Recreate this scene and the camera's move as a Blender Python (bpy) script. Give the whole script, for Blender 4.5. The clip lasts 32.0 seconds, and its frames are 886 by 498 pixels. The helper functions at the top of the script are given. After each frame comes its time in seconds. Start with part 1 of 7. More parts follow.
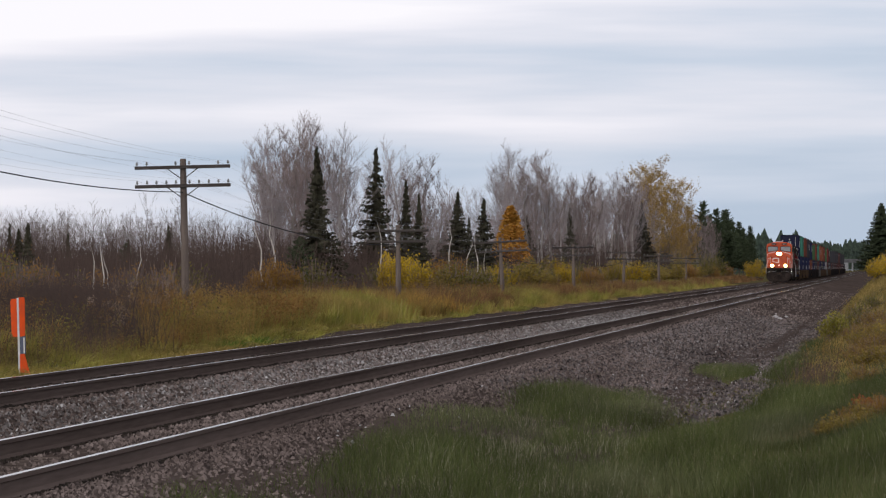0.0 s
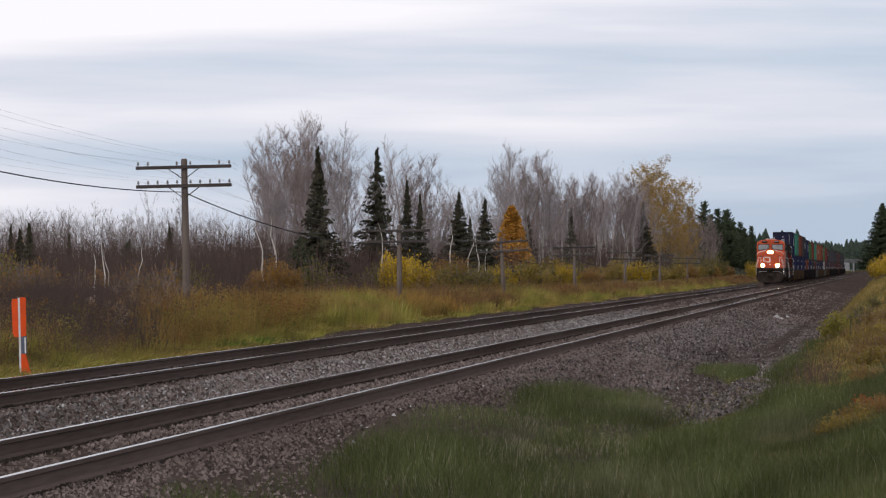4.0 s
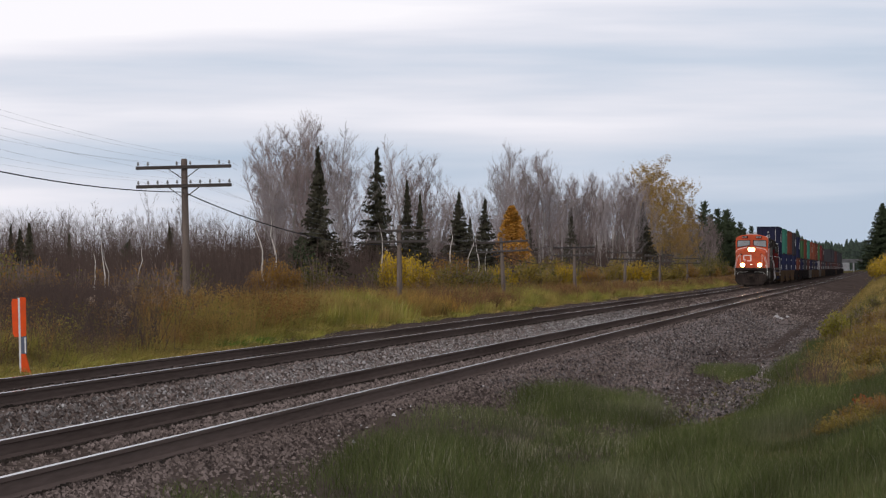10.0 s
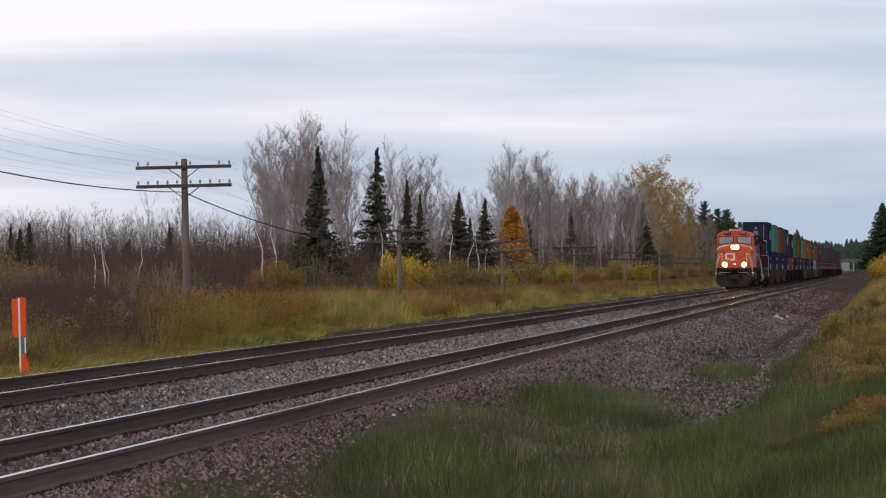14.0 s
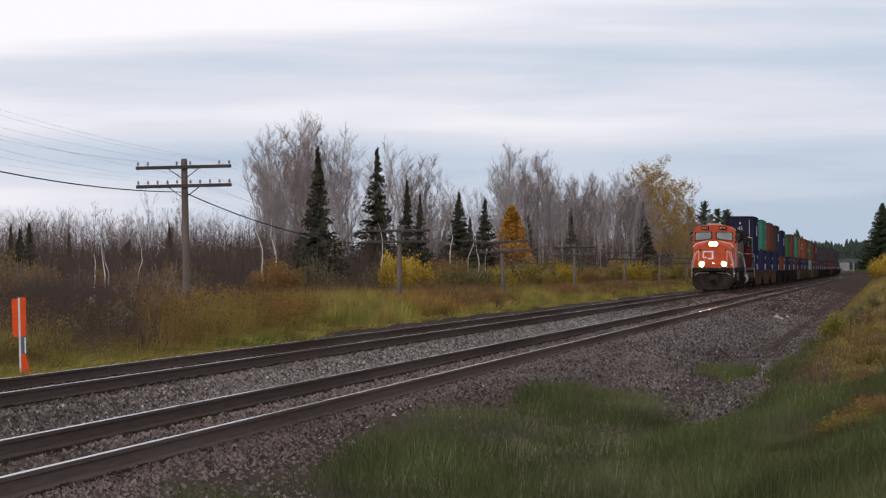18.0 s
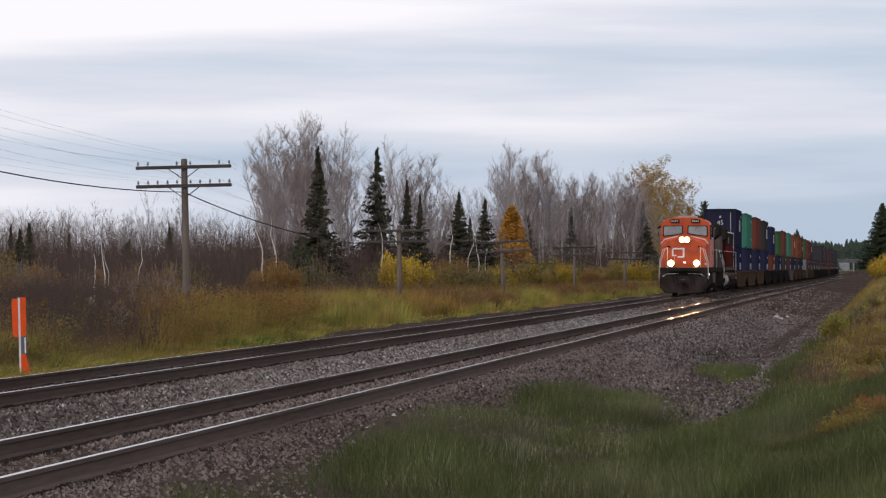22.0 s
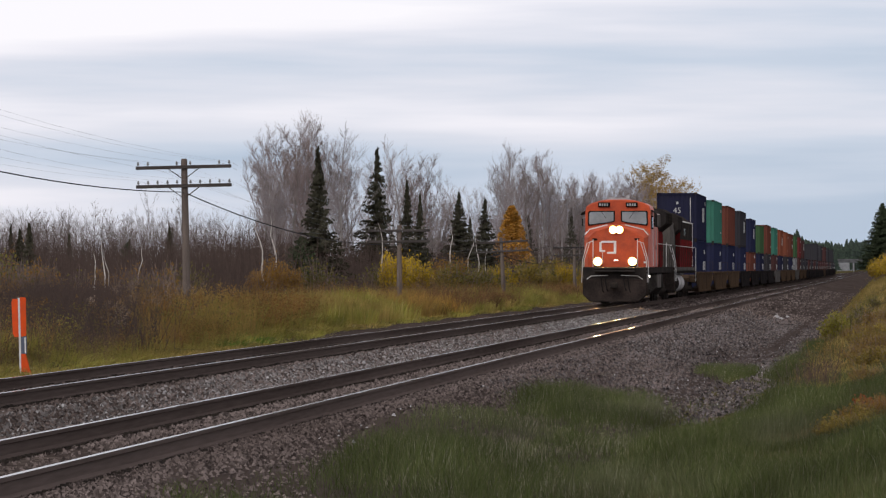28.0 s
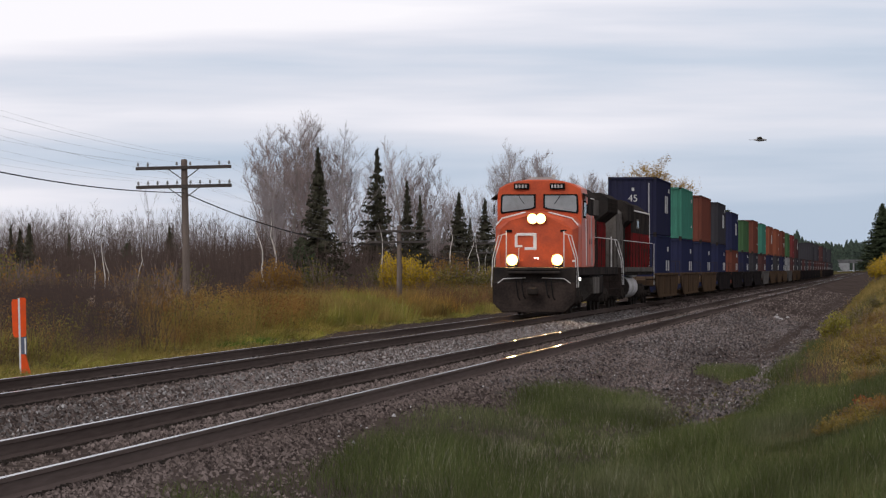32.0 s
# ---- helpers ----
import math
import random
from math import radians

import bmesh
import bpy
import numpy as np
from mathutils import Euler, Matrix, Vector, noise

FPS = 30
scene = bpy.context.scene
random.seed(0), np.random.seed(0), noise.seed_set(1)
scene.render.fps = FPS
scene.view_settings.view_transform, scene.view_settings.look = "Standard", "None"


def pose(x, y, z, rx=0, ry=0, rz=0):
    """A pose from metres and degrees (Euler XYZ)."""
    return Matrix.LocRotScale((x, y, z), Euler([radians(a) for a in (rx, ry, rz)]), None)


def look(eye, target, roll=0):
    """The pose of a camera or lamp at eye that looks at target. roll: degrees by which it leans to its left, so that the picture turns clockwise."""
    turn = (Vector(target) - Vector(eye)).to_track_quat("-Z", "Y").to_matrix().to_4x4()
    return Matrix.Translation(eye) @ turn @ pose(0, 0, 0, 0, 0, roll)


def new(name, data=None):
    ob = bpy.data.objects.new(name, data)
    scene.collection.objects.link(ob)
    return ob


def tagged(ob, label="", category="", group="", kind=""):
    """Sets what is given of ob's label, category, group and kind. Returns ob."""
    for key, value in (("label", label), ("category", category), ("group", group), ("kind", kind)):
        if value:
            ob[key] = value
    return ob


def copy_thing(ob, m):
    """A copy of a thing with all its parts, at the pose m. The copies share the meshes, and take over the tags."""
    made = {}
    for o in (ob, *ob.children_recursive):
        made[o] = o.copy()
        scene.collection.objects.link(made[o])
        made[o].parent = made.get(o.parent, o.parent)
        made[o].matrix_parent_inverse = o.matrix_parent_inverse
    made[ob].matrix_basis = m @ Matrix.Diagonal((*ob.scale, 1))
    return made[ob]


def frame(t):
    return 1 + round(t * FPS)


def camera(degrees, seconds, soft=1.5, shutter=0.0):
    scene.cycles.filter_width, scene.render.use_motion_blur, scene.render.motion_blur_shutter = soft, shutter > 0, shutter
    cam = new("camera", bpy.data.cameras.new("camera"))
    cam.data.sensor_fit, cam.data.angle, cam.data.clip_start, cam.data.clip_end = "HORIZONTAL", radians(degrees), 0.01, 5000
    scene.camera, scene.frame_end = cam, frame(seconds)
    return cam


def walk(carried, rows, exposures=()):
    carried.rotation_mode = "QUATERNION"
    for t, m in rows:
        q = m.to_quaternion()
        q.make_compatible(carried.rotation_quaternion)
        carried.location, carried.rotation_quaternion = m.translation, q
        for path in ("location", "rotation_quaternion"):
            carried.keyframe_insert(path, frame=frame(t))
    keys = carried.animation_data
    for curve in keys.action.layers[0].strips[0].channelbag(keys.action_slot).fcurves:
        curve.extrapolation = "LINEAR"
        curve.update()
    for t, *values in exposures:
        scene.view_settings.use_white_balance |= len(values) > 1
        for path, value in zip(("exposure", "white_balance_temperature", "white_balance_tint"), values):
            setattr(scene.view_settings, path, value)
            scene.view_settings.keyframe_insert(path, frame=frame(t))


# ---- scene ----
cam = camera(14.29, 32.0, 1.25)
EYE_Z, TURN, TILT = 1.67, 7.076, 90.316


def aim(dx=0.0, dy=0.0):
    """The standing camera's pose, nudged by hundredths of a degree."""
    return pose(0, 0, EYE_Z, TILT + dy, 0, TURN + dx)


walk(cam, [(0.0, aim(-0.018)), (0.5, aim()), (1.0, aim()), (1.5, aim(-0.012)), (2.0, aim()), (2.5, aim(0.009)),
           (3.0, aim()), (3.5, aim()), (31.9, aim()), (32.0, aim(0.0, 0.008))])

# ---- light: overcast sky, very soft sun ----
scene.view_settings.exposure = 0.0
SUN_EL, SUN_AZ = 38.0, 200.0   # degrees; azimuth from +y, clockwise
world = bpy.data.worlds.new("overcast_sky")
scene.world = world
world.use_nodes = True
wn, wl = world.node_tree.nodes, world.node_tree.links
wn.clear()
w_out = wn.new("ShaderNodeOutputWorld")
w_bg = wn.new("ShaderNodeBackground")
w_sky = wn.new("ShaderNodeTexSky")
w_sky.sky_type, w_sky.sun_disc = "NISHITA", False
w_sky.sun_elevation, w_sky.sun_rotation = radians(SUN_EL), radians(SUN_AZ)
w_co = wn.new("ShaderNodeTexCoord")


def sky_noise(scale, detail, stretch, seed, rough=0.55):
    m = wn.new("ShaderNodeMapping")
    m.inputs["Scale"].default_value = stretch
    m.inputs["Location"].default_value = (seed, seed * 0.7, seed * 1.3)
    n = wn.new("ShaderNodeTexNoise")
    n.inputs["Scale"].default_value = scale
    n.inputs["Detail"].default_value = detail
    n.inputs["Roughness"].default_value = rough
    wl.new(w_co.outputs["Generated"], m.inputs["Vector"])
    wl.new(m.outputs["Vector"], n.inputs["Vector"])
    return n.outputs["Fac"]


def sky_math(op, a, b, c=0.0):
    n = wn.new("ShaderNodeMath")
    n.operation = op
    for i, v in enumerate((a, b, c)):
        if isinstance(v, (int, float)):
            n.inputs[i].default_value = v
        else:
            wl.new(v, n.inputs[i])
    return n.outputs[0]


# layered stratus: long flat bands, brighter higher up and towards the west
w_sep = wn.new("ShaderNodeSeparateXYZ")
wl.new(w_co.outputs["Generated"], w_sep.inputs[0])
bands = sky_noise(1.0, 5.0, (3.5, 3.5, 42.0), 2.2, 0.5)
soft_band = sky_noise(1.0, 2.5, (1.6, 1.6, 15.0), 5.4)
height = sky_math("MULTIPLY", sky_math("POWER", sky_math("MAXIMUM", w_sep.outputs["Z"], 0.0), 2.2), 95.0)
lift = sky_math("ADD", height, sky_math("MULTIPLY_ADD", w_sep.outputs["X"], -0.95, -1.06))
cover = sky_math("ADD", sky_math("ADD", sky_math("MULTIPLY", bands, 1.85), sky_math("MULTIPLY", soft_band, 1.1)), lift)
w_ramp = wn.new("ShaderNodeValToRGB")
els = w_ramp.color_ramp.elements
els[0].position, els[0].color = 0.28, (0.46, 0.55, 0.69, 1)
els[1].position, els[1].color = 1.0, (0.98, 0.95, 1.0, 1)
for _p, _c in ((0.48, (0.575, 0.64, 0.765)), (0.68, (0.73, 0.745, 0.84)), (0.84, (0.87, 0.855, 0.93))):
    els.new(_p).color = (*_c, 1)
wl.new(cover, w_ramp.inputs[0])
w_dim = wn.new("ShaderNodeMix")
w_dim.data_type = "RGBA"
w_dim.blend_type = "MIX"
w_dim.inputs["Factor"].default_value = 0.93
w_sk = wn.new("ShaderNodeMix")
w_sk.data_type, w_sk.blend_type = "RGBA", "MULTIPLY"
w_sk.inputs["Factor"].default_value = 1.0
wl.new(w_sky.outputs[0], w_sk.inputs["A"])
w_sk.inputs["B"].default_value = (0.1, 0.1, 0.1, 1)
wl.new(w_sk.outputs["Result"], w_dim.inputs["A"])
wl.new(w_ramp.outputs[0], w_dim.inputs["B"])
wl.new(w_dim.outputs["Result"], w_bg.inputs["Color"])
w_bg.inputs["Strength"].default_value = 1.03
wl.new(w_bg.outputs[0], w_out.inputs[0])

sun = new("sun", bpy.data.lights.new("sun", "SUN"))
sun.data.energy, sun.data.angle, sun.data.color = 1.0, radians(25), (1.0, 0.96, 0.9)
_az, _el = radians(SUN_AZ), radians(SUN_EL)
sun.matrix_world = look((30 * math.sin(_az), 30 * math.cos(_az), 30 * math.tan(_el)), (0, 0, 0))


# ---- materials ----
def mat(name, colour, rough=0.8, metal=0.0, second=None, amount=0.5, scale=3.0, fine=40.0, bump=0.15, per="object",
        vary=0.15, spec=0.0, emit=None, stretch=(1, 1, 1)):
    """A node material: two colours mixed by coarse and fine noise, a per-piece shift of value, and fine relief."""
    m = bpy.data.materials.new(name)
    m.use_nodes = True
    n, l = m.node_tree.nodes, m.node_tree.links
    b = n["Principled BSDF"]
    b.inputs["Roughness"].default_value, b.inputs["Metallic"].default_value = rough, metal
    b.inputs["Specular IOR Level"].default_value = spec
    if emit:
        b.inputs["Base Color"].default_value = (*colour, 1)
        b.inputs["Emission Color"].default_value = (*emit[0], 1)
        b.inputs["Emission Strength"].default_value = emit[1]
        return m
    co = n.new("ShaderNodeTexCoord")
    mp = n.new("ShaderNodeMapping")
    mp.inputs["Scale"].default_value = stretch
    l.new(co.outputs["Object"], mp.inputs["Vector"])
    big, small = n.new("ShaderNodeTexNoise"), n.new("ShaderNodeTexNoise")
    for t, s, d in ((big, scale, 4), (small, fine, 3)):
        t.inputs["Scale"].default_value, t.inputs["Detail"].default_value = s, d
        l.new(mp.outputs["Vector"], t.inputs["Vector"])
    add = n.new("ShaderNodeMath")
    add.operation = "MULTIPLY_ADD"
    l.new(small.outputs["Fac"], add.inputs[0])
    add.inputs[1].default_value = 0.45
    l.new(big.outputs["Fac"], add.inputs[2])
    rng = n.new("ShaderNodeMapRange")
    rng.inputs["From Min"].default_value, rng.inputs["From Max"].default_value = 0.52, 0.94
    rng.inputs["To Max"].default_value = amount * 2
    l.new(add.outputs[0], rng.inputs["Value"])
    mix = n.new("ShaderNodeMix")
    mix.data_type = "RGBA"
    mix.inputs["A"].default_value = (*colour, 1)
    mix.inputs["B"].default_value = (*(second or [c * 0.6 for c in colour]), 1)
    l.new(rng.outputs["Result"], mix.inputs["Factor"])
    if per == "object":
        who = n.new("ShaderNodeObjectInfo").outputs["Random"]
    else:
        who = n.new("ShaderNodeNewGeometry").outputs["Random Per Island"]
    val = n.new("ShaderNodeMapRange")
    val.inputs["To Min"].default_value, val.inputs["To Max"].default_value = 1 - vary, 1 + vary
    l.new(who, val.inputs["Value"])
    hsv = n.new("ShaderNodeHueSaturation")
    l.new(val.outputs["Result"], hsv.inputs["Value"])
    l.new(mix.outputs["Result"], hsv.inputs["Color"])
    l.new(hsv.outputs["Color"], b.inputs["Base Color"])
    if bump:
        bp = n.new("ShaderNodeBump")
        bp.inputs["Strength"].default_value, bp.inputs["Distance"].default_value = bump, 0.02
        l.new(small.outputs["Fac"], bp.inputs["Height"])
        l.new(bp.outputs["Normal"], b.inputs["Normal"])
    return m


def leafy(name, colours, rough=0.7, trans=0.25, patch=None, size=0.25, share=0.5, clump=0.9):
    """Leaf, needle and grass material: each island takes one of several colours; patches of ground may take a second set."""
    m = bpy.data.materials.new(name)
    m.use_nodes = True
    n, l = m.node_tree.nodes, m.node_tree.links
    b = n["Principled BSDF"]
    b.inputs["Roughness"].default_value, b.inputs["Specular IOR Level"].default_value = rough, 0.06
    who = n.new("ShaderNodeNewGeometry").outputs["Random Per Island"]

    def choice(some):
        ramp = n.new("ShaderNodeValToRGB")
        e = ramp.color_ramp.elements
        while len(e) < len(some):
            e.new(0.5)
        for i, c in enumerate(some):
            e[i].position, e[i].color = i / max(1, len(some) - 1), (*c, 1)
        l.new(who, ramp.inputs[0])
        return ramp.outputs[0]
    tone = choice(colours)
    if patch:
        co, mp, tx = n.new("ShaderNodeTexCoord"), n.new("ShaderNodeMapping"), n.new("ShaderNodeTexNoise")
        mp.inputs["Scale"].default_value = (1.0, 0.35, 0.6)
        tx.inputs["Scale"].default_value, tx.inputs["Detail"].default_value = size, 3.0
        l.new(co.outputs["Object"], mp.inputs["Vector"])
        l.new(mp.outputs["Vector"], tx.inputs["Vector"])
        rg = n.new("ShaderNodeMapRange")
        rg.inputs["From Min"].default_value, rg.inputs["From Max"].default_value = 0.92 - share - 0.05, 0.92 - share + 0.13
        l.new(tx.outputs["Fac"], rg.inputs["Value"])
        mx2 = n.new("ShaderNodeMix")
        mx2.data_type = "RGBA"
        l.new(rg.outputs["Result"], mx2.inputs["Factor"])
        l.new(tone, mx2.inputs["A"])
        l.new(choice(patch), mx2.inputs["B"])
        tone = mx2.outputs["Result"]
    hsv = n.new("ShaderNodeHueSaturation")
    val = n.new("ShaderNodeMapRange")
    val.inputs["To Min"].default_value, val.inputs["To Max"].default_value = 0.85, 1.15
    l.new(n.new("ShaderNodeObjectInfo").outputs["Random"], val.inputs["Value"])
    cc, cm, ct = n.new("ShaderNodeTexCoord"), n.new("ShaderNodeMapping"), n.new("ShaderNodeTexNoise")
    cm.inputs["Scale"].default_value = (1.0, 0.25, 0.8)
    ct.inputs["Scale"].default_value, ct.inputs["Detail"].default_value = clump, 3.0
    l.new(cc.outputs["Object"], cm.inputs["Vector"])
    l.new(cm.outputs["Vector"], ct.inputs["Vector"])
    cr = n.new("ShaderNodeMapRange")
    cr.inputs["From Min"].default_value, cr.inputs["From Max"].default_value = 0.34, 0.66
    cr.inputs["To Min"].default_value, cr.inputs["To Max"].default_value = 0.62, 1.32
    l.new(ct.outputs["Fac"], cr.inputs["Value"])
    both = n.new("ShaderNodeMath")
    both.operation = "MULTIPLY"
    l.new(val.outputs["Result"], both.inputs[0])
    l.new(cr.outputs["Result"], both.inputs[1])
    l.new(both.outputs[0], hsv.inputs["Value"])
    l.new(tone, hsv.inputs["Color"])
    l.new(hsv.outputs["Color"], b.inputs["Base Color"])
    tr = n.new("ShaderNodeBsdfTranslucent")
    l.new(hsv.outputs["Color"], tr.inputs["Color"])
    mx = n.new("ShaderNodeMixShader")
    mx.inputs[0].default_value = trans
    l.new(b.outputs[0], mx.inputs[1])
    l.new(tr.outputs[0], mx.inputs[2])
    l.new(mx.outputs[0], n["Material Output"].inputs["Surface"])
    return m


M_SOIL = mat("meadow_soil", (0.075, 0.066, 0.028), 0.95, second=(0.05, 0.04, 0.022), scale=0.25, fine=6.0, bump=0.4)
# bed darkened, and some stones, to paint shade between the stones
M_SHADEDBED = mat("ballast_bed", (0.058, 0.045, 0.04), 0.95, second=(0.036, 0.028, 0.025), scale=0.6, fine=16.0, bump=1.0, stretch=(1, 0.1, 1))
M_STONE = mat("ballast_stone", (0.138, 0.112, 0.104), 0.85, second=(0.062, 0.048, 0.043), scale=0.45, fine=14.0, bump=0.3, per="island", vary=0.72, stretch=(1, 0.08, 1))
M_STONESLOPE = mat("slope_ballast_stone", (0.122, 0.108, 0.106), 0.85, second=(0.05, 0.043, 0.042), scale=0.45, fine=14.0, bump=0.3, per="island", vary=0.8, stretch=(1, 0.08, 1))
M_STONEGREY = mat("grey_ballast_stone", (0.2, 0.185, 0.18), 0.85, second=(0.07, 0.062, 0.06), scale=0.5, fine=14.0, bump=0.3, per="island", vary=0.65, stretch=(1, 0.08, 1))
M_PALE = mat("pale_stone", (0.36, 0.35, 0.35), 0.8, scale=2.0, per="island", vary=0.3)
M_RAILSIDE = mat("rusty_rail_steel", (0.105, 0.082, 0.074), 0.8, 0.0, second=(0.055, 0.042, 0.037), scale=1.0, fine=30, stretch=(1, 0.05, 1))
M_RAILTOP = mat("polished_rail_head", (0.3, 0.28, 0.275), 0.11, 0.8, second=(0.14, 0.125, 0.12), scale=1.2, fine=40, bump=0.02, stretch=(6, 0.08, 1))
M_TIE = mat("creosoted_tie", (0.1, 0.08, 0.07), 0.95, second=(0.05, 0.04, 0.035), scale=4, fine=50, bump=0.4, stretch=(0.3, 3, 3))
M_POLEWOOD = mat("weathered_pole_wood", (0.185, 0.15, 0.13), 0.95, second=(0.075, 0.06, 0.055), scale=1.5, fine=30, bump=0.4, stretch=(4, 4, 0.3))
# crossarms darker than the shaft, painting arms seen against low sun
M_ARMWOOD = mat("weathered_shaded_arm_wood", (0.09, 0.078, 0.073), 0.95, second=(0.045, 0.04, 0.038), scale=2, fine=30, bump=0.3, stretch=(0.3, 4, 4))
M_BIRD = mat("grey_feathers", (0.34, 0.34, 0.35), 0.9, scale=20)
M_WOODPALE = mat("pale_split_wood", (0.4, 0.34, 0.27), 0.9, scale=5)
M_GLASSINS = mat("insulator_glass", (0.2, 0.2, 0.2), 0.25, scale=5, spec=0.6)
M_WIRE = mat("dark_wire", (0.05, 0.05, 0.055), 0.7, bump=0)
M_WIREFAINT = mat("weathered_copper_wire", (0.3, 0.3, 0.33), 0.7, bump=0)
M_ORANGE = mat("marker_orange_plastic", (0.72, 0.09, 0.02), 0.55, second=(0.55, 0.08, 0.03), scale=6, fine=60, vary=0.05)
M_WHITE = mat("white_paint", (0.72, 0.72, 0.72), 0.5, second=(0.45, 0.44, 0.43), scale=3, vary=0.05)
M_GREYBLUE = mat("bluish_grey_plastic", (0.16, 0.18, 0.25), 0.6, scale=5)
M_BIRCH = mat("pale_birch_bark", (0.42, 0.385, 0.365), 0.85, second=(0.15, 0.13, 0.122), scale=1.5, fine=9, bump=0.2, stretch=(1, 1, 2.5))
M_SAPLING = mat("white_sapling_bark", (0.68, 0.65, 0.6), 0.85, second=(0.36, 0.32, 0.29), scale=1.5, fine=9, bump=0.2, stretch=(1, 1, 2.5))
M_ASPEN = mat("grey_aspen_bark", (0.3, 0.275, 0.255), 0.9, second=(0.1, 0.085, 0.08), scale=1.5, fine=9, bump=0.2)
M_TWIG = mat("bare_grey_twigs", (0.3, 0.265, 0.266), 0.9, second=(0.165, 0.142, 0.141), scale=0.4, fine=3, bump=0, vary=0.25)
M_TWIGBROWN = mat("bare_brown_twigs", (0.22, 0.173, 0.166), 0.9, second=(0.122, 0.097, 0.092), scale=0.3, fine=3, bump=0, vary=0.3)
M_FARTWIG = mat("far_grey_twigs", (0.18, 0.155, 0.15), 0.9, second=(0.095, 0.078, 0.075), scale=0.1, fine=2, bump=0, vary=0.3)
M_BRUSH = mat("dark_brown_brush", (0.08, 0.057, 0.048), 0.9, second=(0.042, 0.032, 0.029), scale=0.12, fine=2, bump=0, vary=0.35)
M_TRUNK = mat("dark_spruce_bark", (0.08, 0.06, 0.05), 0.95, scale=2)
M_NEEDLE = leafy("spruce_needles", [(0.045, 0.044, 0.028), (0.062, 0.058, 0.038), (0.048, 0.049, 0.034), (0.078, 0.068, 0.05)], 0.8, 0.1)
# needle green lifted towards blue, painting distance haze into the far wood
M_HAZENEEDLE = leafy("hazed_conifer_needles", [(0.045, 0.064, 0.05), (0.06, 0.08, 0.06), (0.05, 0.068, 0.058)], 0.8, 0.1)
M_PINE = leafy("pine_needles", [(0.038, 0.052, 0.028), (0.052, 0.066, 0.036), (0.044, 0.054, 0.032)], 0.7, 0.1)
M_TAMARACK = leafy("golden_needles", [(0.46, 0.23, 0.045), (0.52, 0.28, 0.055), (0.38, 0.19, 0.045)], 0.7, 0.3, clump=40.0)
M_GOLD = leafy("dull_gold_leaves", [(0.38, 0.24, 0.065), (0.44, 0.29, 0.085), (0.29, 0.19, 0.065)], 0.7, 0.3)
M_YELLOW = leafy("yellow_willow_leaves", [(0.46, 0.305, 0.022), (0.53, 0.36, 0.03), (0.36, 0.25, 0.026), (0.25, 0.18, 0.03)], 0.7, 0.3)
M_RUST = leafy("rust_brown_leaves", [(0.24, 0.13, 0.034), (0.3, 0.17, 0.04), (0.17, 0.095, 0.03)], 0.7, 0.3)
M_OLIVE = leafy("olive_leaves", [(0.14, 0.12, 0.03), (0.1, 0.1, 0.03), (0.2, 0.16, 0.04)], 0.7, 0.3)
M_GRASS = leafy("green_ditch_grass", [(0.04, 0.053, 0.016), (0.056, 0.071, 0.022), (0.072, 0.085, 0.029), (0.104, 0.106, 0.054)], 0.65, 0.2,
                [(0.087, 0.097, 0.05), (0.115, 0.12, 0.066), (0.064, 0.075, 0.029), (0.17, 0.165, 0.105)], 0.4, 0.36)
M_TUSSOCK = leafy("olive_tussock_grass", [(0.2, 0.195, 0.036), (0.25, 0.235, 0.05), (0.15, 0.16, 0.028), (0.33, 0.28, 0.11)], 0.7, 0.3,
                  [(0.27, 0.19, 0.055), (0.33, 0.25, 0.09), (0.22, 0.145, 0.042)], 0.3, 0.42)
M_DRYGRASS = leafy("tan_meadow_grass", [(0.3, 0.22, 0.09), (0.38, 0.3, 0.14), (0.22, 0.17, 0.06), (0.16, 0.12, 0.04)], 0.7, 0.3,
                   [(0.17, 0.15, 0.045), (0.22, 0.19, 0.06), (0.28, 0.22, 0.09)], 0.2, 0.42)
M_BANK = leafy("tan_bank_grass", [(0.26, 0.18, 0.065), (0.32, 0.225, 0.085), (0.2, 0.15, 0.05), (0.15, 0.125, 0.04)], 0.7, 0.25,
               [(0.2, 0.17, 0.05), (0.16, 0.15, 0.04), (0.27, 0.2, 0.07)], 0.3, 0.42)
M_VERGE = leafy("short_verge_grass", [(0.2, 0.19, 0.035), (0.26, 0.23, 0.06), (0.14, 0.16, 0.025)], 0.7, 0.25,
                [(0.28, 0.18, 0.055), (0.31, 0.22, 0.08), (0.2, 0.15, 0.045)], 0.25, 0.44)
M_WEED = leafy("rusty_weeds", [(0.299, 0.161, 0.046), (0.368, 0.23, 0.0575), (0.184, 0.115, 0.0403), (0.138, 0.0805, 0.0345)], 0.75, 0.25,
               [(0.2, 0.13, 0.04), (0.13, 0.09, 0.04), (0.3, 0.21, 0.045)], 0.28, 0.45)
M_OLIVEWEED = leafy("olive_weeds", [(0.168, 0.156, 0.036), (0.228, 0.204, 0.048), (0.12, 0.114, 0.0336), (0.312, 0.228, 0.06)], 0.75, 0.25)
M_LEAFRUST = leafy("rust_weed_leaves", [(0.2, 0.108, 0.036), (0.25, 0.138, 0.042), (0.15, 0.086, 0.034), (0.28, 0.175, 0.058)], 0.75, 0.25)
M_LEAFGOLD = leafy("gold_weed_leaves", [(0.23, 0.15, 0.046), (0.19, 0.12, 0.042), (0.28, 0.18, 0.055), (0.14, 0.098, 0.038)], 0.75, 0.25)
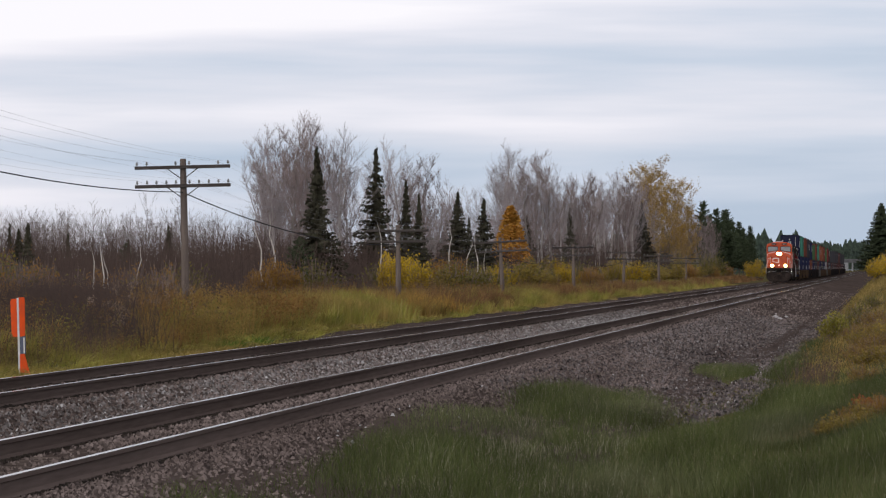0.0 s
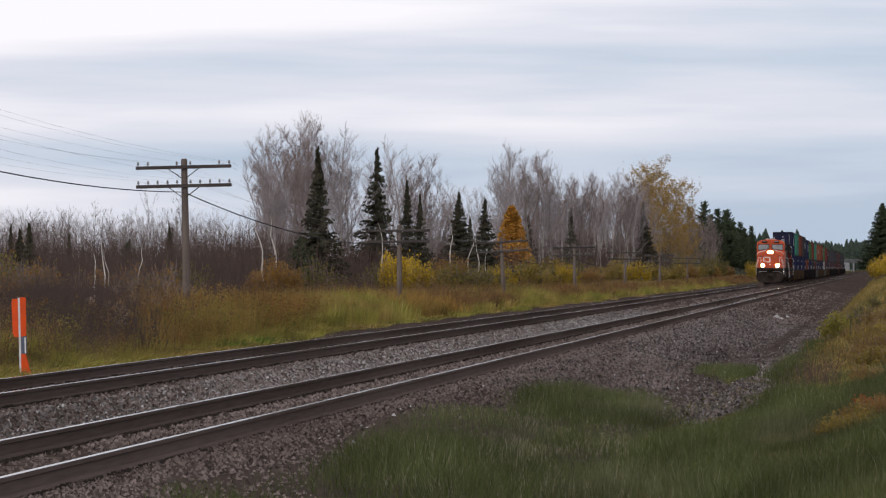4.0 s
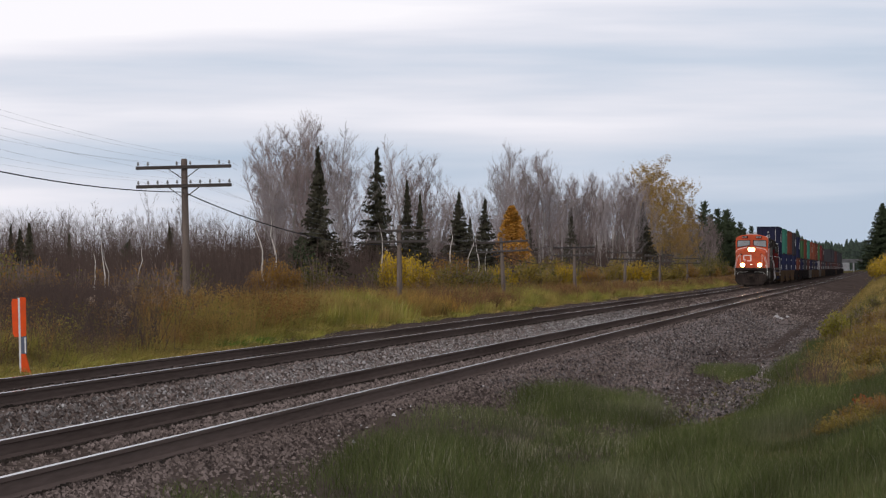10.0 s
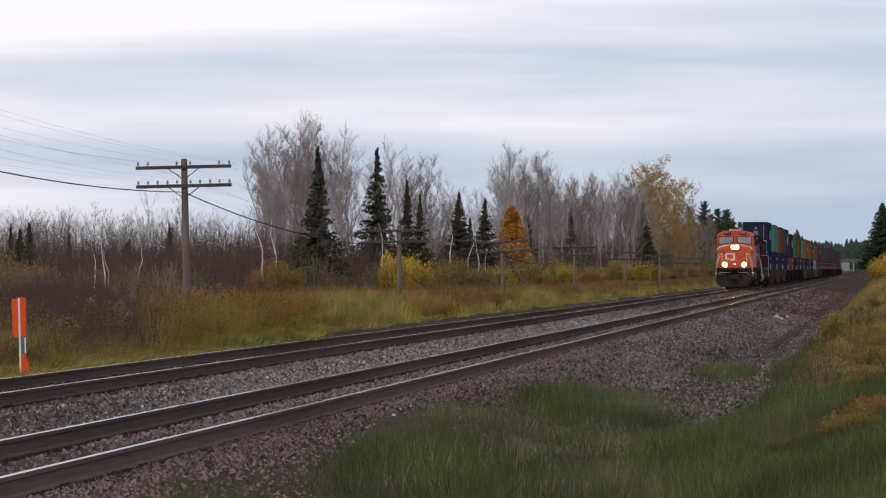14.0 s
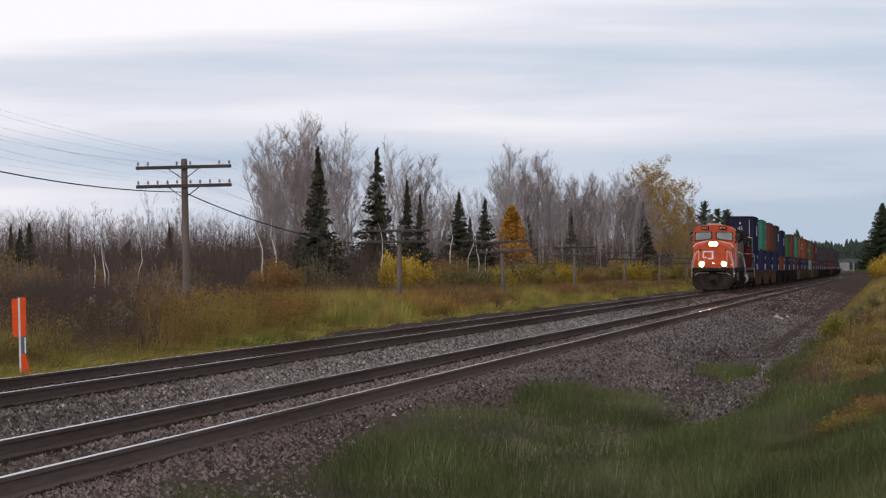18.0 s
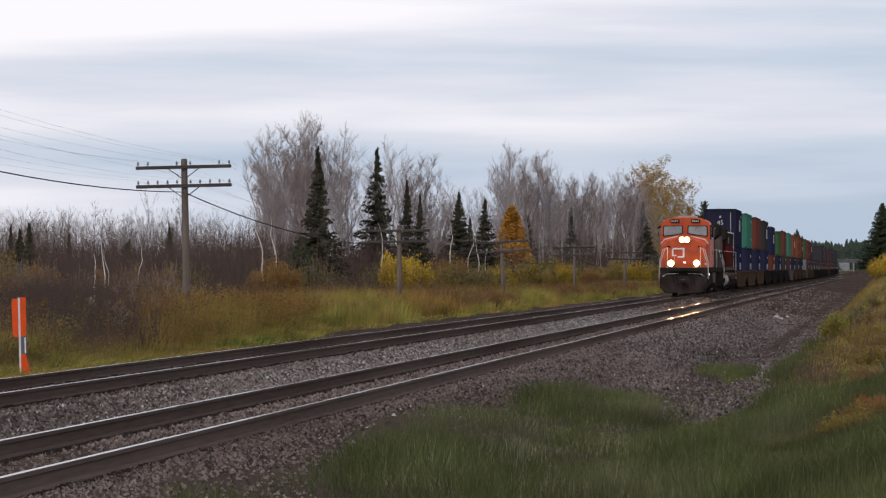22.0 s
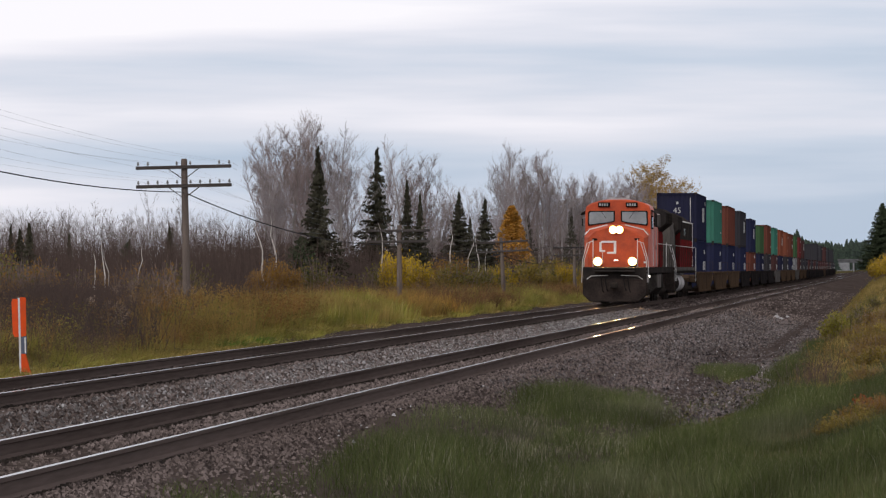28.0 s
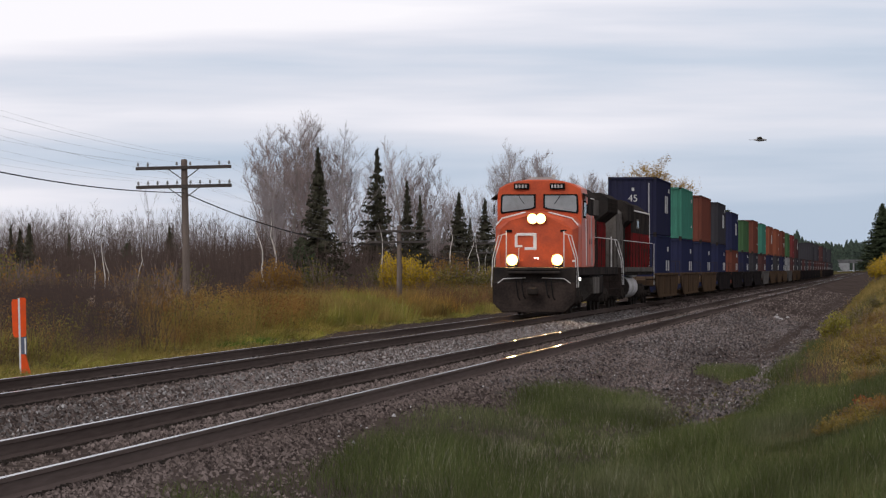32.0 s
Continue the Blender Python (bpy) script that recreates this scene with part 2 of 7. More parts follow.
M_LEAFOLIVE = leafy("olive_weed_leaves", [(0.16, 0.14, 0.037), (0.2, 0.175, 0.042), (0.115, 0.104, 0.032), (0.25, 0.195, 0.055)], 0.75, 0.25)
M_LEAFDARK = leafy("dead_brown_weed_leaves", [(0.098, 0.063, 0.0392), (0.154, 0.098, 0.056), (0.07, 0.049, 0.035), (0.224, 0.154, 0.084)], 0.8, 0.2)
M_RUSTGRASS = leafy("russet_meadow_grass", [(0.17, 0.092, 0.044), (0.215, 0.12, 0.052), (0.125, 0.072, 0.04), (0.26, 0.165, 0.075)], 0.75, 0.25)
M_LIME = leafy("yellow_green_leaves", [(0.24, 0.23, 0.04), (0.32, 0.29, 0.06), (0.17, 0.17, 0.035), (0.34, 0.26, 0.05)], 0.7, 0.3)
M_MUSTARD = leafy("mustard_leaves", [(0.26, 0.185, 0.042), (0.3, 0.215, 0.05), (0.2, 0.155, 0.04), (0.18, 0.15, 0.038)], 0.7, 0.3)
M_CRIMSON = leafy("dull_red_leaves", [(0.3, 0.06, 0.03), (0.36, 0.1, 0.03), (0.2, 0.06, 0.03)], 0.7, 0.3)
M_LOWGREEN = leafy("low_green_grass", [(0.15, 0.127, 0.033), (0.2, 0.158, 0.044), (0.11, 0.098, 0.025), (0.25, 0.185, 0.064)], 0.7, 0.25)
M_FRESH = leafy("fresh_green_weeds", [(0.07, 0.13, 0.02), (0.1, 0.17, 0.03), (0.05, 0.1, 0.02)], 0.7, 0.25)
M_STALK = leafy("pale_seed_stalks", [(0.24, 0.22, 0.155), (0.33, 0.31, 0.24), (0.16, 0.145, 0.085)], 0.7, 0.2)
M_FLUFF = leafy("seed_fluff", [(0.3, 0.235, 0.195), (0.2, 0.15, 0.115)], 0.9, 0.3)
M_CONCRETE = mat("pale_concrete", (0.3, 0.305, 0.32), 0.9, second=(0.21, 0.21, 0.225), scale=0.4, fine=4)
M_DECK = mat("dark_bridge_deck", (0.16, 0.16, 0.17), 0.9, scale=0.4)

# rolling stock
M_CNRED = mat("loco_orange_red_paint", (0.56, 0.095, 0.035), 0.42, second=(0.3, 0.06, 0.032), amount=0.5, scale=1.4, fine=18, bump=0.05, spec=0.08, vary=0.03)
M_SIDERED = mat("loco_deep_red_paint", (0.17, 0.014, 0.016), 0.5, second=(0.075, 0.02, 0.018), amount=0.6, scale=1.4, fine=18, bump=0.05, vary=0.03)
M_BLACK = mat("loco_black_paint", (0.02, 0.018, 0.018), 0.6, second=(0.043, 0.036, 0.032), amount=0.5, scale=1.2, fine=16, bump=0.08, vary=0.1)
M_GREYGRIME = mat("grimy_grey_panels", (0.12, 0.11, 0.1), 0.7, second=(0.06, 0.052, 0.047), scale=1.2, fine=14, bump=0.1)
M_STRIPE = mat("white_loco_stripe", (0.75, 0.72, 0.7), 0.5, second=(0.5, 0.46, 0.44), amount=0.3, scale=3, vary=0.03)
# pale base grey paints the sky's reflection into the cab glass
M_WINDOW = mat("sky_greyed_cab_glass", (0.2, 0.22, 0.23), 0.08, scale=2, bump=0, vary=0.02, spec=0.8)
M_RUBBER = mat("black_gasket", (0.015, 0.015, 0.015), 0.6, bump=0)
M_PLOW = mat("dusty_plow_steel", (0.042, 0.032, 0.028), 0.8, second=(0.017, 0.014, 0.013), scale=1.5, fine=12)
M_TRUCK = mat("grimy_truck_steel", (0.022, 0.02, 0.019), 0.85, 0.0, second=(0.045, 0.036, 0.03), scale=2, fine=18)
M_WHEEL = mat("wheel_steel", (0.05, 0.042, 0.038), 0.7, 0.2, scale=3)
M_HANDRAIL = mat("white_handrail", (0.7, 0.68, 0.66), 0.5, scale=4, vary=0.03)
M_TANKGREY = mat("pale_grey_tank", (0.42, 0.41, 0.41), 0.6, second=(0.24, 0.23, 0.22), scale=1.8, fine=12)
M_LAMP = mat("burning_headlight", (1, 1, 1), emit=((1.0, 0.6, 0.2), 1100.0))
# bowl emits amber to imitate the halo round a burning lens
M_LAMPHALO = mat("lamp_bowl_halo", (0.9, 0.7, 0.4), emit=((1.0, 0.5, 0.12), 3.5))
M_MARK = mat("worn_white_lettering", (0.5, 0.5, 0.49), 0.8, second=(0.3, 0.3, 0.3), scale=2)
M_LAMPRIM = mat("lamp_housing", (0.05, 0.05, 0.05), 0.5)
M_SMALLAMP = mat("small_marker_lamp", (1, 1, 1), emit=((1.0, 0.95, 0.85), 4.0))
PAINT = {}
for _n, _c in dict(navy=(0.022, 0.023, 0.05), blue=(0.023, 0.026, 0.062), teal=(0.055, 0.19, 0.14), rust=(0.14, 0.048, 0.034),
                   slate=(0.042, 0.04, 0.046), green=(0.06, 0.12, 0.055), orange=(0.22, 0.072, 0.042), red=(0.16, 0.036, 0.036),
                   maroon=(0.075, 0.034, 0.033), grey=(0.22, 0.22, 0.23)).items():
    PAINT[_n] = mat("container_paint_" + _n, _c, 0.62, second=[v * 0.65 + 0.012 for v in _c], amount=0.4, scale=0.8, fine=10, bump=0.05, vary=0.08)
M_WELLTAN = mat("brown_well_paint", (0.085, 0.055, 0.034), 0.8, second=(0.045, 0.032, 0.024), scale=0.8, fine=9, vary=0.1)
M_WELLBLACK = mat("dark_well_paint", (0.014, 0.013, 0.015), 0.8, second=(0.03, 0.025, 0.023), scale=0.8, fine=9, vary=0.1)
M_WELLGREY = mat("grey_well_paint", (0.11, 0.105, 0.1), 0.8, second=(0.07, 0.06, 0.055), scale=0.8, fine=9)


# ---- mesh helpers ----
class Shape:
    """Vertices and faces gathered for one mesh."""

    def __init__(self):
        self.v, self.f = [], []

    def box(self, x0, x1, y0, y1, z0, z1, c=0.0):
        """A block with chamfered edges of width c."""
        v, f, n = self.v, self.f, len(self.v)
        lo, hi = (x0, y0, z0), (x1, y1, z1)
        if c <= 0:
            for i in range(8):
                v.append(tuple((hi if i >> a & 1 else lo)[a] for a in range(3)))
            for q in ((0, 2, 3, 1), (4, 5, 7, 6), (0, 1, 5, 4), (2, 6, 7, 3), (0, 4, 6, 2), (1, 3, 7, 5)):
                f.append(tuple(n + k for k in q))
            return self
        for i in range(8):
            for a in range(3):
                p = []
                for k in range(3):
                    s = i >> k & 1
                    p.append((hi if s else lo)[k] + (0 if k == a else (-c if s else c)))
                v.append(tuple(p))
        at = lambda i, a: n + 3 * i + a
        for a, quads in ((2, ((0, 2, 3, 1), (4, 5, 7, 6))), (1, ((0, 1, 5, 4), (2, 6, 7, 3))), (0, ((0, 4, 6, 2), (1, 3, 7, 5)))):
            for q in quads:
                f.append(tuple(at(i, a) for i in q))
        for k in range(3):
            a, b = [j for j in range(3) if j != k]
            for i in range(8):
                if not i >> k & 1:
                    j = i | 1 << k
                    f.append((at(i, a), at(j, a), at(j, b), at(i, b)))
        for i in range(8):
            f.append((at(i, 0), at(i, 1), at(i, 2)))
        return self

    def tube(self, p, q, r0, r1=None, n=8, caps=True):
        r1 = r0 if r1 is None else r1
        p, q = Vector(p), Vector(q)
        d = (q - p).normalized()
        u = d.orthogonal().normalized()
        w = d.cross(u)
        k = len(self.v)
        for c, r in ((p, r0), (q, r1)):
            for i in range(n):
                a = 2 * math.pi * i / n
                self.v.append(tuple(c + u * (r * math.cos(a)) + w * (r * math.sin(a))))
        for i in range(n):
            j = (i + 1) % n
            self.f.append((k + i, k + j, k + n + j, k + n + i))
        if caps:
            self.f.append(tuple(k + i for i in reversed(range(n))))
            self.f.append(tuple(k + n + i for i in range(n)))
        return self

    def path(self, pts, r, n=6):
        """A bent round bar as one skin."""
        pts = [Vector(p) for p in pts]
        rings, u = [], None
        for i, p in enumerate(pts):
            d = (pts[min(i + 1, len(pts) - 1)] - pts[max(i - 1, 0)]).normalized()
            u = d.orthogonal().normalized() if u is None else (u - d * u.dot(d)).normalized()
            w = d.cross(u)
            rings.append([p + u * (r * math.cos(2 * math.pi * k / n)) + w * (r * math.sin(2 * math.pi * k / n)) for k in range(n)])
        return self.loft(rings)

    def extrude(self, outline, axis, lo, hi):
        """A prism: an outline in the two other axes, drawn out along one axis."""
        k, m = len(self.v), len(outline)
        for s in (lo, hi):
            for a, b in outline:
                p = [a, b]
                p.insert(axis, s)
                self.v.append(tuple(p))
        for i in range(m):
            j = (i + 1) % m
            self.f.append((k + i, k + j, k + m + j, k + m + i))
        self.f.append(tuple(k + i for i in reversed(range(m))))
        self.f.append(tuple(k + m + i for i in range(m)))
        return self

    def loft(self, rings):
        """Skin a row of rings of equal count, capped at both ends."""
        k, m = len(self.v), len(rings[0])
        for r in rings:
            self.v.extend(tuple(p) for p in r)
        for s in range(len(rings) - 1):
            for i in range(m):
                j = (i + 1) % m
                a = k + s * m
                self.f.append((a + i, a + j, a + m + j, a + m + i))
        self.f.append(tuple(k + i for i in reversed(range(m))))
        self.f.append(tuple(k + (len(rings) - 1) * m + i for i in range(m)))
        return self

    def quad(self, a, b, c, d):
        k = len(self.v)
        self.v += [tuple(a), tuple(b), tuple(c), tuple(d)]
        self.f.append((k, k + 1, k + 2, k + 3))
        return self

    def mesh(self, name, material, fix=True):
        me = bpy.data.meshes.new(name)
        me.from_pydata(self.v, [], self.f)
        me.materials.append(material)
        if fix:
            bm = bmesh.new()
            bm.from_mesh(me)
            bmesh.ops.recalc_face_normals(bm, faces=bm.faces)
            bm.to_mesh(me)
            bm.free()
        return me


def part(name, shape, material, parent, label="", m=None):
    """Links a shape (or a finished mesh) as one mesh object under a thing or a part."""
    me = shape.mesh(name, material) if isinstance(shape, Shape) else shape
    ob = new(name, me)
    ob.parent = parent
    if m is not None:
        ob.matrix_basis = m
    return tagged(ob, label)


def thing(name, label, category, m=None, group="", kind=""):
    ob = new(name)
    ob.empty_display_size = 0.2
    if m is not None:
        ob.matrix_basis = m
    return tagged(ob, label, category, group, kind)


def arrays(name, verts, faces, material):
    """A mesh from numpy arrays of vertices and equal-sided faces."""
    me = bpy.data.meshes.new(name)
    verts, faces = np.asarray(verts, dtype=np.float32), np.asarray(faces, dtype=np.int32)
    k = faces.shape[1]
    me.vertices.add(len(verts))
    me.vertices.foreach_set("co", verts.ravel())
    me.loops.add(faces.size)
    me.loops.foreach_set("vertex_index", faces.ravel())
    me.polygons.add(len(faces))
    me.polygons.foreach_set("loop_start", np.arange(0, faces.size, k, dtype=np.int32))
    me.update(calc_edges=True)
    me.validate()
    me.materials.append(material)
    return me


def smooth_step(a, b, x):
    t = min(1.0, max(0.0, (x - a) / (b - a)))
    return t * t * (3 - 2 * t)


# ---- ground ----
NEAR_TRACK, FAR_TRACK = -7.75, -12.48    # centre lines; both run along y
PROFILE = ((-4500, -0.3), (-200, -0.5), (-60, -0.6), (-35, -0.55), (-26, -0.05), (-23, 0.0), (-20.5, -0.38), (-17.8, -0.7), (-15.6, -0.6), (-14.4, -0.3), (-10.1, -0.34),
           (-6.1, -0.3), (-5.2, -0.52), (-3.2, -0.8), (-1.6, -0.72), (0.6, -0.3), (2.5, 0.0), (12, 0.1), (60, 0.0), (4500, -0.3))


def ground_z(x, y):
    xs = [p[0] for p in PROFILE]
    z = float(np.interp(x, xs, [p[1] for p in PROFILE]))
    if x > -2.4:   # the bank beyond the ditch rises away from the eye
        z += 1.45 * smooth_step(-2.4, 0.2, x) * smooth_step(66, 215, y) * (1 - smooth_step(570, 1000, y))
    if x < -15.6 or x > -5.0:
        fine = 0.4 if x < -15 else 0.1 + 0.3 * smooth_step(-3.4, -1.5, x)
        z += (0.15 if x < -15 else 0.015 + 0.075 * smooth_step(-3.4, -1.6, x)) * (noise.noise((x * 0.35, y * 0.2, 3.1)) + fine * noise.noise((x, y * 0.7, 8.8))) * (smooth_step(0, 6.0, abs(x + 15.6)) if x < -15 else smooth_step(0, 1.5, abs(x + 5.0)))
    return z


def ditch_cover(x, y):
    """How thickly grass grows beside the ballast: 0 is bare stone."""
    wob = noise.noise((x * 0.9, y * 0.22, 4.0))
    edge = smooth_step(-6.4, -5.2, x + 0.7 * wob)
    near = 1 - smooth_step(58, 70, y + 7 * wob)
    far = smooth_step(-2.9, -1.9, x + 0.5 * wob)
    patch = 0.85 * (1 - smooth_step(0.4, 1.35, math.hypot((x + 2.9) / 0.85, (y - 63) / 9) + 0.7 * wob))
    tuft = 1 - smooth_step(0.6, 1.2, math.hypot((x + 3.5) / 0.75, (y - 81) / 7) + 0.4 * wob)
    thin = 0.6 + 0.4 * smooth_step(-0.35, 0.15, noise.noise((x * 0.7, y * 0.2, 9.0)))
    return max(edge * max(near, far) * (1 - patch) * thin, 0.7 * tuft)


def ground_sheet():
    xs = sorted(set([-4500, -2000, -900, -400, -250, -180, -140, -110] + list(np.arange(-90, -26, 4.0)) + list(np.arange(-26, 3.01, 0.45))
                    + [4, 6, 9, 13, 20, 30, 45, 70, 110, 180, 300, 600, 1200, 2500, 4500]))
    ys = sorted(set([-1500, -400, -120, -50, -20, -8] + list(np.arange(0, 100, 1.0)) + list(np.arange(100, 280, 3)) + list(np.arange(280, 480, 8))
                    + [490, 520, 580, 660, 760, 900, 1100, 1400, 1800, 2300, 3000, 4800]))
    v = []
    for y in ys:
        for x in xs:
            under = 0.16 if -15.4 < x < -3.7 else 0.0
            v.append((x, y, ground_z(x, y) - under))
    w = len(xs)
    f = [(j * w + i, j * w + i + 1, (j + 1) * w + i + 1, (j + 1) * w + i) for j in range(len(ys) - 1) for i in range(w - 1)]
    ob = new("ground", arrays("ground", v, f, M_SOIL))
    tagged(ob, "flat autumn meadow soil running to the woods and horizon", "ground", kind="structure")


ground_sheet()


def verge_edge(y):
    """Where the verge grass begins beyond the far track: a bare cinder strip lies before it."""
    return -16.9 - 2.2 * smooth_step(86, 126, y) + 0.6 * noise.noise((2.0, y * 0.11, 5.0)) * smooth_step(80, 110, y)


def bed_z(x, y):
    """The top of the stone bed: level between the rails, falling off at the shoulders."""
    return ground_z(x, y) + 0.02 + 0.095 * (1 - smooth_step(1.25, 2.0, min(abs(x - NEAR_TRACK), abs(x - FAR_TRACK))))


def ballast_bed():
    xs = [-18.6, -18.2, -17.8, -17.4, -17.0, -16.6, -16.2, -15.8] + list(np.arange(-15.4, -4.2, 0.28)) + [-3.95, -3.7, -3.45, -3.2]
    ys = list(np.arange(-40, 12, 8.0)) + list(np.arange(12, 100, 0.6)) + list(np.arange(100, 240, 3.0)) + [240, 260, 350, 500, 800, 1300, 2200]
    v = []
    for y in ys:
        wide = (verge_edge(y) - 0.3 + 15.4) / -3.2
        for x0 in xs:
            x = x0 if x0 > -15.45 else -15.4 + (x0 + 15.4) * wide
            if x0 > -4.2:
                x += (x0 + 4.2) * 1.6 * smooth_step(84, 112, y)
            z = bed_z(x, y) + (0.015 if x0 < -15.45 or x0 > -4.2 else 0.0)
            z += 0.014 * noise.noise((x * 2.0, y * 0.7, 0.5)) * (1 if y < 200 else 0)
            if x0 < -18.5 or x0 > -3.3:
                z -= 0.3
            v.append((x, y, z))
    w = len(xs)
    f = [(j * w + i, j * w + i + 1, (j + 1) * w + i + 1, (j + 1) * w + i) for j in range(len(ys) - 1) for i in range(w - 1)]
    ob = new("ballast", arrays("ballast", v, f, M_SHADEDBED))
    tagged(ob, "grey-brown crushed stone bed under two tracks", "ballast", kind="structure")


ballast_bed()


def scatter_stones(name, label, material, spots, sizes, seed):
    """One mesh of many angular stones."""
    rs = np.random.RandomState(seed)
    n = len(spots)
    base = np.array([(1, 0, -0.5), (-1, 0, -0.5), (0, 1, -0.5), (0, -1, -0.5), (0.25, 0, 0.85), (-0.25, 0, 0.85)], dtype=float)
    tri = np.array([(0, 2, 4), (2, 5, 4), (2, 1, 5), (1, 3, 5), (3, 4, 5), (3, 0, 4)])
    v = base[None] + rs.uniform(-0.45, 0.45, (n, 6, 3))
    v *= rs.uniform(0.6, 1.25, (n, 1, 3)) * np.asarray(sizes)[:, None, None]
    v[:, :, 2] *= 0.8
    a = rs.uniform(0, 6.28, n)
    c, s = np.cos(a)[:, None], np.sin(a)[:, None]
    v[:, :, 0], v[:, :, 1] = v[:, :, 0] * c - v[:, :, 1] * s, v[:, :, 0] * s + v[:, :, 1] * c
    v += np.asarray(spots)[:, None, :]
    f = tri[None] + 6 * np.arange(n)[:, None, None]
    ob = new(name, arrays(name, v.reshape(-1, 3), f.reshape(-1, 3), material))
    return tagged(ob, label, "stones", kind="stuff")


def ballast_stones():
    rs = np.random.RandomState(4)
    spots, sizes = [], []
    rails = [NEAR_TRACK - 0.75, NEAR_TRACK + 0.75, FAR_TRACK - 0.75, FAR_TRACK + 0.75]
    for _ in range(64000):
        y = 20 + 156 * rs.rand() ** 1.7
        x = rs.uniform(max(-15.2, -0.26 * y - 0.8), -1.4)
        # the grass thins the stones out below the shoulder
        if x > -6.4 and ditch_cover(x, y) > 0.15 + 0.6 * rs.rand():
            continue
        if min(abs(x - r) for r in rails) < 0.14:
            continue
        size = rs.uniform(0.014, 0.031) * (1 + y / 260)
        spots.append((x, y, bed_z(x, y) + 0.012))
        sizes.append(size)
    # the beds inside and between the tracks
    for _ in range(40000):
        y = 36 + 80 * rs.rand() ** 1.2
        x = rs.uniform(max(-15.3, -0.26 * y - 0.8), -6.3)
        if min(abs(x - r) for r in rails) < 0.13:
            continue
        spots.append((x, y, bed_z(x, y) + 0.012))
        sizes.append(rs.uniform(0.02, 0.044))
    for _ in range(5000):
        y = 70 + 180 * rs.rand() ** 1.3
        x = rs.uniform(-20.0, -15.0)
        if x > verge_edge(y) + 0.3 * rs.rand():
            spots.append((x, y, bed_z(x, y) + 0.012))
            sizes.append(rs.uniform(0.02, 0.05))
    for _ in range(30000):
        y = 24 + 60 * rs.rand() ** 1.3
        x = rs.uniform(-6.9, -4.2)
        if ditch_cover(x, y) > 0.1 + 0.5 * rs.rand():
            continue
        spots.append((x, y, bed_z(x, y) + 0.012))
        sizes.append(rs.uniform(0.011, 0.026) * (1 + y / 200))
    for _ in range(9000):
        y = 150 + 190 * rs.rand() ** 1.3
        x = rs.uniform(-15.0, -1.9)
        if min(abs(x - r) for r in rails) < 0.16 or (x > -5.6 and ditch_cover(x, y) > 0.4):
            continue
        spots.append((x, y, bed_z(x, y) + 0.012))
        sizes.append(rs.uniform(0.04, 0.085))
    scatter_stones("ballast_stones", "angular grey and brown crushed ballast stones", M_STONE, spots, sizes, 5)
    spots, sizes = [], []
    for _ in range(17000):
        y = 55 + 105 * rs.rand()
        x = rs.uniform(-6.4, -1.9)
        if ditch_cover(x, y) > 0.15 + 0.5 * rs.rand():
            continue
        spots.append((x, y, bed_z(x, y) + 0.012))
        sizes.append(rs.uniform(0.016, 0.055))
    scatter_stones("slope_stones", "loose dark grey crushed stones on the ballast slope", M_STONESLOPE, spots, sizes, 8)
    spots, sizes = [], []
    for _ in range(17000):
        y = 34 + 130 * rs.rand() ** 1.4
        x = rs.uniform(-11.3, -8.75)
        spots.append((x, y, bed_z(x, y) + 0.012))
        sizes.append(rs.uniform(0.016, 0.04) * (1 + y / 300))
    scatter_stones("grey_ballast_stones", "fresh grey crushed stones between the two tracks", M_STONEGREY, spots, sizes, 7)
    spots, sizes = [], []
    for _ in range(1500):
        y = 25 + 135 * rs.rand() ** 1.4
        x = rs.choice([rs.uniform(-11.2, -9.0), rs.uniform(-11.4, -8.8), rs.uniform(-10.8, -9.4)])
        spots.append((x, y, bed_z(x, y) + 0.012))
        sizes.append(rs.uniform(0.014, 0.036) * (1 + y / 200))
    for _ in range(520):
        y = 38 + 130 * rs.rand()
        x = rs.uniform(-6.4, -1.9)
        if x > -5.6 and ditch_cover(x, y) > 0.3:
            continue
        spots.append((x, y, bed_z(x, y) + 0.012))
        sizes.append(rs.uniform(0.016, 0.04))
    scatter_stones("pale_stones", "scattered pale whitish stones among the ballast", M_PALE, spots, sizes, 6)


ballast_stones()


# ---- tracks ----
RAIL_OUTLINE = ((-0.07, -0.185), (0.07, -0.185), (0.07, -0.172), (0.012, -0.15), (0.012, -0.05), (0.034, -0.04), (0.036, -0.006),
                (-0.036, -0.006), (-0.034, -0.04), (-0.012, -0.05), (-0.012, -0.15), (-0.07, -0.172))


